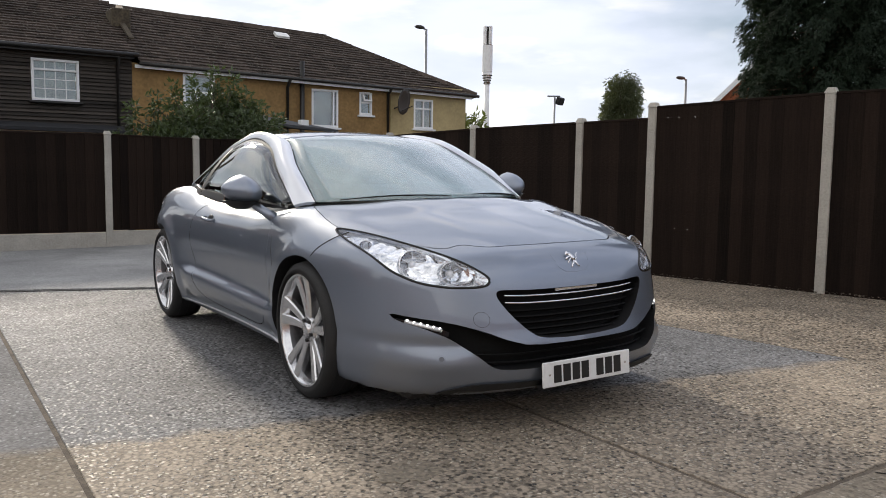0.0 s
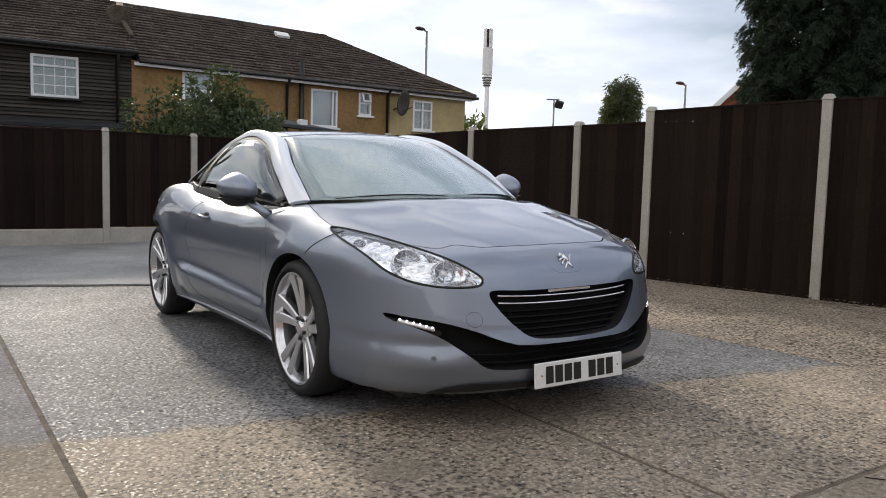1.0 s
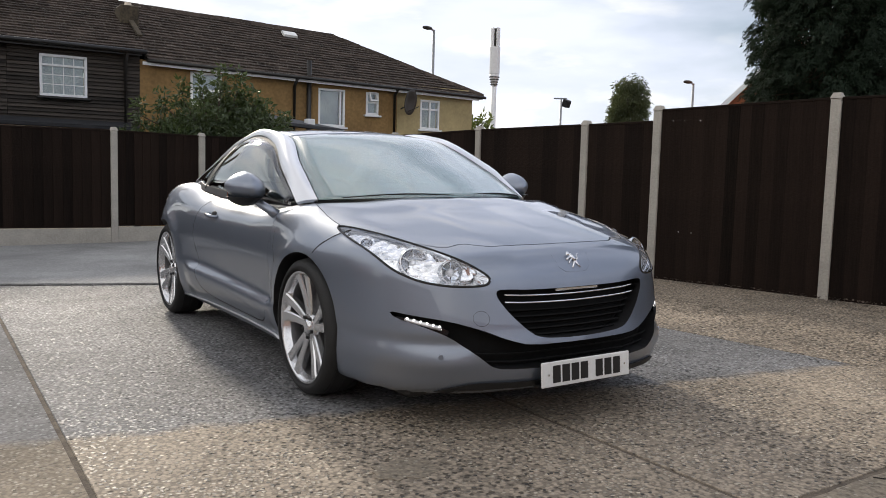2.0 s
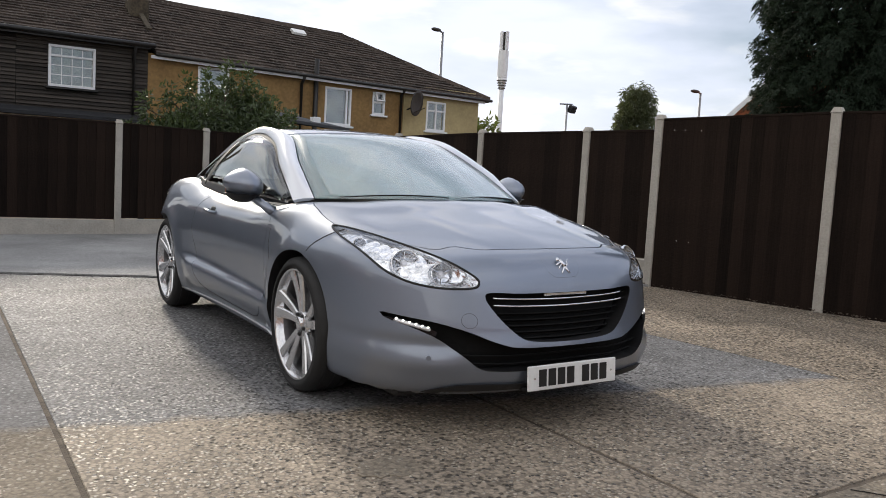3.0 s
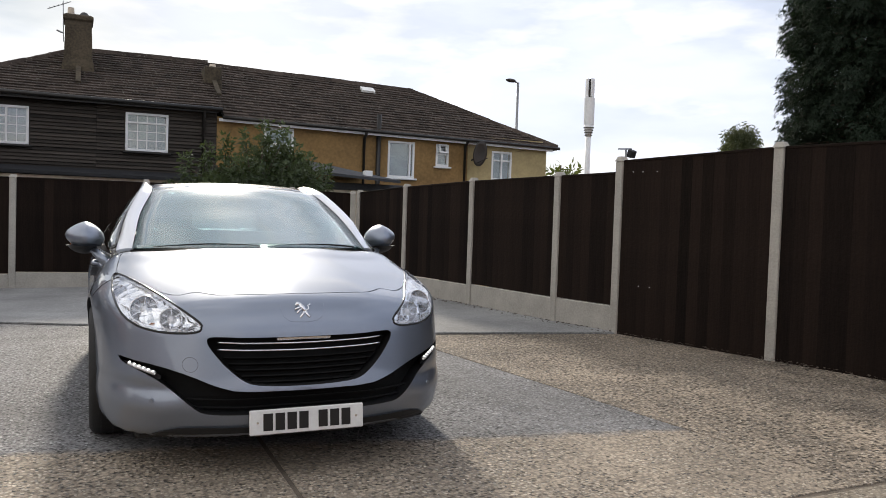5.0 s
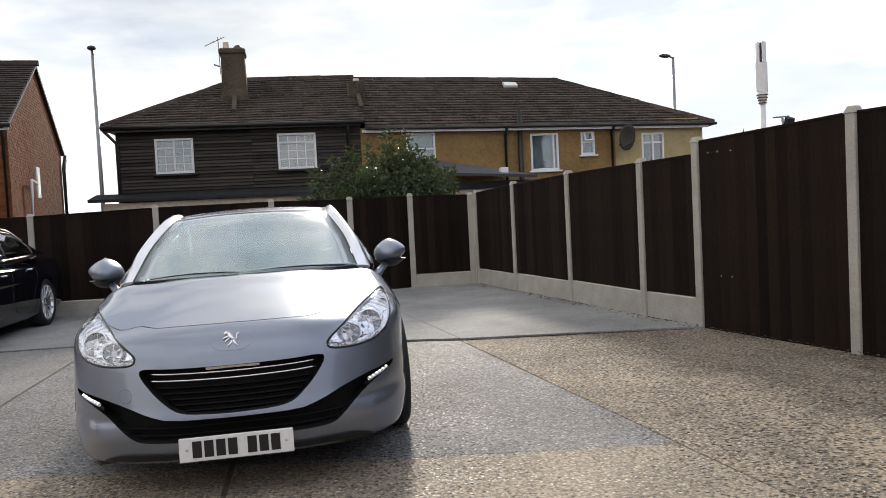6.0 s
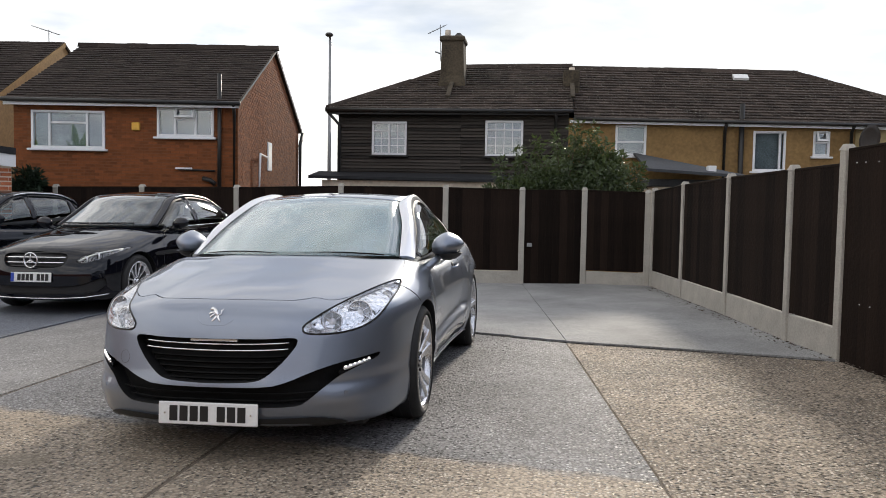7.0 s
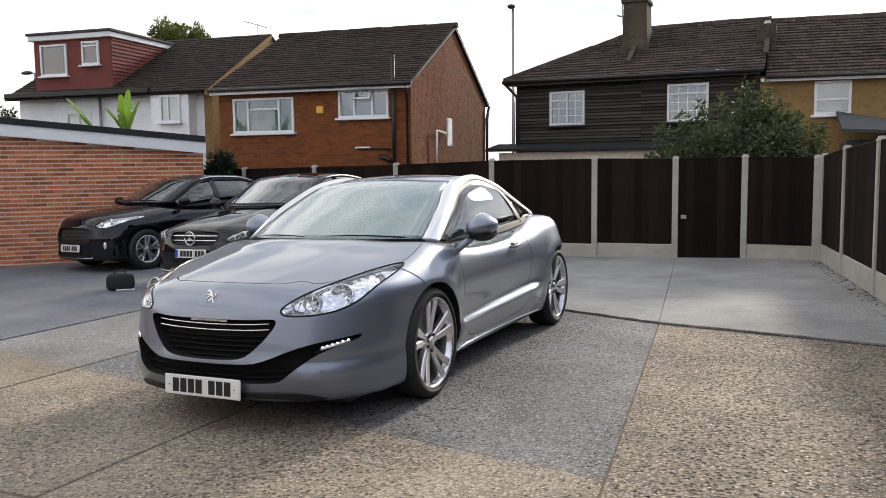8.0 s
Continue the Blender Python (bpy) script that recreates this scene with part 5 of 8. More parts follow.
    def top_sheet(t0, t1, inset=0.0, n=20, sink=0.0):
        bm = bmesh.new()
        cs = []
        for k in range(15):
            u = -1 + 2 * k / 14
            cs.append(lambda t, u=u: Vector((I(t)[0] * u * (1 - inset), I(t)[1] + float(bow_y(t)) * (1 - u * u), I(t)[2] + float(bow_z(t)) * (1 - u * u) - sink)))
        strip(bm, cs, np.linspace(t0, t1, n))
        return thick(bm, 0.005)

    ws = part("windscreen", top_sheet(0.0, 0.345, 0.008), "windscreen", car, "green-tinted laminated windscreen", smooth=True)
    ws.visible_shadow = False
    part("roof", top_sheet(0.35, 0.60, 0.0), "paint", car, smooth=True)
    part("rear_window", top_sheet(0.605, 0.99, 0.01), "rear_glass", car, smooth=True).visible_shadow = False
    hd = bmesh.new()
    strip(hd, [lambda t, u=-1 + k / 7: Vector((I(t)[0] * u * 0.99, I(t)[1] + float(bow_y(t)) * (1 - u * u), I(t)[2] + float(bow_z(t)) * (1 - u * u) - 0.012)) for k in range(15)], np.linspace(0.315, 0.355, 4))
    part("screen_header", thick(hd, 0.008), "dark", car, smooth=True)
    for s in (1, -1):
        ar = bmesh.new()
        mids = []
        for f in (0.0, 0.25, 0.5, 0.75, 1.0):
            def edge(t, f=f):
                a, b = Vector(I(t).tolist()), Vector(O(t).tolist())
                v = a.lerp(b, f) + Vector((0.32, -0.25, 0.85)).normalized() * ((0.040 - 0.016 * min(1.0, max(0.0, (t - 0.35) / 0.25))) * min(1.0, 0.15 + t / 0.14) * math.sin(math.pi * f) ** 0.7)
                return Vector((s * v.x, v.y, v.z))
            mids.append(edge)
        strip(ar, mids, np.linspace(0, 1, 60))
        part("roof_arch", thick(ar, 0.02), "arch", car, "satin aluminium roof arch", smooth=True).data.set_sharp_from_angle(angle=radians(50))
        def flank(t0, t1, f0, f1, name, mat, push=0.0, n=26):
            g = bmesh.new()
            cs = []
            for k in range(7):
                f = f0 + (f1 - f0) * k / 6
                def edge(t, f=f):
                    a, b = Vector(O(t).tolist()), Vector(Bt(t).tolist())
                    v = a.lerp(b, f) + Vector((1, 0, 0.2)) * (0.022 * math.sin(math.pi * f) - push)
                    return Vector((s * v.x, v.y, v.z))
                cs.append(edge)
            strip(g, cs, np.linspace(t0, t1, n))
            o = part(name, thick(g, 0.004), mat, car, smooth=True)
            return o
        flank(0.02, 0.64, 0.05, 0.93, "side_window", "side_glass").visible_shadow = False
        flank(0.67, 0.90, 0.08, 0.9, "quarter_window", "side_glass").visible_shadow = False
        flank(0.0, 1.0, 0.92, 1.06, "waist_seal", "dark", 0.002, 50)
        flank(0.0, 1.0, -0.02, 0.06, "window_seal", "dark", 0.004, 50)
        flank(0.635, 0.675, 0.0, 1.0, "door_pillar", "dark", 0.002, 4)
        flank(0.895, 1.0, 0.0, 1.0, "rear_pillar", "paint", 0.001, 8)
    # cabin
    dash = bmesh.new()
    strip(dash, [lambda t, k=k: Vector((-0.64 + 1.28 * t, 1.22 + 0.16 * (2 * t - 1) ** 2 + 0.55 * k / 8, 0.93 + 0.028 * math.sin(math.pi * k / 8) - (0.09 if k == 8 else 0) - 0.02 * (2 * t - 1) ** 2)) for k in range(9)], np.linspace(0, 1, 18))
    part("dashboard", thick(dash, 0.02), "cabin", car, smooth=True)
    part("cabin_floor", boxed(-0.60, 1.55, 0.452, 0.60, 3.25, 0.47), "cabin", car)
    part("parcel_shelf", boxed(-0.58, 3.0, 0.80, 0.58, 3.28, 0.83, 0.01), "cabin", car)
    for s in (1, -1):
        st = new("seat")
        st.parent = car
        bk = boxed(s * 0.36 - 0.24, 2.42, 0.47, s * 0.36 + 0.24, 2.56, 1.02, 0.04)
        bmesh.ops.transform(bk, matrix=Matrix.Translation((0, 2.49, 0.47)) @ pose(0, 0, 0, -16, 0, 0) @ Matrix.Translation((0, -2.49, -0.47)), verts=bk.verts[:])
        part("backrest", bk, "cabin", st, smooth=False)
        hr = boxed(s * 0.36 - 0.13, 2.60, 1.02, s * 0.36 + 0.13, 2.68, 1.20, 0.03)
        part("headrest", hr, "cabin", st)
        part("cushion", boxed(s * 0.36 - 0.25, 1.95, 0.47, s * 0.36 + 0.25, 2.45, 0.60, 0.04), "cabin", st)
    sw = bmesh.new()
    ringp = [(0.185 * math.cos(a), 0.185 * math.sin(a), 0) for a in [2 * math.pi * k / 36 for k in range(37)]]
    tube(sw, ringp, 0.013, 8, False)
    box(sw, -0.18, -0.02, -0.01, 0.18, 0.02, 0.01, 0.004)
    bmesh.ops.create_uvsphere(sw, u_segments=16, v_segments=8, radius=0.06)
    stw = part("steering_wheel", sw, "cabin", car, smooth=True)
    stw.matrix_basis = pose(-0.36, 1.86, 0.90, 62, 0, 0)
    mb = bmesh.new()
    bmesh.ops.create_uvsphere(mb, u_segments=20, v_segments=10, radius=1, matrix=Matrix.Translation((0, 1.95, 1.262)) @ Matrix.Diagonal((0.12, 0.03, 0.035, 1)))
    box(mb, -0.05, 1.90, 1.27, 0.05, 2.0, 1.305, 0.01)
    part("cabin_mirror", mb, "dark", car, smooth=True)
    # wipers and cowl
    cow = bmesh.new()
    strip(cow, [lambda t, k=k: Vector((-0.70 + 1.40 * t, 1.02 + 0.34 * abs(2 * t - 1) ** 2 - 0.005 + 0.05 * k, 0.948 - 0.012 * abs(2 * t - 1) ** 2 + 0.010 * k)) for k in range(3)], np.linspace(0, 1, 24))
    part("cowl", thick(cow, 0.012), "grille_black", car, smooth=True)
    for x0, y0, x1 in ((-0.02, 1.03, -0.58), (0.60, 1.25, 0.02)):
        wp = bmesh.new()
        pts = []
        for k in range(12):
            f = k / 11
            x = x0 + (x1 - x0) * f
            u = x / 0.70
            y = 1.36 - 0.33 * (1 - u * u) + 0.035 + 0.02 * math.sin(math.pi * f)
            pts.append((x, y, 0.948 + 0.022 * (1 - u * u) + 0.008 + 0.012 * math.sin(math.pi * f)))
        tube(wp, pts, [0.005 + 0.004 * (1 - k / 11) for k in range(12)], 6)
        part("wiper", wp, "grille_black", car, smooth=True)
    number_plate(car, -0.014, 0.247, -4)
    part("plate_holder", boxed(-0.25, -0.008, 0.184, 0.25, 0.06, 0.196, 0.003), "dark", car)
    for s in (1, -1):
        for yw in (axle_f, axle_r):
            wheel(car, Vector((s * 0.800, yw - 0.012, 0.343 - 0.012)), s, 0.343, 0.23, 0.280, 5)
    und = boxed(-0.72, 0.35, 0.12, 0.72, 4.0, 0.20, 0.02)
    part("underbody", und, "dark", car)
    return car


coupe = silver_coupe(pose(0, 0, 0, 0, -math.degrees(math.atan(SLOPE)), 0))


# ---- houses ----
def house_frame(x, y, deg):
    return pose(x, y, 0, 0, 0, deg)


def window(house, x0, x1, z0, z1, y, layout, label="white framed window", sill=True):
    """A window in a wall that faces -y of its house. layout: fractions of width with an opening light or bars."""
    w = new("window")
    w.parent = house
    tagged(w, label)
    t = 0.055
    bm = bmesh.new()
    for a in ((x0, z0, x1, z0 + t), (x0, z1 - t, x1, z1), (x0, z0 + t, x0 + t, z1 - t), (x1 - t, z0 + t, x1, z1 - t)):
        box(bm, a[0], y - 0.03, a[1], a[2], y + 0.05, a[3], 0.006)
    part("frame", bm, "white_frame", w)
    xs = [x0 + t] + [x0 + (x1 - x0) * f for f in layout.get("mullions", ())] + [x1 - t]
    for f in layout.get("mullions", ()):
        c = x0 + (x1 - x0) * f
        part("mullion", boxed(c - 0.025, y - 0.026, z0 + t, c + 0.025, y + 0.045, z1 - t, 0.005), "white_frame", w)
    for i in range(len(xs) - 1):
        a, b = xs[i] + (0.025 if i else 0), xs[i + 1] - (0.025 if i < len(xs) - 2 else 0)
        cuts = [z0 + t] + [z0 + (z1 - z0) * f for f in layout.get("transoms", {}).get(i, ())] + [z1 - t]
        for f in layout.get("transoms", {}).get(i, ()):
            c = z0 + (z1 - z0) * f
            part("transom", boxed(a, y - 0.026, c - 0.022, b, y + 0.045, c + 0.022, 0.005), "white_frame", w)
        for k in range(len(cuts) - 1):
            p = part("pane", boxed(a, y + 0.008, cuts[k], b, y + 0.014, cuts[k + 1]), "pane", w)
            bars = layout.get("bars", {}).get((i, k))
            if bars:
                nx, nz = bars
                for q in range(1, nx):
                    c = a + (b - a) * q / nx
                    part("glazing_bar", boxed(c - 0.008, y - 0.002, cuts[k], c + 0.008, y + 0.006, cuts[k + 1]), "white_frame", p)
                for q in range(1, nz):
                    c = cuts[k] + (cuts[k + 1] - cuts[k]) * q / nz
                    part("glazing_bar", boxed(a, y - 0.003, c - 0.008, b, y + 0.005, c + 0.008), "white_frame", p)
    part("curtain", boxed(x0 + t, y + 0.10, z0 + t, x1 - t, y + 0.11, z1 - t * 0.5), layout.get("behind", "net"), w)
    if layout.get("open"):
        i, f0, f1, tilt = layout["open"]
        a, b = xs[i] + 0.01, xs[i + 1] - 0.01
        h = (f1 - f0) * (z1 - z0)
        v = bmesh.new()
        for q in ((0, 0, b - a, 0.045), (0, h - 0.045, b - a, h), (0, 0.045, 0.045, h - 0.045), (b - a - 0.045, 0.045, b - a, h - 0.045)):
            box(v, q[0], -0.02, q[1] - h, q[2], 0.02, q[3] - h, 0.004)
        vent = part("opening_light", v, "white_frame", w)
        vent.matrix_basis = pose(a, y - 0.035, z0 + f1 * (z1 - z0), -tilt, 0, 0)
    if sill:
        part("sill", boxed(x0 - 0.06, y - 0.10, z0 - 0.05, x1 + 0.06, y + 0.02, z0 - 0.002, 0.01), layout.get("sill", "white_frame"), w)
    return w


def tiled_slope(house, name, eave_a, eave_b, ridge_a, ridge_b, mat, gauge=0.19, tile=0.3, seed=1, th=0.022):
    """A roof slope laid in stepped courses of single tiles, each course lapping the one below. Corners: both ends of the eave and of the ridge."""
    ea, eb, ra, rb = Vector(eave_a), Vector(eave_b), Vector(ridge_a), Vector(ridge_b)
    up = ((ra + rb) / 2 - (ea + eb) / 2)
    along = (eb - ea).normalized()
    rise = up - along * up.dot(along)
    n = max(3, round(rise.length / gauge))
    nor = along.cross(rise.normalized())
    if nor.z < 0:
        nor = -nor
    rnd = random.Random(seed)
    blocks = []
    for k in range(n):
        f0, f1 = k / n, min(1.0, (k + 1.12) / n)
        a0, b0 = ea.lerp(ra, f0), eb.lerp(rb, f0)
        a1, b1 = ea.lerp(ra, f1), eb.lerp(rb, f1)
        ln = (b0 - a0).length
        m = max(1, round(ln / tile))
        shift = 0.5 / m * (k % 2)
        edges = [0.0] + [min(1, max(0, (i + 0.5 * (k % 2)) / m)) for i in range(1, m + 1)]
        edges = sorted(set(edges + [1.0]))
        for g0, g1 in zip(edges, edges[1:]):
            if g1 - g0 < 0.02 / max(ln, 0.1):
                continue
            gap = 0.004 / max(ln, 0.1)
            j = rnd.uniform(-0.004, 0.004)
            lo, hi = nor * (th + j), nor * (0.002 + j)
            c = [a0.lerp(b0, g0 + gap), a0.lerp(b0, g1 - gap), a1.lerp(b1, g1 - gap), a1.lerp(b1, g0 + gap)]
            blocks.append([c[0] - nor * 0.01, c[1] - nor * 0.01, c[2] - nor * 0.02, c[3] - nor * 0.02, c[0] + lo + nor * 0.012, c[1] + lo + nor * 0.012, c[2] + hi, c[3] + hi])
    ob = part(name, raw_boxes(blocks), mat, house)
    tagged(ob, kind="stuff")
    # boarding under the tiles
    bm = bmesh.new()
    prism(bm, [ea - nor * 0.025, eb - nor * 0.025, rb - nor * 0.025, ra - nor * 0.025], tuple(-nor * 0.05))
    part("roof_boarding", bm, "black_pipe", house)
    return ob


def ridge_line(house, pts, mat, seed=2):
    rnd = random.Random(seed)
    pts = [Vector(p) for p in pts]
    blocks = []
    for a, b in zip(pts, pts[1:]):
        d = b - a
        n = max(1, round(d.length / 0.42))
        side = Vector((-d.y, d.x, 0)).normalized() * 0.11
        for k in range(n):
            p, q = a + d * (k / n - 0.01), a + d * ((k + 1) / n + 0.01)
            j = Vector((0, 0, rnd.uniform(-0.008, 0.008)))
            blocks.append([p - side - Vector((0, 0, 0.06)), q - side - Vector((0, 0, 0.06)), q + side - Vector((0, 0, 0.06)), p + side - Vector((0, 0, 0.06)), p - side * 0.45 + Vector((0, 0, 0.05)) + j, q - side * 0.45 + Vector((0, 0, 0.05)) + j, q + side * 0.45 + Vector((0, 0, 0.05)) + j, p + side * 0.45 + Vector((0, 0, 0.05)) + j])
    part("ridge_tiles", raw_boxes(blocks), mat, house)


def pipe(house, pts, r=0.04, mat="black_pipe", name="downpipe"):
    bm = bmesh.new()
    tube(bm, pts, r, 10)
    return part(name, bm, mat, house, smooth=True)


def brick_face(house, o, u, length, z0, z1, mat, holes=(), seed=3, single=0, skip=None, course=0.075, lay_len=0.225, bed=0.007, perp=0.006):
    """Bricks laid in stretcher bond on a wall face, proud of their mortar. o: foot of the face; u: its way along; holes: (a0, a1, z0, z1) along the face."""
    o, u = Vector(o), Vector(u).normalized()
    n = Vector((u.y, -u.x, 0))
    rnd = random.Random(seed)
    blocks = []
    rows = int((z1 - z0) / course)
    made = 0
    shared = {}
    for r in range(rows):
        za, zb_ = z0 + r * course + bed, z0 + (r + 1) * course - bed
        a = -lay_len / 2 * (r % 2)
        while a < length - 0.02:
            s0, s1 = max(a, 0) + perp, min(a + lay_len, length) - perp
            a += lay_len
            if s1 - s0 < 0.03 or any(h[0] - 0.01 < (s0 + s1) / 2 < h[1] + 0.01 and h[2] - 0.02 < (za + zb_) / 2 < h[3] + 0.02 for h in holes):
                continue
            if skip is not None and skip(s0, s1, za, zb_):
                continue
            d = 0.007 + rnd.uniform(-0.002, 0.002)
            if made < single and s1 - s0 > 0.2:
                made += 1
                if "brick" not in shared:
                    shared["brick"] = mesh_of("brick", raw_boxes([corners((0, 0, 0), (lay_len - 2 * perp, 0, 0), (0, 0.02, 0), (0, 0, course - 2 * bed))]), mat)
                b = new("brick", shared["brick"])
                p = o + u * s0 + n * d
                b.matrix_basis = pose(p.x, p.y, za, 0, 0, math.degrees(math.atan2(u.y, u.x)))
                b.parent = house
                continue
            p = o + u * s0 + n * d
            blocks.append(corners((p.x, p.y, za), u * (s1 - s0), -n * 0.02, (0, 0, zb_ - za)))
    if blocks:
        tagged(part("brickwork", raw_boxes(blocks), mat, house), kind="stuff")


def wall_block(house, name, x0, x1, y0, y1, z0, z1, mat, holes=()):
    """A wall along x between two faces, with openings (x0, x1, z0, z1) that go through it."""
    bm = bmesh.new()
    xs = sorted({x0, x1, *[h[0] for h in holes], *[h[1] for h in holes]})
    for a, b in zip(xs, xs[1:]):
        mid = (a + b) / 2
        zs = [z0]
        for h in sorted([h for h in holes if h[0] <= mid <= h[1]], key=lambda h: h[2]):
            zs += [h[2], h[3]]
        zs.append(z1)
        for k in range(0, len(zs), 2):
            if zs[k + 1] - zs[k] > 0.001:
                box(bm, a, y0, zs[k], b, y1, zs[k + 1])
    bmesh.ops.remove_doubles(bm, verts=bm.verts[:], dist=1e-4)
    return part(name, bm, mat, house)


G0 = -0.95                                    # ground behind the back fence lies lower

# ---- dark weatherboarded house and ochre terrace, one roofline ----
terrace = thing("terrace_house", house_frame(1.0, 16.6, 1.5), "terrace, half black weatherboard, half ochre render, under brown tiles", "house")
DX0, DX1, YX1, YX2 = -4.98, 0.74, 7.38, 9.85      # along the front: dark half, ochre half, cream end
EZ_D, EZ_Y = 3.60, 3.40
win_d = [(-4.13, -3.25, 2.46, 3.29), (-1.29, -0.36, 2.46, 3.33)]
win_y = [(1.86, 2.60, 2.50, 3.24), (5.08, 5.83, 2.17, 3.12), (6.44, 6.82, 2.53, 3.12)]
win_c = [(8.11, 8.74, 2.24, 3.04)]
wall_block(terrace, "wall", DX0, DX1, 0.0, 0.25, G0, EZ_D - 0.05, "black_pipe", win_d)
wall_block(terrace, "wall", DX1, YX1, -0.02, 0.25, G0, EZ_Y, "render_ochre", win_y)
wall_block(terrace, "wall", YX1, YX2, -0.035, 0.25, G0, EZ_Y, "render_cream", win_c)
part("end_wall", boxed(YX2 - 0.2, 0.25, G0, YX2, 5.2, EZ_Y), "render_cream", terrace)
part("end_wall", boxed(DX0, 0.25, G0, DX0 + 0.2, 5.2, EZ_D), "black_pipe", terrace)
part("back_wall", boxed(DX0, 5.2, G0, YX2, 5.4, EZ_Y), "render_ochre", terrace)
# weatherboards, each lapping the one below
board = 0
z = 1.9
rnd = random.Random(5)
while z < EZ_D - 0.06:
    spans = [(DX0 - 0.01, -1.9), (-1.89, DX1 - 0.005)]
    for h in win_d:
        nxt = []
        for a, b in spans:
            if h[2] - 0.02 < z + 0.06 < h[3] + 0.02 and a < h[1] and b > h[0]:
                nxt += [(a, h[0] - 0.01), (h[1] + 0.01, b)]
            else:
                nxt.append((a, b))
        spans = nxt
    for a, b in spans:
        bmw = raw_boxes([[Vector(c) for c in ((a, -0.055 - rnd.uniform(0, 0.012), z), (b, -0.055, z + rnd.uniform(-0.006, 0.006)), (b, -0.002, z), (a, -0.002, z), (a, -0.010, z + 0.088), (b, -0.010, z + 0.088), (b, -0.002, z + 0.088), (a, -0.002, z + 0.088))]])
        part("weatherboard", bmw, "weatherboard", terrace)
    z += 0.078
# boards end against the window frames
lt = {"mullions": (0.5,), "transoms": {0: (0.72,)}, "bars": {(0, 0): (2, 3), (1, 0): (2, 4)}, "sill": "black_pipe"}
window(terrace, *win_d[0], -0.04, lt, "white framed window with glazing bars and net curtain")
window(terrace, *win_d[1], -0.04, {"transoms": {0: (0.74,)}, "bars": {(0, 0): (4, 3), (0, 1): (4, 1)}, "sill": "black_pipe"}, "white framed window with an open top light")
window(terrace, *win_y[0], 0.0, {"transoms": {0: (0.45,)}}, "white sash window behind the bush")
window(terrace, *win_y[1], 0.0, {"behind": "net", "mullions": (0.82,)}, "tall white framed window")
window(terrace, *win_y[2], 0.0, {"transoms": {0: (0.55,)}, "open": (0, 0.55, 1.0, 25)}, "small white window with its top light open")
window(terrace, *win_c[0], -0.015, {"mullions": (0.5,), "transoms": {0: (0.68,), 1: (0.68,)}}, "white framed window in the cream wall")
# roofs: hips at both ends, ridge at two heights
EO = 0.28
RD, RY, RYY = (3.0, 5.28), (3.0, 5.10), 5.45
tiled_slope(terrace, "roof_slope", (DX0 - 0.25, -EO, EZ_D - 0.02), (DX1 + 0.1, -EO, EZ_D - 0.02), (-2.3, 2.62, 5.06), (DX1 + 0.1, 2.62, 5.08), "roof_tile", 0.17, 0.25, 1)
tiled_slope(terrace, "hip_slope", (DX0 - 0.25, 5.4, EZ_D - 0.02), (DX0 - 0.25, -EO, EZ_D - 0.02), (-2.3, 2.63, 5.06), (-2.3, 2.61, 5.06), "roof_tile", 0.17, 0.25, 2)
tiled_slope(terrace, "roof_slope", (DX1 + 0.12, -EO + 0.05, EZ_Y - 0.02), (YX2 + 0.25, -EO + 0.05, EZ_Y - 0.17), (DX1 + 0.12, 2.62, 5.02), (6.72, 2.62, 4.88), "roof_tile", 0.17, 0.25, 3)
tiled_slope(terrace, "hip_slope", (YX2 + 0.25, -EO + 0.05, EZ_Y - 0.17), (YX2 + 0.25, 5.4, EZ_Y - 0.17), (6.72, 2.61, 4.88), (6.72, 2.63, 4.88), "roof_tile", 0.17, 0.25, 4)
for a, b, c, d in (((DX0 - 0.25, 5.6, EZ_D), (DX1 + 0.1, 5.6, EZ_D), (DX1 + 0.1, 2.64, 5.06), (-2.3, 2.64, 5.04)), ((DX1 + 0.12, 5.6, EZ_Y), (YX2 + 0.25, 5.6, EZ_Y), (6.72, 2.64, 4.87), (DX1 + 0.12, 2.64, 5.0))):
    bm = bmesh.new()
    prism(bm, [a, b, c, d], (0, 0, -0.05))
    part("back_slope", bm, "roof_tile", terrace)
ridge_line(terrace, [(-2.3, 2.62, 5.08), (DX1 + 0.1, 2.62, 5.10)], "roof_tile", 3)
ridge_line(terrace, [(DX1 + 0.14, 2.62, 5.04), (6.72, 2.62, 4.90)], "roof_tile", 4)
ridge_line(terrace, [(DX0 - 0.22, -EO + 0.03, EZ_D + 0.03), (-2.3, 2.62, 5.08)], "roof_tile", 5)
ridge_line(terrace, [(YX2 + 0.22, -EO + 0.08, EZ_Y - 0.12), (6.72, 2.62, 4.90)], "roof_tile", 6)
# fascia, gutters, downpipes
part("fascia", boxed(DX0 - 0.2, -EO + 0.03, EZ_D - 0.15, DX1, -EO + 0.06, EZ_D - 0.03), "black_pipe", terrace)
bm = bmesh.new()
prism(bm, [(DX1 + 0.02, -EO + 0.07, EZ_Y - 0.13), (YX2 + 0.1, -EO + 0.07, EZ_Y - 0.28), (YX2 + 0.1, -EO + 0.07, EZ_Y - 0.21), (DX1 + 0.02, -EO + 0.07, EZ_Y - 0.06)], (0, 0.03, 0))
part("fascia", bm, "white_frame", terrace, "white fascia board")
pipe(terrace, [(DX0 - 0.28, -EO - 0.04, EZ_D - 0.05), (DX1 + 0.08, -EO - 0.04, EZ_D - 0.07)], 0.05, name="gutter")
pipe(terrace, [(DX1 + 0.1, -EO + 0.0, EZ_Y - 0.04), (YX2 + 0.28, -EO + 0.0, EZ_Y - 0.19)], 0.04, name="gutter")
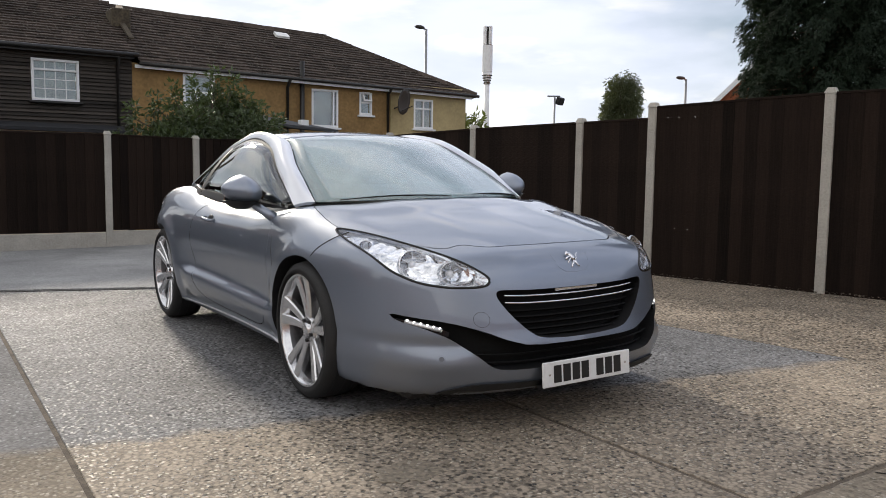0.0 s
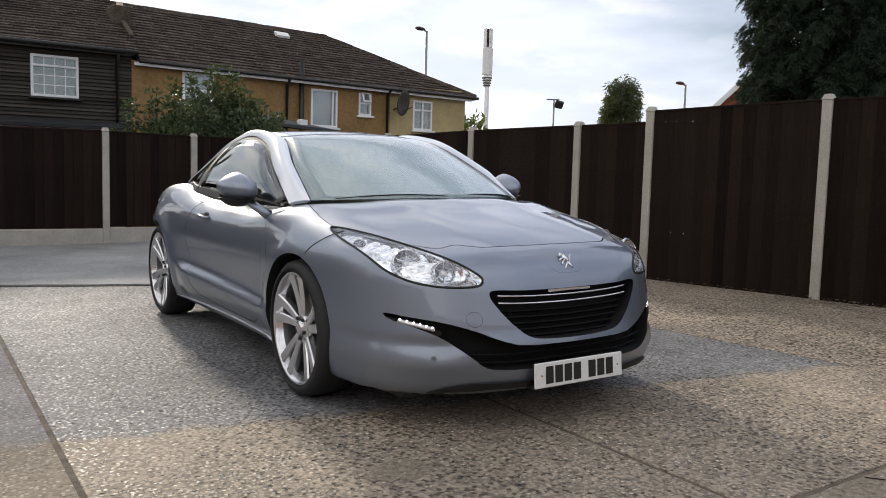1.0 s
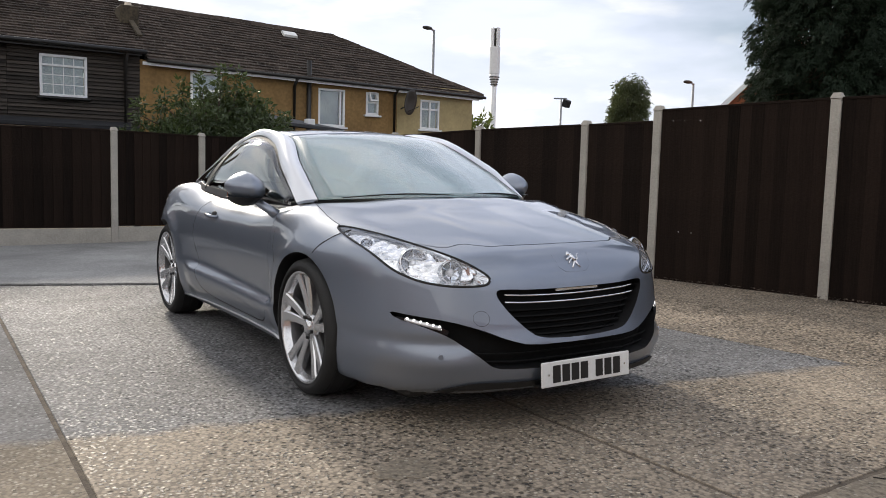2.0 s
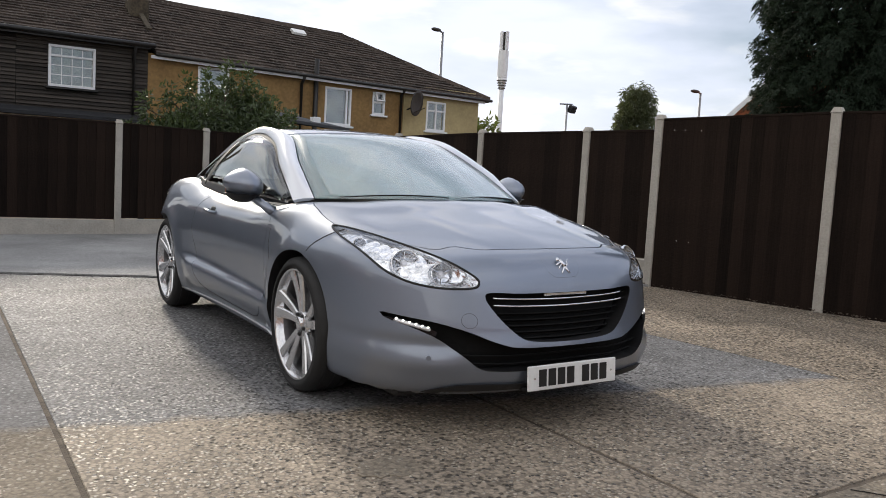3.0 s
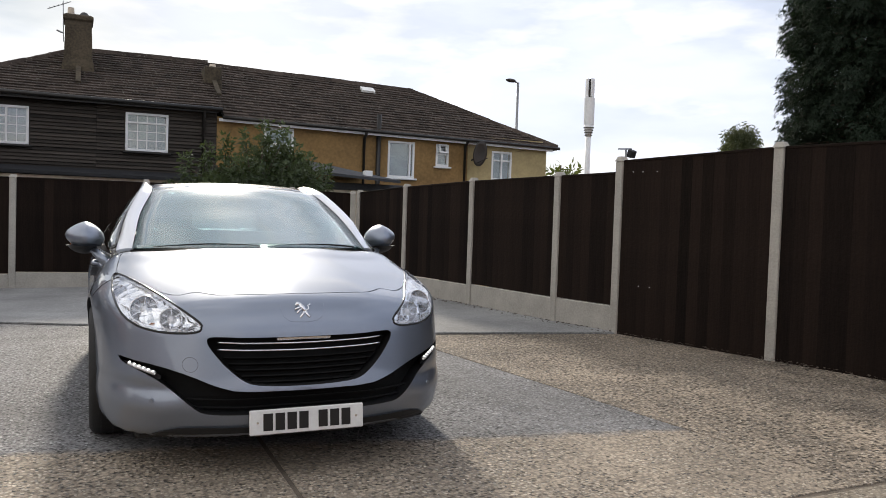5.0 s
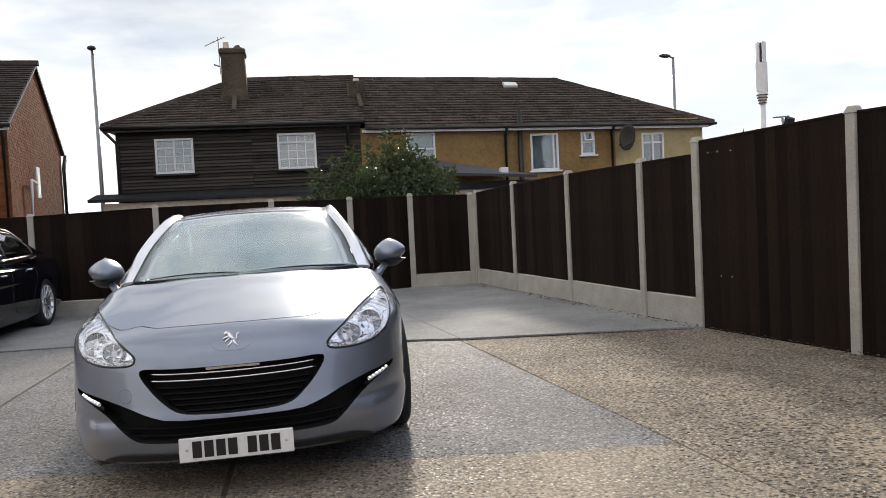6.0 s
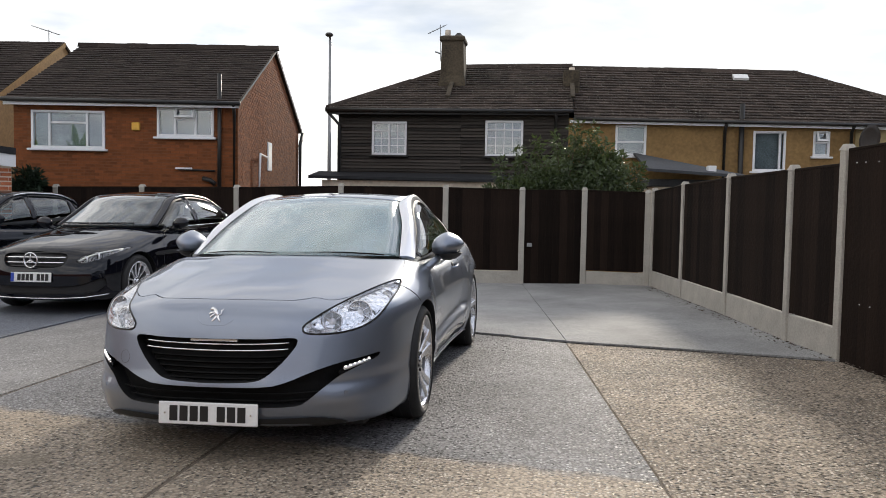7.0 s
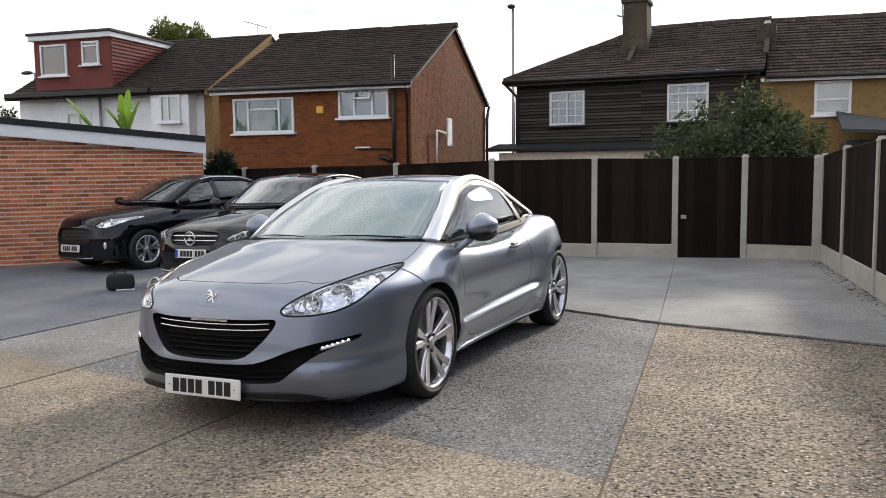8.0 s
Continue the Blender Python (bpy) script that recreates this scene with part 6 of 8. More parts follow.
pipe(terrace, [(4.41, -EO, EZ_Y - 0.1), (4.41, -0.08, EZ_Y - 0.3), (4.41, -0.08, 0.0)])
pipe(terrace, [(4.79, -0.10, EZ_Y + 0.35), (4.79, -0.10, 0.0)], 0.06, name="soil_pipe")
pipe(terrace, [(7.27, -EO, EZ_Y - 0.15), (7.27, -0.09, EZ_Y - 0.3), (7.27, -0.09, 0.0)])
pipe(terrace, [(DX0 - 0.26, -EO, EZ_D - 0.06), (DX0 + 0.02, -0.09, EZ_D - 0.4), (DX0 + 0.02, -0.09, 1.2)])
pipe(terrace, [(0.42, -EO, EZ_D - 0.06), (0.42, -0.09, EZ_D - 0.3), (0.42, -0.09, 1.2)])
# chimneys
ch = bmesh.new()
rings = []
for z, x0, x1, y0, y1 in ((3.9, -2.66, -1.92, 1.15, 2.0), (4.45, -2.64, -1.93, 1.17, 1.98), (4.62, -2.59, -1.97, 1.2, 1.95), (5.2, -2.575, -1.99, 1.21, 1.94), (5.50, -2.57, -2.0, 1.21, 1.94), (5.53, -2.62, -1.96, 1.17, 1.98), (5.62, -2.62, -1.96, 1.17, 1.98), (5.66, -2.55, -2.02, 1.23, 1.92)):
    rings.append([ch.verts.new((x, y, z)) for x, y in ((x0, y0), (x1, y0), (x1, y1), (x0, y1))])
for lo, hi in zip(rings, rings[1:]):
    for i in range(4):
        ch.faces.new((lo[i], lo[(i + 1) % 4], hi[(i + 1) % 4], hi[i]))
ch.faces.new(rings[-1])
bmesh.ops.bevel(ch, geom=ch.edges[:], offset=0.012, segments=1, affect="EDGES")
st = part("chimney", ch, "stack", terrace, "weathered rendered chimney stack")
bm = bmesh.new()
tube(bm, [(-2.45, 1.55, 5.6), (-2.45, 1.55, 5.86)], [0.085, 0.07], 12)
part("chimney_pot", bm, "mortar", st)
bm = bmesh.new()
tube(bm, [(-2.16, 1.55, 5.6), (-2.16, 1.55, 5.70), (-2.16, 1.55, 5.78)], [0.15, 0.13, 0.05], 12)
part("chimney_pot", bm, "black_pipe", st)
bm = bmesh.new()
tube(bm, [(-2.6, 1.3, 5.0), (-2.62, 1.3, 5.95)], 0.012, 6)
tube(bm, [(-2.95, 1.3, 5.72), (-2.45, 1.3, 5.95)], 0.010, 6)
for k in range(5):
    tube(bm, [(-2.9 + 0.09 * k, 1.2, 5.75 + 0.04 * k), (-2.9 + 0.09 * k, 1.4, 5.75 + 0.04 * k)], 0.006, 5)
tube(bm, [(-2.75, 1.3, 5.25), (-2.6, 1.3, 5.2)], 0.02, 6)
part("aerial", bm, "galv", st)
bm = bmesh.new()
box(bm, 0.60, 1.1, 3.9, 1.02, 1.7, 4.75, 0.03)
part("chimney", bm, "stack", terrace, "short rendered stack between the roofs")
bm = bmesh.new()
tube(bm, [(0.82, 1.35, 4.72), (0.82, 1.35, 4.84)], [0.10, 0.07], 10)
part("chimney_pot", bm, "mortar", terrace)
for x in (-2.28, 0.83):
    bm = bmesh.new()
    prism(bm, [(x - 0.055, 0.3, 3.94), (x + 0.055, 0.3, 3.94), (x + 0.055, 1.2, 4.42), (x - 0.055, 1.2, 4.42)], (0, -0.02, 0.04))
    part("lead_flashing", bm, "stack", terrace)
# roof light, dish
bm = bmesh.new()
prism(bm, [(5.02, 2.02, 4.60), (5.40, 2.02, 4.59), (5.40, 2.24, 4.72), (5.02, 2.24, 4.73)], (0, -0.04, 0.07))
part("roof_light", bm, "plate", terrace, "small pale roof light")
bm = bmesh.new()
revolve(bm, [(0.0, 0.001), (0.01, 0.1), (0.03, 0.19), (0.06, 0.26), (0.072, 0.262), (0.045, 0.19), (0.02, 0.1), (0.012, 0.001)], 28, "z")
d = part("satellite_dish", bm, "dish", terrace, smooth=True)
d.matrix_basis = pose(7.50, -0.38, 2.92, 100, 0, 32) @ Matrix.Diagonal((1.3, 1.3, 1.3, 1))
bm = bmesh.new()
tube(bm, [(7.50, -0.03, 2.75), (7.50, -0.33, 2.80), (7.50, -0.38, 2.92)], 0.02, 8)
tube(bm, [(7.50, -0.38, 2.66), (7.62, -0.75, 2.78)], 0.01, 6)
part("dish_arm", bm, "dish", terrace)
# low lean-to along the dark half and grey-roofed extension by the bush
bm = bmesh.new()
prism(bm, [(-5.5, -0.95, 1.83), (0.5, -0.95, 1.79), (0.5, 0.0, 1.93), (-5.5, 0.0, 1.97)], (0, 0, 0.07))
part("lean_to_roof", bm, "felt", terrace)
part("lean_to_wall", boxed(-5.2, -0.8, G0, 0.4, -0.7, 1.80), "mortar", terrace)
bm = bmesh.new()
prism(bm, [(2.3, -3.0, 2.02), (4.3, -3.0, 1.9), (4.3, -0.05, 2.1), (2.3, -0.05, 2.52)], (0, 0, 0.06))
part("extension_roof", bm, "lead", terrace, "grey felt lean-to roof")
part("extension_roof", boxed(2.4, -2.4, 1.72, 6.3, -0.03, 1.88, 0.02), "lead", terrace, "grey felt flat roof")
part("extension_wall", boxed(2.5, -2.3, G0, 6.2, -0.05, 1.72), "mortar", terrace)
part("roof_vent", boxed(3.55, -2.75, 1.98, 3.72, -2.55, 2.16, 0.01), "white_frame", terrace)

# ---- red-brown brick house ----
bh = thing("brick_house", house_frame(-5.15, 12.8, 8.0), "red-brown brick house with a dark tiled gable roof and white windows", "house")
BL, BD, BE, BR = 4.74, 6.9, 3.30, 5.06
win_b = [(-4.36, -2.80, 2.30, 3.10), (-1.70, -0.50, 2.58, 3.20)]
wall_block(bh, "wall", -BL, 0.0, 0.0, 0.25, G0, BE, "mortar_brown", win_b)
gw = bmesh.new()
prism(gw, [(0, 0.02, G0), (0, BD, G0), (0, BD, BE + 0.07), (0, BD / 2, BR - 0.06), (0, 0.02, BE + 0.07)], (-0.25, 0, 0))
part("gable_wall", gw, "mortar_brown", bh)
gw = bmesh.new()
prism(gw, [(-BL, 0.02, G0), (-BL, BD, G0), (-BL, BD, BE + 0.07), (-BL, BD / 2, BR - 0.06), (-BL, 0.02, BE + 0.07)], (0.25, 0, 0))
part("gable_wall", gw, "mortar_brown", bh)
part("back_wall", boxed(-BL + 0.25, BD - 0.25, G0, -0.25, BD, BE), "mortar_brown", bh)
brick_face(bh, (-BL, 0, 0), (1, 0, 0), BL, 1.30, BE - 0.02, "brick", [(h[0] + BL, h[1] + BL, h[2], h[3]) for h in win_b], 11, course=0.062, lay_len=0.19)
brick_face(bh, (0, 0, 0), (0, 1, 0), BD, 1.30, BR, "brick", [(2.75, 3.25, 1.98, 2.72)], 12, skip=lambda a, b, z0, z1: z1 > BE + 0.06 + (BR - 0.13 - BE) * (1 - abs((b if b > BD / 2 else a) - BD / 2) / (BD / 2)) if z1 > BE else False, course=0.062, lay_len=0.19)
lb = {"mullions": (0.25, 0.76), "transoms": {1: (0.68,)}}
window(bh, *win_b[0], -0.01, lb, "wide white casement window")
window(bh, *win_b[1], -0.01, {"mullions": (0.32, 0.68), "transoms": {1: (0.62,)}, "open": (1, 0.62, 1.0, 18)}, "white casement window with its top light open")
sw = new("window")
sw.parent = bh
part("frame", boxed(-0.02, 2.78, 2.0, 0.03, 3.22, 2.70, 0.01), "white_frame", sw)
part("pane", boxed(0.028, 2.84, 2.06, 0.036, 3.16, 2.64), "pane", sw)
tiled_slope(bh, "roof_slope", (-BL - 0.1, -0.22, BE + 0.02), (0.08, -0.22, BE + 0.02), (-BL - 0.1, BD / 2, BR), (0.08, BD / 2, BR), "roof_tile_dark", 0.16, 0.24, 7, 0.012)
tiled_slope(bh, "roof_slope", (0.08, BD + 0.22, BE + 0.02), (-BL - 0.1, BD + 0.22, BE + 0.02), (0.08, BD / 2, BR), (-BL - 0.1, BD / 2, BR), "roof_tile_dark", 0.3, 0.5, 8)
ridge_line(bh, [(-BL - 0.1, BD / 2, BR + 0.03), (0.08, BD / 2, BR + 0.03)], "roof_tile_dark", 9)
part("fascia", boxed(-BL - 0.1, -0.24, BE - 0.12, 0.08, -0.21, BE - 0.01, 0.005), "white_frame", bh, "white fascia board")
pipe(bh, [(-BL - 0.12, -0.29, BE - 0.01), (0.12, -0.29, BE - 0.03)], 0.045, name="gutter")
pipe(bh, [(-0.36, -0.1, BE + 0.6), (-0.36, -0.1, 1.0)], 0.042, name="soil_pipe")
pipe(bh, [(-0.03, -0.26, BE - 0.03), (-0.06, -0.06, BE - 0.25), (-0.06, -0.06, 0.8)], 0.035)
pipe(bh, [(0.10, BD + 0.16, BE - 0.05), (0.06, BD - 0.02, BE - 0.4), (0.06, BD - 0.02, 1.0)], 0.05)
pipe(bh, [(-1.25, -0.05, 1.90), (-0.47, -0.05, 1.88)], 0.02, "black_pipe", "waste_pipe")
pipe(bh, [(-1.3, -0.05, 1.92), (-0.95, -0.05, 1.92)], 0.022, "white_frame", "waste_pipe")
pipe(bh, [(-0.72, -0.05, 1.72), (-0.55, -0.08, 1.68), (-0.45, -0.1, 1.6)], 0.05, name="hopper_pipe")
pipe(bh, [(0.08, 2.45, 2.30), (0.12, 1.55, 2.34), (0.08, 1.55, 1.2)], 0.03, "white_frame", "waste_pipe")
part("alarm_box", boxed(-2.22, -0.08, 2.70, -2.05, -0.012, 2.87, 0.015), "alarm", bh, "yellow alarm box")

# ---- ochre-gabled house and white house with a red dormer beyond ----
wh = thing("white_house", house_frame(-10.0, 14.0, 8.0), "white rendered house with ochre gable and red tile-hung dormer", "house")
part("wall", boxed(-7.6, 0.0, G0, -1.62, 0.2, 3.52), "render_white", wh)
part("bay_wall", boxed(-3.05, -0.35, G0, -1.92, 0.05, 3.5), "render_white", wh)
g2 = bmesh.new()
prism(g2, [(-1.62, -0.1, G0), (-1.62, 6.4, G0), (-1.62, 6.4, 3.5), (-1.62, 3.1, 5.36), (-1.62, -0.1, 3.5)], (0.25, 0, 0))
part("gable_wall", g2, "render_ochre", wh, "ochre rendered gable wall")
tiled_slope(wh, "roof_slope", (-7.7, -0.45, 3.50), (-1.32, -0.45, 3.50), (-7.7, 3.1, 5.43), (-1.32, 3.1, 5.43), "roof_tile_dark", 0.16, 0.24, 13, 0.012)
bm = bmesh.new()
prism(bm, [(-7.7, 6.7, 3.5), (-1.32, 6.7, 3.5), (-1.32, 3.12, 5.41), (-7.7, 3.12, 5.41)], (0, 0, -0.06))
part("back_slope", bm, "roof_tile", wh)
bm = bmesh.new()
prism(bm, [(-1.34, -0.5, 3.36), (-1.34, -0.5, 3.47), (-1.34, 3.1, 5.41), (-1.34, 3.1, 5.29)], (0.04, 0, 0))
part("bargeboard", bm, "render_ochre", wh)
dm = new("dormer")
dm.parent = wh
part("dormer_front", boxed(-6.95, -0.05, 3.66, -4.42, 0.15, 5.08), "red_tile", dm)
part("dormer_side", boxed(-4.46, -0.05, 3.66, -4.43, 2.9, 5.08), "black_pipe", dm)
for k in range(14):
    zz = 3.68 + k * 0.1
    part("cladding_strip", raw_boxes([[Vector(c) for c in ((-4.43, -0.06, zz), (-4.39, -0.06, zz), (-4.39, 2.9, zz), (-4.43, 2.9, zz), (-4.43, -0.06, zz + 0.098), (-4.415, -0.06, zz + 0.098), (-4.415, 2.9, zz + 0.098), (-4.43, 2.9, zz + 0.098))]]), "red_tile", dm)
part("dormer_fascia", boxed(-7.05, -0.16, 5.06, -4.36, 3.0, 5.2, 0.01), "white_frame", dm)
part("dormer_roof", boxed(-7.1, -0.2, 5.2, -4.32, 3.05, 5.27, 0.01), "lead", dm)
window(wh, -6.72, -5.85, 4.1, 4.95, -0.08, {"transoms": {}}, "white framed dormer window")
window(wh, -5.35, -4.80, 4.35, 4.98, -0.08, {"transoms": {0: (0.8,)}}, "white framed dormer window")
window(wh, -2.75, -2.15, 2.72, 3.42, -0.38, {"mullions": (0.4,)}, "white window in the white wall")
window(wh, -6.0, -5.2, 2.2, 3.1, -0.02, {"mullions": (0.5,)}, "white window in the white wall")
part("parapet", boxed(-7.6, -0.55, 3.5, -3.0, -0.4, 3.62, 0.01), "black_pipe", wh)
pipe(wh, [(-4.85, -0.08, 3.5), (-4.85, -0.08, 1.0)], 0.04, "galv")
bm = bmesh.new()
tube(bm, [(-1.75, 3.1, 5.4), (-1.75, 3.1, 5.75)], 0.012, 6)
tube(bm, [(-2.2, 3.1, 5.85), (-1.45, 3.1, 5.62)], 0.012, 6)
for k in range(6):
    tube(bm, [(-2.15 + 0.11 * k, 2.9, 5.83 - 0.034 * k), (-2.15 + 0.11 * k, 3.3, 5.83 - 0.034 * k)], 0.005, 5)
part("aerial", bm, "galv", wh)

# ---- brick garage ----
ga, gb = Vector((-7.31, 8.57, 0)), Vector((-11.2, 4.6, 0))
gu = (ga - gb).normalized()
gdeg = math.degrees(math.atan2(gu.y, gu.x))
GL = (ga - gb).length
garage = thing("garage", pose(gb.x, gb.y, 0, 0, 0, gdeg), "orange-red brick garage with a white fascia and felt roof", "garage")
top = lambda s: 2.41 - (2.41 - 1.87) * s / GL          # the flat roof falls towards the fence
gw = bmesh.new()
prism(gw, [(0, 0, -0.3), (GL, 0, -0.3), (GL, 0, 1.82), (0, 0, 2.33)], (0, 0.22, 0))
part("wall", gw, "mortar", garage)
gw = bmesh.new()
prism(gw, [(GL, 0.22, -0.3), (GL, 3.0, -0.3), (GL, 3.0, 1.8), (GL, 0.22, 1.8)], (-0.2, 0, 0))
part("end_wall", gw, "mortar", garage)
for nm, y0, y1, lift, h, mat in (("fascia", -0.16, -0.13, -0.05, 0.20, "white_frame"), ("roof_edge", -0.185, 3.0, 0.15, 0.11, "felt")):
    gw = bmesh.new()
    prism(gw, [(-0.2, y0, top(0) + lift - 0.06), (GL + 0.04, y0, top(GL) + lift - 0.06), (GL + 0.04, y0, top(GL) + lift + h - 0.06), (-0.2, y0, top(0) + lift + h - 0.06)], (0, y1 - y0, 0))
    part(nm, gw, mat, garage, "white fascia board" if nm == "fascia" else "dark felt roof edge")
brick_face(garage, (0, 0, 0), (1, 0, 0), GL, -0.2, 2.3, "brick_orange", (), 21, single=300, skip=lambda a, b, z0, z1: z1 > 2.31 - 0.51 * b / GL or b < 1.2 and z1 < 0, bed=0.0112, perp=0.003)


# ---- parked cars ----
def parked_car(m, P):
    """A parked saloon or hatchback, built from its curves."""
    car = thing(P["name"], m, P["label"], "car")
    af, ar, wr, L = P["axle_f"], P["axle_r"], P["wheel_r"], P["length"]
    h0, drop, p, q, W, wz, zb = (curve(*P[k]) for k in ("hood", "drop", "plan", "lean", "width", "side", "bottom"))

    def outside(x, y, z):
        ax = np.abs(x)
        arch = 0.0
        for yw in (af, ar):
            arch = arch + 0.012 * np.exp(-((np.hypot(y - yw, z - wr) - wr - 0.05) / 0.05) ** 2)
        crease = 0.014 * np.exp(-((z - P["crease"]) / 0.03) ** 2)
        f = smax(z - (h0(y - 0.8 * p(ax)) - drop(ax)), p(ax) + q(z) - y, 0.07)
        f = smax(f, ax - (W(y) + wz(z) + arch + crease), 0.08)
        f = smax(f, y - (L - 0.30 * (ax / 0.9) ** 3), 0.08)
        return smax(f, zb(y) - z, 0.04)

    hull = hull_mesh(outside, 1.0, L - 0.7, 0.52, 120, 32, 0.06)
    tree = BVHTree.FromBMesh(hull)
    ahead = AXES["front"][0]

    def both(o):
        return rounded(o + [(-a, b) for a, b in o[::-1]], 1)
    grille, lower = both(P["grille"]), both(P["lower"])
    lamp = rounded(P["lamp"], 2)
    cuts = [shell(lay(tree, grille, "front", 0.05), ahead, 0.3, 0.09), shell(lay(tree, lower, "front", 0.05), ahead, 0.3, 0.09)]
    for s in (1, -1):
        cuts.append(shell(lay(tree, [(s * a, b) for a, b in grown(lamp, 0.004)], "front", 0.05), ahead, 0.3, 0.09))
        for yw in (af, ar):
            cuts.append(cylinder_x(s * 0.58, s * 1.2, yw, wr + 0.004, wr + 0.035, 48))
    I, O, B = curve(*P["inner"]), curve(*P["outer"]), curve(*P["waist"])
    tub = bmesh.new()
    prism(tub, [(x, y, 0.55) for x, y in ((-0.6, 1.75), (0.6, 1.75), (0.62, P["tub"]), (-0.62, P["tub"]))], (0, 0, 1.0))
    cuts.append(tub)
    done = sculpt(mesh_of("body", hull, ["black_paint", "dark"]), cuts)
    done.name = "body"
    soft_normals(done, 40)
    body = new("body", done)
    body.parent = car
    part("grille_backing", shell(lay(tree, grown(grille, -0.003), "front", 0.05), ahead, -0.05, 0.08), "dark", car)
    part("lower_intake", shell(lay(tree, grown(lower, -0.003), "front", 0.05), ahead, -0.05, 0.08), "dark", car)
    for z, half, mat in P["bars"]:
        b = bmesh.new()
        tube(b, [(x, float(p(abs(x)) + q(z)) + 0.012, z) for x in np.linspace(-half, half, 17)], 0.009, 8)
        part("grille_bar", b, mat, car, smooth=True)
    for k in range(5):
        z = P["grille"][-1][1] + (P["grille"][0][1] - P["grille"][-1][1]) * (k + 0.5) / 5
        half = min(a for a, _ in P["grille"][1:-1]) - 0.03
        b = bmesh.new()
        tube(b, [(x, float(p(abs(x)) + q(z)) + 0.03, z) for x in np.linspace(-half, half, 13)], 0.006, 6)
        part("grille_slat", b, "gloss_black", car)
    if P.get("ring"):
        y, z, r = P["ring"]
        e = bmesh.new()
        tube(e, [(r * math.cos(a), 0, r * math.sin(a)) for a in [2 * math.pi * k / 28 for k in range(29)]], 0.008, 8, False)
        for k in range(3):
            a = math.pi / 2 + 2 * math.pi * k / 3
            tube(e, [(0, 0, 0), (r * math.cos(a), 0, r * math.sin(a))], [0.012, 0.004], 6)
        part("emblem", e, "chrome", car, "plain chrome ring emblem", smooth=True).matrix_basis = pose(0, y, z)
    for pts, r in P.get("trim", ()):
        full = [(-a, b) for a, b in pts[::-1]] + pts[1:]
        part("chrome_trim", laid_tube(tree, full, "front", r, r), "chrome", car, smooth=True)
    for s in (1, -1):
        side = "right" if s > 0 else "left"
        hl = new("headlight")
        hl.parent = car
        ln = part("lens", shell(lay(tree, [(s * a, b) for a, b in lamp], "front", 0.04), ahead, 0.0, 0.004), "clear", hl, smooth=True)
        ln.data.set_sharp_from_angle(angle=radians(40))
        ln.visible_shadow = False
        part("housing", shell(lay(tree, [(s * a, b) for a, b in lamp], "front", 0.04), ahead, -0.024, 0.07), P["lamp_back"], hl)
        for cx, cz, r in P["bulbs"]:
            hit = tree.ray_cast(Vector((s * cx, -1, cz)), ahead)[0]
            b = bmesh.new()
            revolve(b, [(0.03, 0.004), (0.02, r * 0.6), (0.0, r), (-0.006, r * 1.08), (0.02, r * 1.1)], 24, "z")
            part("reflector", b, "lamp_silver", hl, smooth=True).matrix_basis = pose(s * cx, hit.y + 0.016, cz, -90, 0, -20 * s)
        b = laid_tube(tree, [(s * x, z) for x, z in P["drl"]], "front", 0.011, -0.008)
        part("light_strip", b, "plate", hl, smooth=True)
        for cx, cz, r in P.get("fogs", ()):
            hit = tree.ray_cast(Vector((s * cx, -1, cz)), ahead)[0]
            b = bmesh.new()
            bmesh.ops.create_uvsphere(b, u_segments=18, v_segments=10, radius=r, matrix=Matrix.Translation(hit) @ Matrix.Diagonal((0.8, 0.35, 1.15, 1)))
            part("fog_lamp", b, "lamp_silver", car, smooth=True)
        for nm, o in P["doors"]:
            o = rounded(o, 2)
            part("door_seam", laid_tube(tree, o + [o[0]], side, 0.0035, -0.001), "dark", car)
        for y, z in P["handles"]:
            hit = tree.ray_cast(AXES[side][1](y, z), AXES[side][0])[0]
            b = bmesh.new()
            tube(b, [(hit.x - s * 0.01, y - 0.1, z), (hit.x + s * 0.03, y - 0.07, z), (hit.x + s * 0.032, y + 0.07, z), (hit.x - s * 0.01, y + 0.1, z)], 0.012, 8)
            part("door_handle", b, "chrome" if P.get("chrome") else "black_paint", car, smooth=True)
        mr = new("door_mirror")
        mr.parent = car
        y, z, x = P["mirror"]
        b = bmesh.new()
        bmesh.ops.create_uvsphere(b, u_segments=22, v_segments=14, radius=1.0)
        for v in b.verts:
            vx, vy, vz = v.co
            v.co = Vector((s * 0.115 * vx, (0.085 if vy < 0 else 0.04) * vy, 0.078 * vz * (1 - 0.2 * max(0, vx)) + 0.01 * vx))
        if s < 0:
            bmesh.ops.reverse_faces(b, faces=b.faces[:])
        part("shell", b, "black_paint", mr, smooth=True).matrix_basis = pose(s * x, y, z)
        b = bmesh.new()
        tube(b, [(s * (x - 0.16), y, z - 0.09), (s * (x - 0.05), y, z - 0.05)], [0.025, 0.03], 8)
        part("mirror_arm", b, "black_paint", mr, smooth=True)

        def flank(t0, t1, f0, f1, name, mat, push=0.0, n=22):
            g = bmesh.new()
            cs = []
            for k in range(6):
                f = f0 + (f1 - f0) * k / 5

                def edge(t, f=f):
                    a, c = Vector(O(t).tolist()), Vector(B(t).tolist())
                    v = a.lerp(c, f) + Vector((1, 0, 0.2)) * (0.03 * math.sin(math.pi * f) - push)
                    return Vector((s * v.x, v.y, v.z))
                cs.append(edge)
            strip(g, cs, np.linspace(t0, t1, n))
            return part(name, thick(g, 0.004), mat, car, smooth=True)
        for t0, t1 in P["side_windows"]:
            flank(t0, t1, 0.06, 0.93, "side_window", "side_glass").visible_shadow = False
        flank(0.0, 1.0, 0.92, 1.05, "waist_trim", "chrome" if P.get("chrome") else "dark", 0.002, 40)
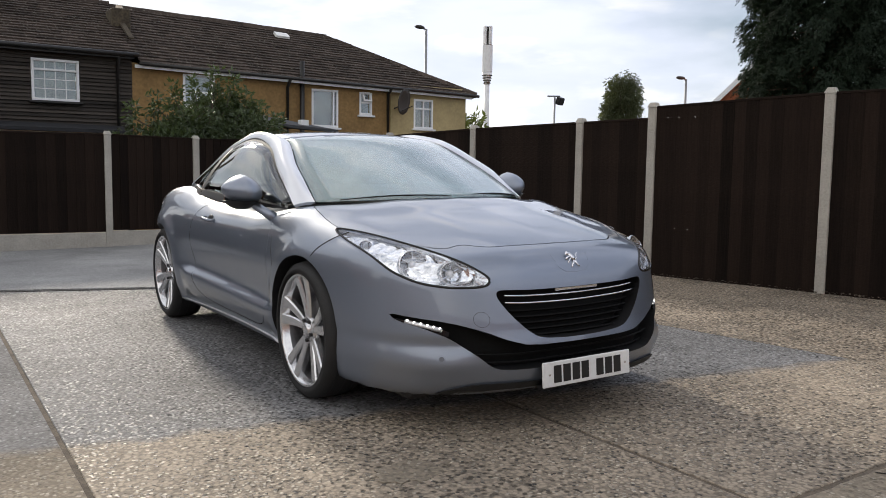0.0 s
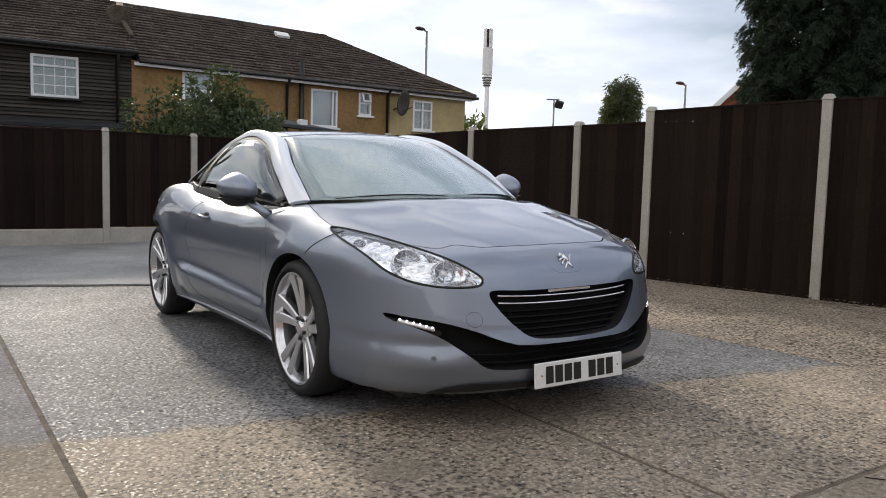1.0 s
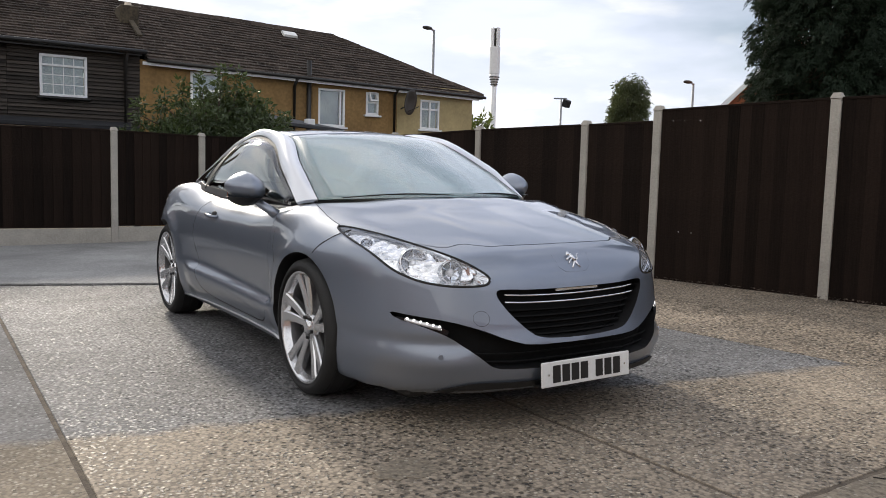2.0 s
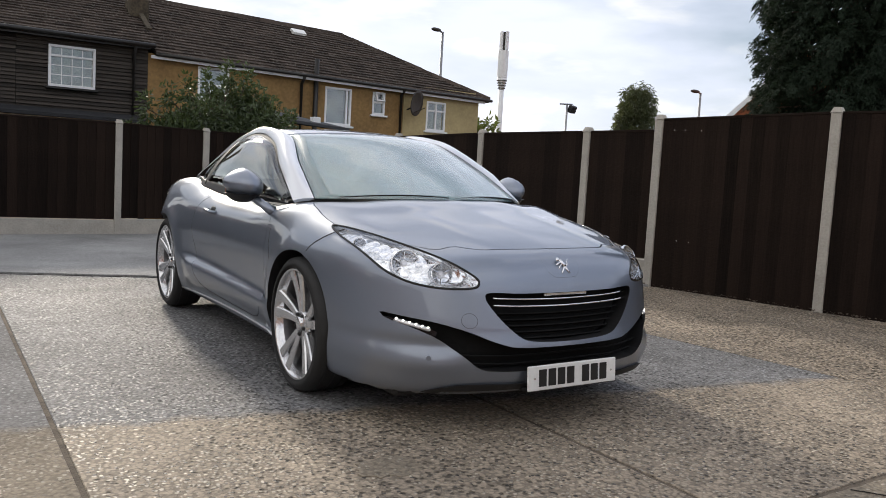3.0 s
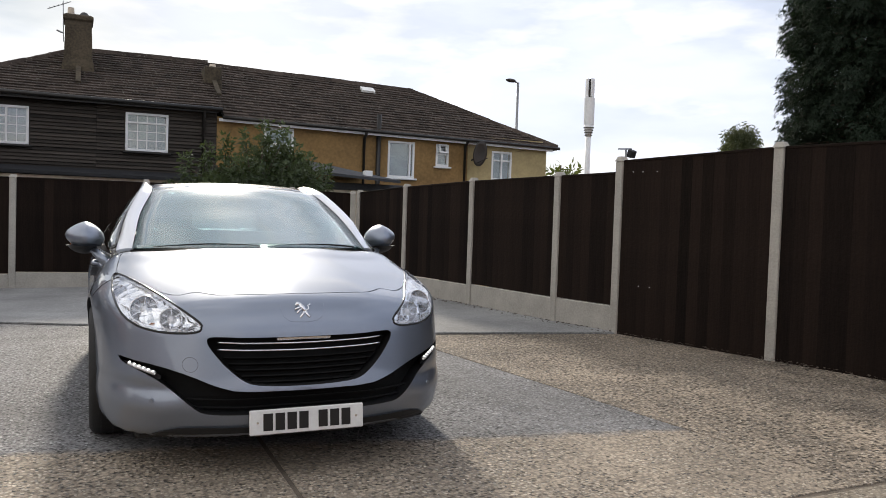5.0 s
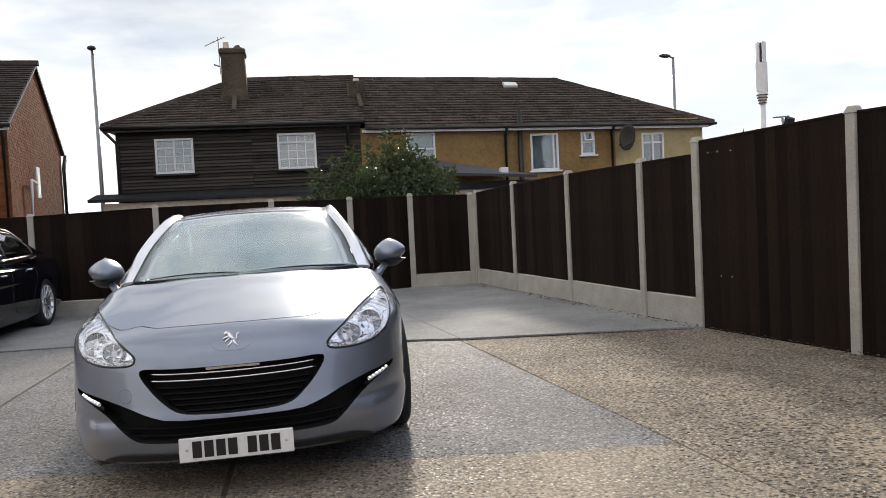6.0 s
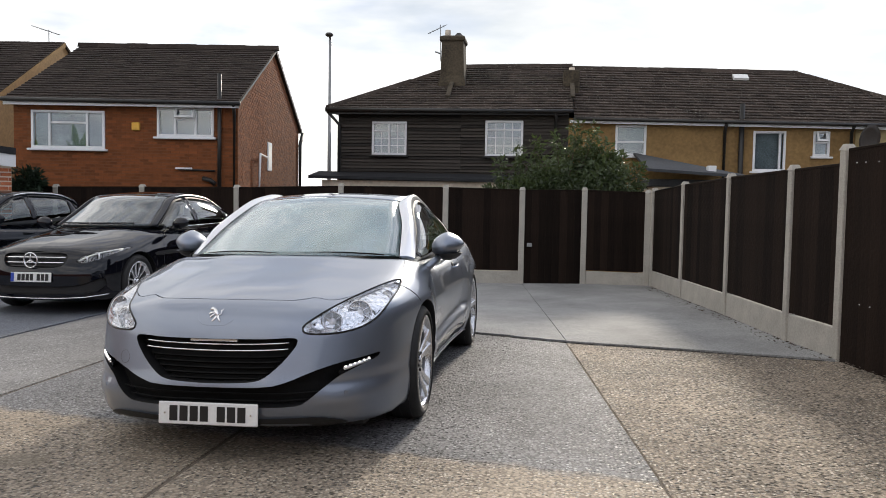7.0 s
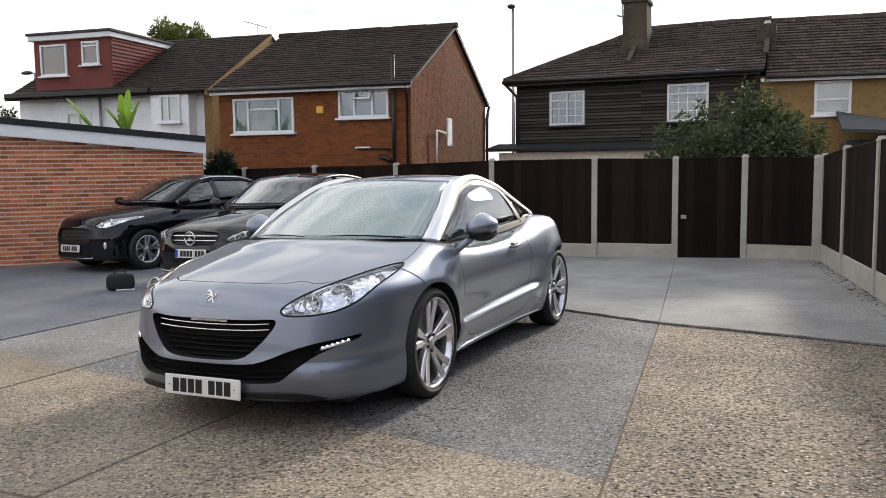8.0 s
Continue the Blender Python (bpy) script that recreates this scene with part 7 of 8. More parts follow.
        flank(0.0, 1.0, -0.02, 0.07, "window_trim", "dark", 0.004, 40)
        ends = [w for pair in zip(P["side_windows"], P["side_windows"][1:]) for w in [(pair[0][1] - 0.004, pair[1][0] + 0.004)]] + [(P["side_windows"][-1][1] - 0.004, 1.0)]
        for t0, t1 in ends:
            flank(t0, t1, 0.0, 1.0, "pillar", "black_paint", 0.002, 6)
        rail = bmesh.new()
        mids = []
        for f in (0.0, 0.33, 0.66, 1.0):
            def edge(t, f=f):
                v = Vector(I(t).tolist()).lerp(Vector(O(t).tolist()), f) + Vector((0.5, -0.1, 0.6)).normalized() * (0.018 * math.sin(math.pi * f))
                return Vector((s * v.x, v.y, v.z))
            mids.append(edge)
        strip(rail, mids, np.linspace(0, 1, 44))
        part("roof_rail", thick(rail, 0.02), "black_paint", car, smooth=True)
        bar = bmesh.new()
        tube(bar, [Vector((s * O(t)[0] * 0.985, O(t)[1], O(t)[2] + 0.022)) for t in np.linspace(0.36, 0.84, 16)], 0.011, 8)
        part("roof_bar", bar, "arch", car, "bright metal roof bar", smooth=True)
        for yw in (af, ar):
            wheel(car, Vector((s * P["track"], yw, wr)), s, wr, 0.215, P["rim"], P["spokes"], "alloy", P["twin"])
    by, bz = curve(*P["bow_y"]), curve(*P["bow_z"])

    def sheet(t0, t1, inset, name, mat):
        bm = bmesh.new()
        strip(bm, [lambda t, u=-1 + k / 6: Vector((I(t)[0] * u * (1 - inset), I(t)[1] + float(by(t)) * (1 - u * u), I(t)[2] + float(bz(t)) * (1 - u * u))) for k in range(13)], np.linspace(t0, t1, 16))
        return part(name, thick(bm, 0.005), mat, car, smooth=True)
    a, b = P["screens"]
    sheet(0.0, a, 0.01, "windscreen", "car_glass").visible_shadow = False
    sheet(a + 0.005, b, 0.0, "roof", "black_paint")
    sheet(b + 0.005, 0.99, 0.01, "rear_window", "side_glass").visible_shadow = False
    c0 = I(0.0)
    dash = bmesh.new()
    strip(dash, [lambda t, k=k: Vector((-0.62 + 1.24 * t, c0[1] - 0.1 + 0.14 * (2 * t - 1) ** 2 + 0.5 * k / 6, c0[2] - 0.01 + 0.02 * math.sin(math.pi * k / 6) - (0.1 if k == 6 else 0))) for k in range(7)], np.linspace(0, 1, 12))
    part("dashboard", thick(dash, 0.02), "cabin", car, smooth=True)
    for s in (1, -1):
        st = new("seat")
        st.parent = car
        part("backrest", boxed(s * 0.36 - 0.24, P["seat"], 0.56, s * 0.36 + 0.24, P["seat"] + 0.14, 1.10, 0.04), "cabin", st)
        part("headrest", boxed(s * 0.36 - 0.13, P["seat"] + 0.06, 1.10, s * 0.36 + 0.13, P["seat"] + 0.15, 1.28, 0.03), "cabin", st)
    for x0, x1 in ((-0.05, -0.55), (0.5, -0.02)):
        wp = bmesh.new()
        tube(wp, [(x0 + (x1 - x0) * k / 8, c0[1] + float(by(0.0)) * (1 - ((x0 + (x1 - x0) * k / 8) / c0[0]) ** 2) + 0.03, c0[2] + 0.035) for k in range(9)], 0.009, 6)
        part("wiper", wp, "dark", car)
    number_plate(car, P["plate"][0], P["plate"][1], -6, P.get("band", False))
    part("underbody", boxed(-0.7, 0.5, 0.14, 0.7, L - 0.4, 0.26, 0.02), "dark", car)
    return car


MERC = dict(
    name="saloon_car", label="black metallic saloon parked beside the coupe, nose towards the yard", length=4.68, axle_f=0.80, axle_r=3.64, wheel_r=0.332, crease=0.70,
    hood=[(-0.3, 0.4), (-0.02, 0.56), (0.03, 0.64), (0.08, 0.72), (0.16, 0.77), (0.4, 0.84), (0.8, 0.92), (1.25, 0.985), (1.6, 0.99), (3.0, 0.97), (4.0, 1.0), (4.7, 0.95)],
    drop=[(0, 0), (0.35, 0.005), (0.6, 0.035), (0.8, 0.085), (1.0, 0.16)],
    plan=[(0, 0), (0.3, 0.01), (0.5, 0.05), (0.65, 0.11), (0.78, 0.24), (0.85, 0.42), (0.9, 0.75), (0.95, 1.2)],
    lean=[(0.1, 0.05), (0.2, 0.0), (0.45, 0.0), (0.6, 0.03), (0.8, 0.08)],
    width=[(0, 0.89), (0.8, 0.90), (2.0, 0.895), (3.6, 0.90), (4.7, 0.82)], side=[(0.1, -0.09), (0.25, -0.03), (0.45, 0.0), (0.7, 0.0), (0.85, -0.03), (1.0, -0.10)],
    bottom=[(0, 0.17), (0.5, 0.16), (4.0, 0.18), (4.7, 0.28)],
    grille=[(0.0, 0.735), (0.36, 0.715), (0.415, 0.68), (0.395, 0.60), (0.33, 0.55), (0.0, 0.545)], lower=[(0.0, 0.335), (0.42, 0.335), (0.6, 0.36), (0.78, 0.44), (0.79, 0.34), (0.7, 0.25), (0.0, 0.235)],
    lamp_back="gloss_black", lamp=[(0.50, 0.615), (0.60, 0.60), (0.72, 0.635), (0.80, 0.70), (0.84, 0.757), (0.78, 0.755), (0.65, 0.712), (0.55, 0.668)], bulbs=[(0.68, 0.675, 0.04), (0.58, 0.64, 0.035)], drl=[(0.53, 0.625), (0.60, 0.665), (0.70, 0.712), (0.80, 0.746), (0.805, 0.72)],
    bars=[(0.665, 0.385, "chrome"), (0.605, 0.37, "chrome")], ring=(-0.012, 0.635, 0.085), trim=[([(0.0, 0.195), (0.4, 0.20), (0.62, 0.21), (0.80, 0.235)], 0.008)],
    doors=[("front", [(1.42, 0.92), (2.35, 0.95), (2.42, 0.6), (2.38, 0.28), (1.45, 0.28), (1.35, 0.55)]), ("rear", [(2.45, 0.95), (3.3, 0.97), (3.3, 0.72), (3.1, 0.45), (3.0, 0.28), (2.43, 0.28)])], handles=[(2.22, 0.80), (3.12, 0.83)], mirror=(1.62, 1.03, 1.0), chrome=True,
    inner=[(0, 0.66, 1.42, 1.00), (0.18, 0.60, 1.78, 1.20), (0.34, 0.545, 2.12, 1.375), (0.5, 0.53, 2.6, 1.425), (0.68, 0.53, 3.15, 1.39), (0.85, 0.55, 3.7, 1.22), (1, 0.6, 4.15, 1.03)],
    outer=[(0, 0.73, 1.50, 0.985), (0.18, 0.68, 1.84, 1.18), (0.34, 0.625, 2.16, 1.345), (0.5, 0.605, 2.6, 1.385), (0.68, 0.605, 3.12, 1.345), (0.85, 0.64, 3.6, 1.18), (1, 0.69, 4.05, 1.02)],
    waist=[(0, 0.79, 1.52, 0.95), (0.18, 0.83, 1.9, 0.955), (0.34, 0.84, 2.2, 0.96), (0.5, 0.84, 2.6, 0.965), (0.68, 0.835, 3.1, 0.98), (0.85, 0.80, 3.55, 1.0), (1, 0.72, 4.05, 1.0)],
    bow_y=[(0, -0.26), (0.34, -0.08), (0.5, 0.0), (1, 0.12)], bow_z=[(0, 0.01), (0.34, 0.03), (0.6, 0.03), (1, 0.0)], screens=(0.345, 0.70), side_windows=[(0.03, 0.42), (0.45, 0.80)], tub=3.4, seat=2.55, track=0.785, rim=0.245, spokes=12, twin=False, plate=(-0.012, 0.44), band=True)
merc = parked_car(pose(-4.32, 4.80, gz(-4.3), 0, -0.9, -2), MERC)

HATCH = dict(
    name="hatchback_car", label="dark grey hatchback parked between the brick garage and the saloon", length=3.75, axle_f=0.80, axle_r=3.10, wheel_r=0.325, crease=0.74,
    hood=[(-0.3, 0.4), (-0.02, 0.6), (0.03, 0.72), (0.08, 0.80), (0.16, 0.85), (0.4, 0.92), (0.8, 0.99), (1.15, 1.03), (1.6, 1.02), (3.0, 1.0), (3.4, 1.05), (3.8, 1.0)],
    drop=[(0, 0), (0.35, 0.008), (0.6, 0.045), (0.8, 0.10), (1.0, 0.18)],
    plan=[(0, 0), (0.3, 0.015), (0.5, 0.07), (0.65, 0.16), (0.76, 0.3), (0.83, 0.5), (0.88, 0.8), (0.93, 1.2)],
    lean=[(0.1, 0.06), (0.2, 0.0), (0.5, 0.0), (0.65, 0.03), (0.85, 0.08)],
    width=[(0, 0.86), (0.8, 0.875), (2.0, 0.865), (3.1, 0.87), (3.75, 0.80)], side=[(0.1, -0.09), (0.25, -0.03), (0.45, 0.0), (0.75, 0.0), (0.9, -0.03), (1.05, -0.10)],
    bottom=[(0, 0.19), (0.5, 0.18), (3.2, 0.20), (3.75, 0.3)],
    grille=[(0.0, 0.70), (0.40, 0.69), (0.50, 0.62), (0.42, 0.48), (0.36, 0.43), (0.0, 0.42)], lower=[(0.0, 0.33), (0.4, 0.33), (0.5, 0.31), (0.48, 0.26), (0.3, 0.235), (0.0, 0.235)],
    lamp_back="facets", lamp=[(0.49, 0.71), (0.60, 0.69), (0.69, 0.71), (0.77, 0.77), (0.80, 0.85), (0.73, 0.85), (0.63, 0.81), (0.54, 0.765)], bulbs=[(0.66, 0.775, 0.045), (0.57, 0.735, 0.03)], drl=[(0.52, 0.715), (0.58, 0.768), (0.69, 0.815), (0.77, 0.84), (0.765, 0.79)],
    bars=[(0.30, 0.4, "gloss_black")], fogs=[(0.66, 0.42, 0.05)], trim=[([(0.0, 0.225), (0.4, 0.228), (0.5, 0.235)], 0.007)],
    doors=[("front", [(1.35, 0.95), (2.2, 0.98), (2.3, 0.6), (2.25, 0.3), (1.4, 0.3), (1.3, 0.55)]), ("rear", [(2.25, 0.98), (2.9, 1.0), (2.85, 0.7), (2.7, 0.45), (2.6, 0.3), (2.28, 0.3)])], handles=[(2.1, 0.84), (2.8, 0.88)], mirror=(1.5, 1.06, 0.91),
    inner=[(0, 0.62, 1.30, 1.05), (0.18, 0.575, 1.65, 1.25), (0.34, 0.54, 1.98, 1.41), (0.5, 0.53, 2.4, 1.47), (0.68, 0.52, 2.85, 1.47), (0.85, 0.52, 3.3, 1.40), (1, 0.56, 3.62, 1.10)],
    outer=[(0, 0.69, 1.38, 1.03), (0.18, 0.655, 1.71, 1.22), (0.34, 0.615, 2.02, 1.38), (0.5, 0.60, 2.4, 1.43), (0.68, 0.60, 2.85, 1.42), (0.85, 0.60, 3.25, 1.33), (1, 0.65, 3.52, 1.08)],
    waist=[(0, 0.76, 1.40, 0.98), (0.18, 0.80, 1.75, 0.985), (0.34, 0.81, 2.05, 0.995), (0.5, 0.81, 2.4, 1.01), (0.68, 0.80, 2.8, 1.04), (0.85, 0.77, 3.2, 1.09), (1, 0.70, 3.5, 1.05)],
    bow_y=[(0, -0.24), (0.34, -0.08), (0.5, 0.0), (1, 0.12)], bow_z=[(0, 0.01), (0.34, 0.03), (0.6, 0.03), (1, 0.0)], screens=(0.345, 0.86), side_windows=[(0.03, 0.43), (0.46, 0.78)], tub=2.9, seat=2.35, track=0.755, rim=0.215, spokes=5, twin=True, plate=(-0.012, 0.375))
hatch = parked_car(pose(-7.62, 5.80, gz(-7.7), 0, -0.9, -11), HATCH)


# ---- planting ----
def leaves(rnd, spots, count, size, spread, droop=0.0, long=1.6):
    """Many small folded leaves around spots (centre, radii). Returns vertices and faces."""
    total = sum(r[0] * r[1] + r[2] * r[1] for _, r in spots)
    vs, fs = [], []
    for c, r in spots:
        n = int(count * (r[0] * r[1] + r[2] * r[1]) / total)
        d = rnd.normal(size=(n, 3))
        d /= np.linalg.norm(d, axis=1)[:, None]
        rad = 1 - spread * rnd.random(n) ** 1.6
        lump = 1 + 0.22 * np.sin(d[:, 0] * 5.1 + c[0] * 3) * np.sin(d[:, 1] * 4.3 + c[1] * 2) + 0.12 * np.sin(d[:, 2] * 9 + c[2])
        pos = np.array(c) + d * np.array(r) * (rad * lump)[:, None]
        way = d + rnd.normal(size=(n, 3)) * 0.7
        way[:, 2] -= droop
        way /= np.linalg.norm(way, axis=1)[:, None]
        side = np.cross(way, rnd.normal(size=(n, 3)))
        side /= np.linalg.norm(side, axis=1)[:, None]
        nor = np.cross(side, way)
        s = size * (0.55 + 0.9 * rnd.random(n))[:, None]
        quad = np.stack([pos, pos + s * (0.5 * way + 0.32 * side / long * 1.6 + 0.1 * nor), pos + s * long * way - 0.08 * s * nor, pos + s * (0.5 * way - 0.32 * side / long * 1.6 + 0.1 * nor)], 1)
        k = len(vs)
        vs += quad.reshape(-1, 3).tolist()
        for i in range(n):
            a = k + 4 * i
            fs += [(a, a + 1, a + 2), (a, a + 2, a + 3)]
    return vs, fs


def foliage(name, parent, spots, count, size, mat, seed, spread=0.75, droop=0.0, long=1.6):
    rnd = np.random.RandomState(seed)
    vs, fs = leaves(rnd, spots, count, size, spread, droop, long)
    me = bpy.data.meshes.new(name)
    me.from_pydata(vs, [], fs)
    me.materials.append(MAT[mat])
    ob = new(name, me)
    ob.parent = parent
    return tagged(ob, kind="stuff")


def limbs(parent, base, top, r, spots, seed):
    rnd = random.Random(seed)
    bm = bmesh.new()
    base, top = Vector(base), Vector(top)
    n = 7
    tube(bm, [base.lerp(top, k / n) + Vector((rnd.uniform(-1, 1), rnd.uniform(-1, 1), 0)) * r * 0.5 * (k > 0) for k in range(n + 1)], [r * (1 - 0.85 * k / n) for k in range(n + 1)], 10)
    for c, rad in spots:
        c = Vector(c)
        f = min(0.9, max(0.1, (c.z - base.z) / max(0.1, (top - base).z) - 0.15))
        a = base.lerp(top, f)
        mid = a.lerp(c, 0.55) + Vector((0, 0, -0.1 * rad[2]))
        tube(bm, [a, mid, c], [r * 0.35 * (1 - f * 0.6), r * 0.2, r * 0.07], 6)
    return part("trunk", bm, "bark", parent, smooth=True)


def column_tree(name, x, y, z0, height, radius, count, size, mat, seed, label, droop, tip=0.35, long=1.6, spread=0.7, clumps=5, lump=(0.34, 0.52)):
    t = thing(name, pose(x, y, z0), label, "tree")
    rnd = random.Random(seed)
    spots = []
    k = 0
    z = height * 0.12
    while z < height:
        f = z / height
        rr = radius * (1.0 - (1 - tip) * max(0, f - 0.35) / 0.65) * (0.75 + 0.25 * min(1, f * 6))
        for j in range(clumps):
            a = 2.4 * k + rnd.uniform(-0.3, 0.3)
            k += 1
            s = rnd.uniform(*lump)
            d = rr * rnd.uniform(0.45, 0.72)
            spots.append(((d * math.cos(a), d * math.sin(a), z + rnd.uniform(-0.2, 0.2)), (rr * s, rr * s, rr * s * 1.25)))
        z += radius * 0.42
    limbs(t, (0, 0, 0), (0, 0, height * 0.97), radius * 0.14, spots, seed)
    foliage("crown", t, spots, count, size, mat, seed, spread, droop, long)
    return t


def sprays(rnd, at, ways, per, size, reach):
    """Flat drooping sprays of scale leaves: at each place short leaves fan out along the way it points."""
    n = len(at)
    pos, way = np.repeat(at, per, 0), np.repeat(ways, per, 0)
    flat = np.cross(way, np.array([0, 0, 1.0]))
    flat /= np.linalg.norm(flat, axis=1)[:, None] + 1e-9
    f = rnd.random(n * per)[:, None]
    u = (rnd.random(n * per)[:, None] - 0.5) * 2
    over = np.cross(flat, way)
    rs = np.repeat(reach, per)[:, None]
    pos = pos + way * rs * f + flat * u * rs * 0.5 * (1.2 - f) + over * rnd.normal(size=(n * per, 1)) * rs * 0.07
    pos[:, 2:] -= rs * 0.38 * (f * f + 0.5 * u * u)
    lead = way + flat * u * 1.1 + rnd.normal(size=(n * per, 3)) * 0.35
    lead[:, 2] -= 0.35 + 0.5 * f[:, 0]
    lead /= np.linalg.norm(lead, axis=1)[:, None]
    side = np.cross(lead, over + rnd.normal(size=(n * per, 3)) * 0.4)
    side /= np.linalg.norm(side, axis=1)[:, None] + 1e-9
    s = size * (0.6 + 0.8 * rnd.random((n * per, 1)))
    quad = np.stack([pos - side * s * 0.3, pos + side * s * 0.3, pos + lead * s * 1.7 + side * s * 0.08, pos + lead * s * 1.7 - side * s * 0.08], 1)
    return quad.reshape(-1, 3)


def conifer_tree(x, y, z0, height, radius, seed, label):
    """A dense conifer: a trunk, boughs that sweep out and droop, and sprays along each bough."""
    t = thing("conifer_tree", pose(x, y, z0), label, "tree")
    rnd = np.random.RandomState(seed)
    bm = bmesh.new()
    tube(bm, [(0, 0, -0.1), (0.03, 0.02, height * 0.5), (0, 0, height)], [radius * 0.13, radius * 0.09, 0.02], 10)
    at, ways, reach = [], [], []
    count = 330
    for k in range(count):
        f = (k + rnd.random()) / count
        z = height * (0.12 + 0.86 * f)
        ln = radius * float(np.interp(f, [0, 0.12, 0.3, 0.6, 0.85, 1], [1.08, 1.1, 1.02, 0.98, 0.72, 0.15])) * rnd.uniform(0.9, 1.06)
        a = 2.39996 * k + rnd.uniform(-0.3, 0.3)
        out = np.array([math.cos(a), math.sin(a), 0])
        clump = radius * rnd.uniform(0.2, 0.31)
        tip = out * (ln - clump * 0.75) + np.array([0, 0, z - 0.25 * ln])
        tube(bm, [(0, 0, z), tuple(tip * (0.5, 0.5, 1) + (0, 0, 0.06)), tuple(tip)], [0.03, 0.02, 0.008], 5)
        d = rnd.normal(size=(20, 3)) + out * 0.55
        d /= np.linalg.norm(d, axis=1)[:, None]
        for v in d:                                # a drooping tuft: sprays all round the end of the bough
            at.append(tip + v * clump * np.array([0.55, 0.55, 0.75]) * rnd.uniform(0.35, 1.0))
            w = v + out * 0.35 - np.array([0, 0, 0.45])
            ways.append(w / np.linalg.norm(w))
            reach.append(clump * rnd.uniform(0.5, 0.8))
    part("trunk", bm, "bark", t, smooth=True)
    vs = sprays(rnd, np.array(at), np.array(ways), 82, 0.021, np.array(reach))
    me = bpy.data.meshes.new("crown")
    me.from_pydata(vs.tolist(), [], np.arange(len(vs)).reshape(-1, 4).tolist())
    me.materials.append(MAT["conifer"])
    ob = new("crown", me)
    ob.parent = t
    tagged(ob, kind="stuff")
    inner = [((0, 0, height * (0.1 + 0.07 * k)), (radius * 0.86, radius * 0.86, height * 0.06)) for k in range(11)]
    foliage("inner_crown", t, inner, 90000, 0.045, "conifer", seed + 1, 0.45, 1.0)
    return t


conifer_tree(9.25, 4.75, gz(6) - 0.05, 8.6, 1.28, 5, "tall dark green conifer standing behind the fence")
column_tree("weeping_tree", 27.2, 27.1, -0.2, 5.75, 1.2, 34000, 0.085, "willow_leaf", 6, "slim green weeping tree far beyond the fence", 1.2, 0.75, 1.8)
column_tree("far_tree", -20.6, 23.0, -0.6, 7.9, 2.5, 120000, 0.10, "tree_leaf", 7, "leafy green tree behind the white house", 0.2, 0.5)
column_tree("far_tree", 14.6, 22.2, -0.6, 3.9, 1.2, 3500, 0.13, "tree_leaf", 8, "small leafy tree beyond the terrace end", 0.1, 0.5)
column_tree("far_tree", -27.5, 20.0, -0.6, 4.4, 1.5, 9000, 0.10, "conifer", 9, "dark green tree beside the far street lamp", 0.1, 0.5)

bush = thing("bush", pose(1.70, 11.15, G0 + 0.02), "big loose green bush growing over the back fence", "bush")
rb = random.Random(4)
spots = []
for k in range(34):
    a, d = 2.4 * k, 1.4 * math.sqrt((k + 0.5) / 34)
    zt = 2.55 - 0.55 * (d / 1.4) ** 2 + rb.uniform(-0.2, 0.35)
    spots.append(((0.92 * d * math.cos(a), 0.7 * d * math.sin(a), zt + rb.uniform(-0.3, 0.35)), (0.42, 0.38, 0.40)))
for x, z in ((-0.95, 3.0), (-0.6, 3.15), (0.2, 3.45), (0.55, 3.35), (-0.2, 3.25), (0.85, 3.1), (1.1, 2.9), (1.5, 2.75), (-1.35, 2.8)):
    spots.append(((0.85 * x, 0.0, z), (0.13, 0.13, 0.34)))
limbs(bush, (0, 0, 0), (0, 0, 2.6), 0.09, spots, 3)
foliage("leaves", bush, spots, 34000, 0.055, "bush_leaf", 12, 0.85, 0.2, 1.5)
shrub = thing("bush", pose(-7.95, 9.38, gz(-7.7) - 0.05), "dark green shrub beside the garage wall", "bush")
spots = [((0.1 * k, 0.05 * k, 1.1 + 0.2 * k), (0.24, 0.24, 0.26)) for k in range(4)]
limbs(shrub, (0, 0, 0), (0.2, 0, 1.6), 0.05, spots, 4)
foliage("leaves", shrub, spots, 2500, 0.07, "conifer", 13, 0.8)

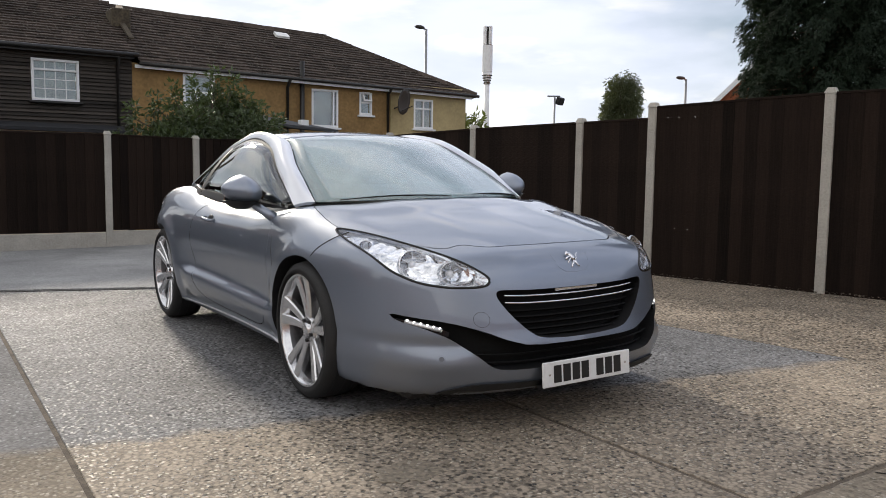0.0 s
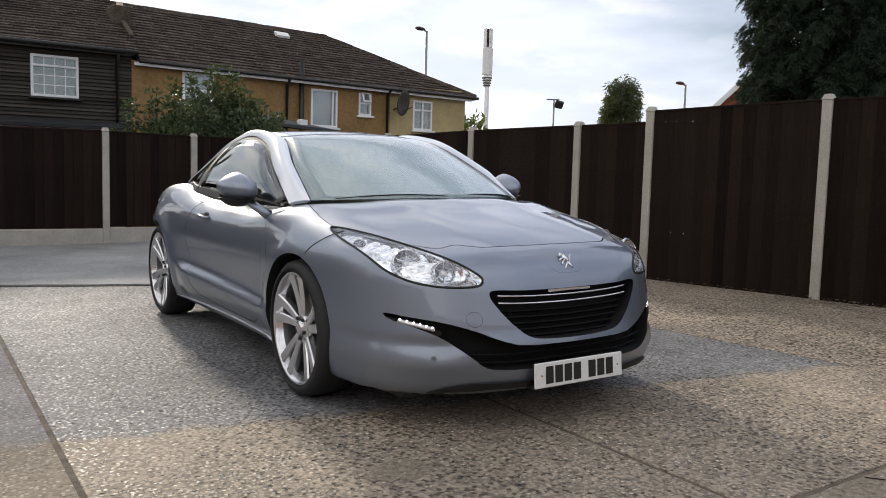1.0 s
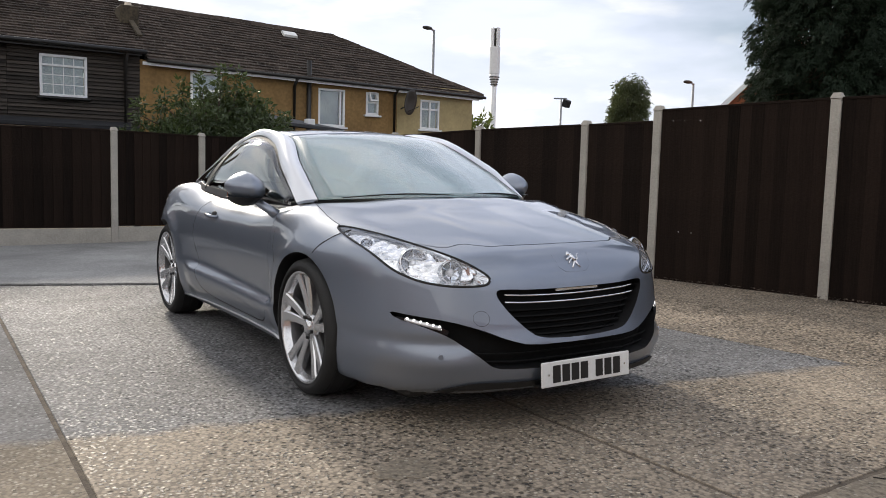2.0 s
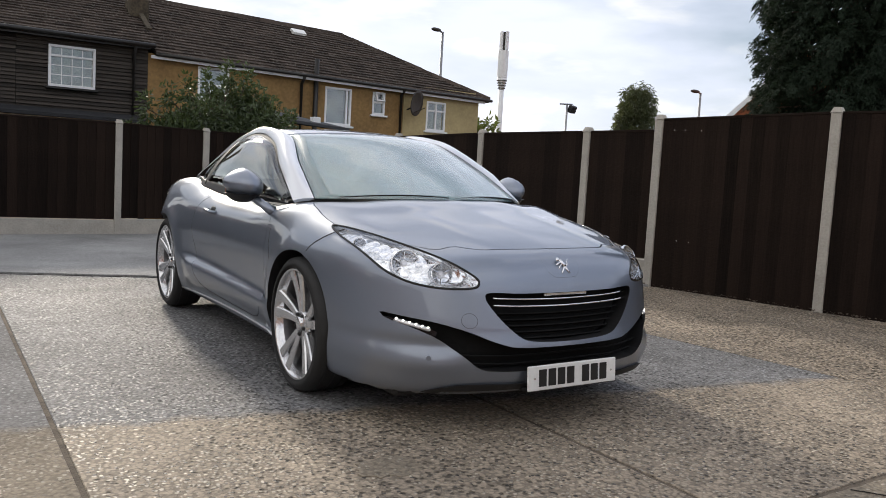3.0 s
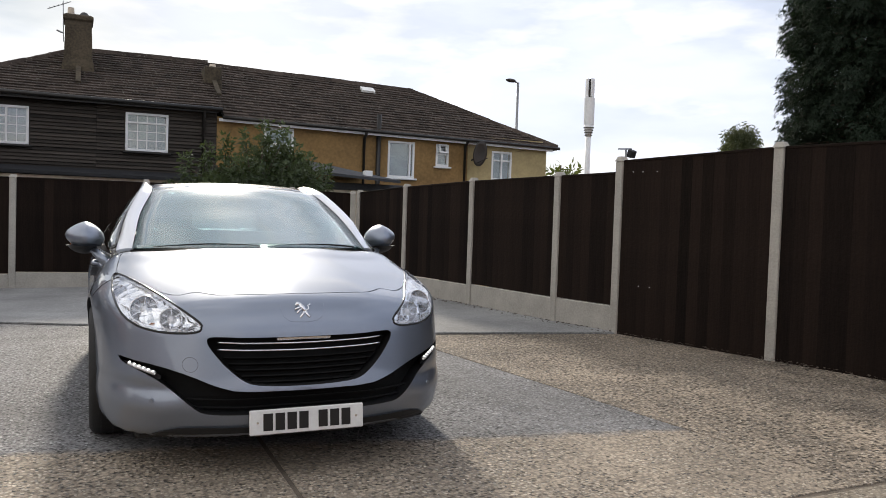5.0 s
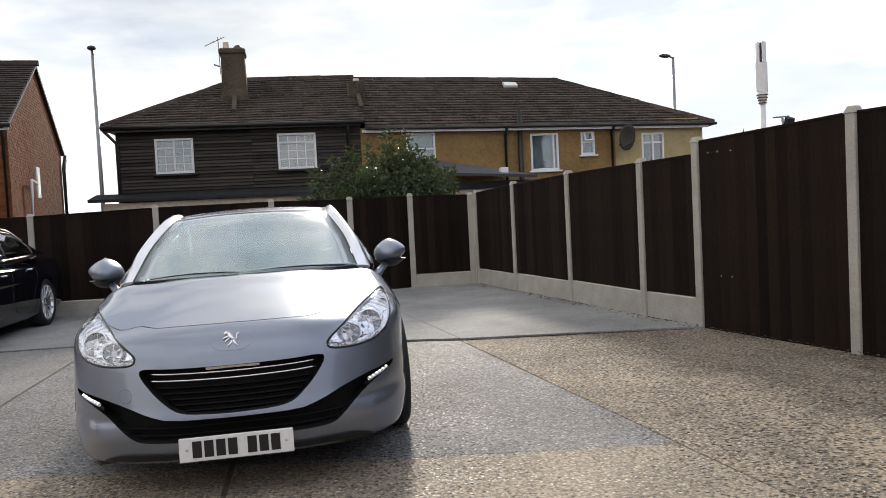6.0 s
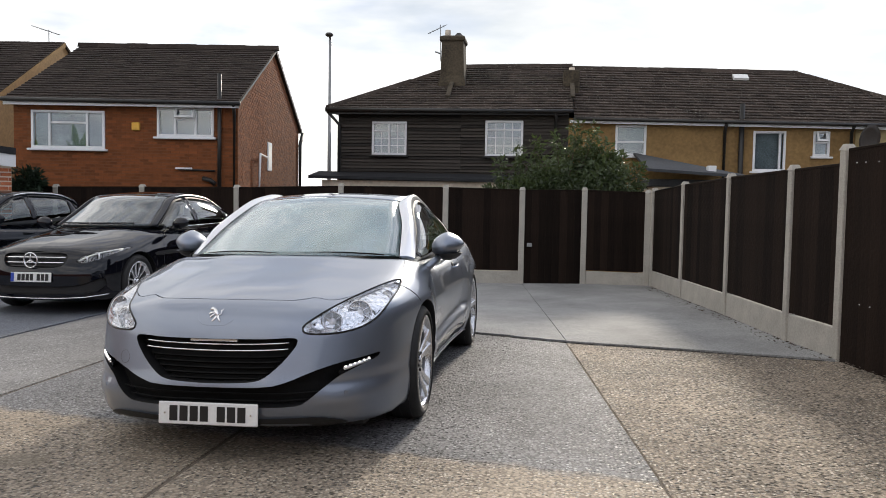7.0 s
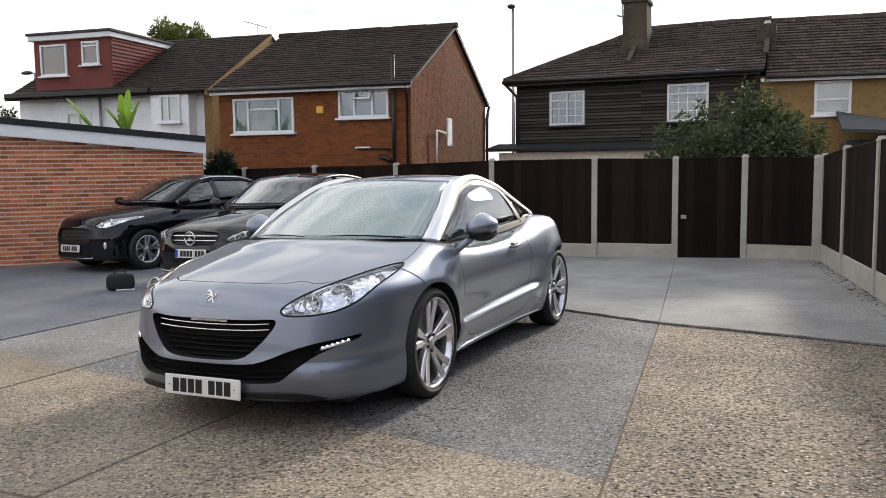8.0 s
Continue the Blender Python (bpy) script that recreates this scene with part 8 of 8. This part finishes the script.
def banana_plant(x, y, fronds, seed):
    """A stem with long arching leaves, each split along its veins. fronds: (bearing, length, lean)."""
    plant = thing("banana_plant", pose(x, y, gz(x)), "bright green broad-leaved plant rising behind the garage", "plant")
    r2 = random.Random(seed)
    bm = bmesh.new()
    tube(bm, [(0, 0, -0.05), (0.03, 0, 1.2), (0.0, 0.02, 2.5)], [0.08, 0.06, 0.03], 8)
    part("stem", bm, "palm_leaf", plant, smooth=True)
    for deg, ln, lean in fronds:
        a = radians(deg)
        c, s = math.cos(a), math.sin(a)
        bm = bmesh.new()
        def rib(f):
            return Vector((c, s, 0)) * (ln * lean * f + 0.12 * f * f) + Vector((0, 0, 2.3 + ln * 1.25 * (f - 0.3 * f * f * lean)))
        tube(bm, [rib(k / 6) for k in range(7)], [0.012 - 0.0015 * k for k in range(7)], 6)
        for u in (-1, 1):
            rows = []
            for i in range(25):
                f = 0.16 + 0.84 * i / 24
                w = ln * 0.17 * math.sin(math.pi * min(1, f * 0.84 + 0.13)) ** 0.7 * r2.uniform(0.9, 1.08)
                if i % 7 == 4:
                    w *= 0.55                         # a tear along a vein
                side = Vector((-s, c, 0)) * u
                rows.append([bm.verts.new(rib(f) + side * w * g + Vector((0, 0, w * (0.5 * g - 0.75 * g * g))) + (rib(1) - rib(0.9)) * 0.35 * g) for g in (0, 0.5, 1)])
            for r0, r1 in zip(rows, rows[1:]):
                for q in range(2):
                    bm.faces.new((r0[q], r0[q + 1], r1[q + 1], r1[q]))
        part("leaf", bm, "palm_leaf", plant, smooth=True)


banana_plant(-10.35, 9.0, [(205, 0.78, 0.6), (230, 0.5, 0.4)], 3)
banana_plant(-9.50, 8.9, [(205, 0.5, 0.45), (20, 0.6, 0.3), (110, 0.74, 0.08), (300, 0.66, 0.2), (240, 0.5, 0.5)], 4)


# ---- street lamps, mast, camera pole ----
def street_lamp(x, y, z0, top, deg, arm=0.5, label="tall grey street lamp with a small flat head"):
    t = thing("street_lamp", pose(x, y, z0, 0, 0, deg), label, "street lamp", "street lamps")
    h = top - z0
    bm = bmesh.new()
    tube(bm, [(0, 0, 0), (0, 0, 1.2), (0, 0, 1.25), (0, 0, h)], [0.085, 0.085, 0.055, 0.04], 10)
    part("pole", bm, "galv", t, smooth=True)
    bm = bmesh.new()
    tube(bm, [(0, 0, h - 0.03), (-0.12, 0, h)], 0.03, 8)
    part("bracket", bm, "galv", t)
    bm = bmesh.new()
    bmesh.ops.create_uvsphere(bm, u_segments=18, v_segments=10, radius=1, matrix=Matrix.Translation((-0.12 - arm / 2, 0, h + 0.02)) @ Matrix.Diagonal((arm / 2, 0.11, 0.06, 1)))
    part("lamp_head", bm, "dish", t, smooth=True)
    return t


street_lamp(-4.92, 18.8, G0, 5.85, 100, 0.3)
street_lamp(11.96, 20.8, G0, 5.72, 20, 0.45)
street_lamp(21.15, 17.85, -0.3, 4.5, 10, 0.5)
street_lamp(-20.3, 15.8, -0.6, 4.7, 0, 0.5)

mast = thing("phone_mast", pose(17.2, 24.6, -0.5), "pale grey slim phone mast with a stacked antenna shroud", "mast")
bm = bmesh.new()
tube(bm, [(0, 0, 0), (0, 0, 5.55)], [0.13, 0.10], 14)
part("pole", bm, "mast_grey", mast, smooth=True)
bm = bmesh.new()
tube(bm, [(0, 0, 5.05), (0, 0, 5.4), (0, 0, 5.55)], [0.10, 0.17, 0.2], 16)
part("collar", bm, "mast_grey", mast, smooth=True)
for k in range(4):
    bm = bmesh.new()
    tube(bm, [(0, 0, 5.12 + 0.1 * k), (0, 0, 5.15 + 0.1 * k)], 0.15 + 0.02 * k, 16)
    part("ring", bm, "dish", mast)
bm = bmesh.new()
tube(bm, [(0, 0, 5.56), (0, 0, 6.62)], 0.205, 18)
part("shroud", bm, "mast_grey", mast, smooth=False)
for a in (0, 120, 240):
    pn = part("antenna_panel", boxed(-0.09, -0.17, 6.64, 0.09, -0.09, 7.38, 0.02), "mast_grey", mast)
    pn.matrix_basis = pose(0, 0, 0, 0, 0, a + 20)
bm = bmesh.new()
tube(bm, [(0, 0, 6.6), (0, 0, 7.36)], 0.05, 10)
part("spine", bm, "dish", mast)

cctv = thing("floodlight_pole", pose(10.7, 12.8, G0), "thin pole carrying a dark floodlight and a small arm", "floodlight")
bm = bmesh.new()
tube(bm, [(0, 0, 0), (0, 0, 2.92 - G0)], 0.025, 8)
part("pole", bm, "galv", cctv, smooth=True)
bm = bmesh.new()
tube(bm, [(-0.22, 0, 2.93 - G0), (0.16, 0, 2.95 - G0)], 0.018, 8)
part("arm", bm, "galv", cctv)
fl = part("floodlight", boxed(-0.10, -0.07, -0.09, 0.10, 0.07, 0.09, 0.02), "dark", cctv)
fl.matrix_basis = pose(0.14, -0.03, 2.83 - G0, 20, 0, 15)

far = thing("far_house", pose(21.8, 14.4, -0.5, 0, 0, -52), "far red-brick gabled house seen over the fence", "house")
part("wall", boxed(-2.0, -3, 0, 2.0, 5, 3.7), "brick", far)
for s in (1, -1):
    bm = bmesh.new()
    prism(bm, [(s * 2.25, -3.2, 3.45), (s * 2.25, 5.2, 3.45), (0, 5.2, 5.75), (0, -3.2, 5.75)], (0, 0, 0.1))
    part("roof", bm, "brick_orange", far)
    bm = bmesh.new()
    prism(bm, [(s * 2.3, -3.25, 3.38), (s * 2.3, -3.25, 3.58), (0, -3.25, 5.93), (0, -3.25, 5.73)], (0, 0.04, 0))
    part("bargeboard", bm, "white_frame", far)
bm = bmesh.new()
prism(bm, [(-2.0, -2.98, 3.7), (2.0, -2.98, 3.7), (0, -2.98, 5.72)], (0, 0.2, 0))
part("gable", bm, "brick_orange", far)

# ---- bag on the tarmac ----
bag = thing("tool_bag", pose(-5.12, 4.36, gz(-5.1), 0, 0, 42), "small black fabric bag with a handle on the tarmac", "bag")
bm = bmesh.new()
bmesh.ops.create_uvsphere(bm, u_segments=36, v_segments=22, radius=1.0)
for v in bm.verts:                                # a soft rounded block, fuller at its foot
    x, y, z = (math.copysign(abs(c) ** 0.42, c) for c in v.co)
    v.co = Vector((0.172 * x * (1 - 0.06 * max(0, z)), 0.088 * y * (1 - 0.15 * max(0, z)), 0.108 + 0.108 * z))
part("pouch", bm, "bag_fabric", bag, smooth=True)
bm = bmesh.new()
tube(bm, [(-0.075, 0, 0.19), (-0.06, 0, 0.245), (0, 0, 0.262), (0.06, 0, 0.245), (0.075, 0, 0.19)], 0.011, 8)
part("handle", bm, "bag_fabric", bag, smooth=True)
part("base_strip", boxed(-0.05, -0.098, 0.005, 0.176, -0.088, 0.022, 0.003), "plate", bag, "pale strip along the base")
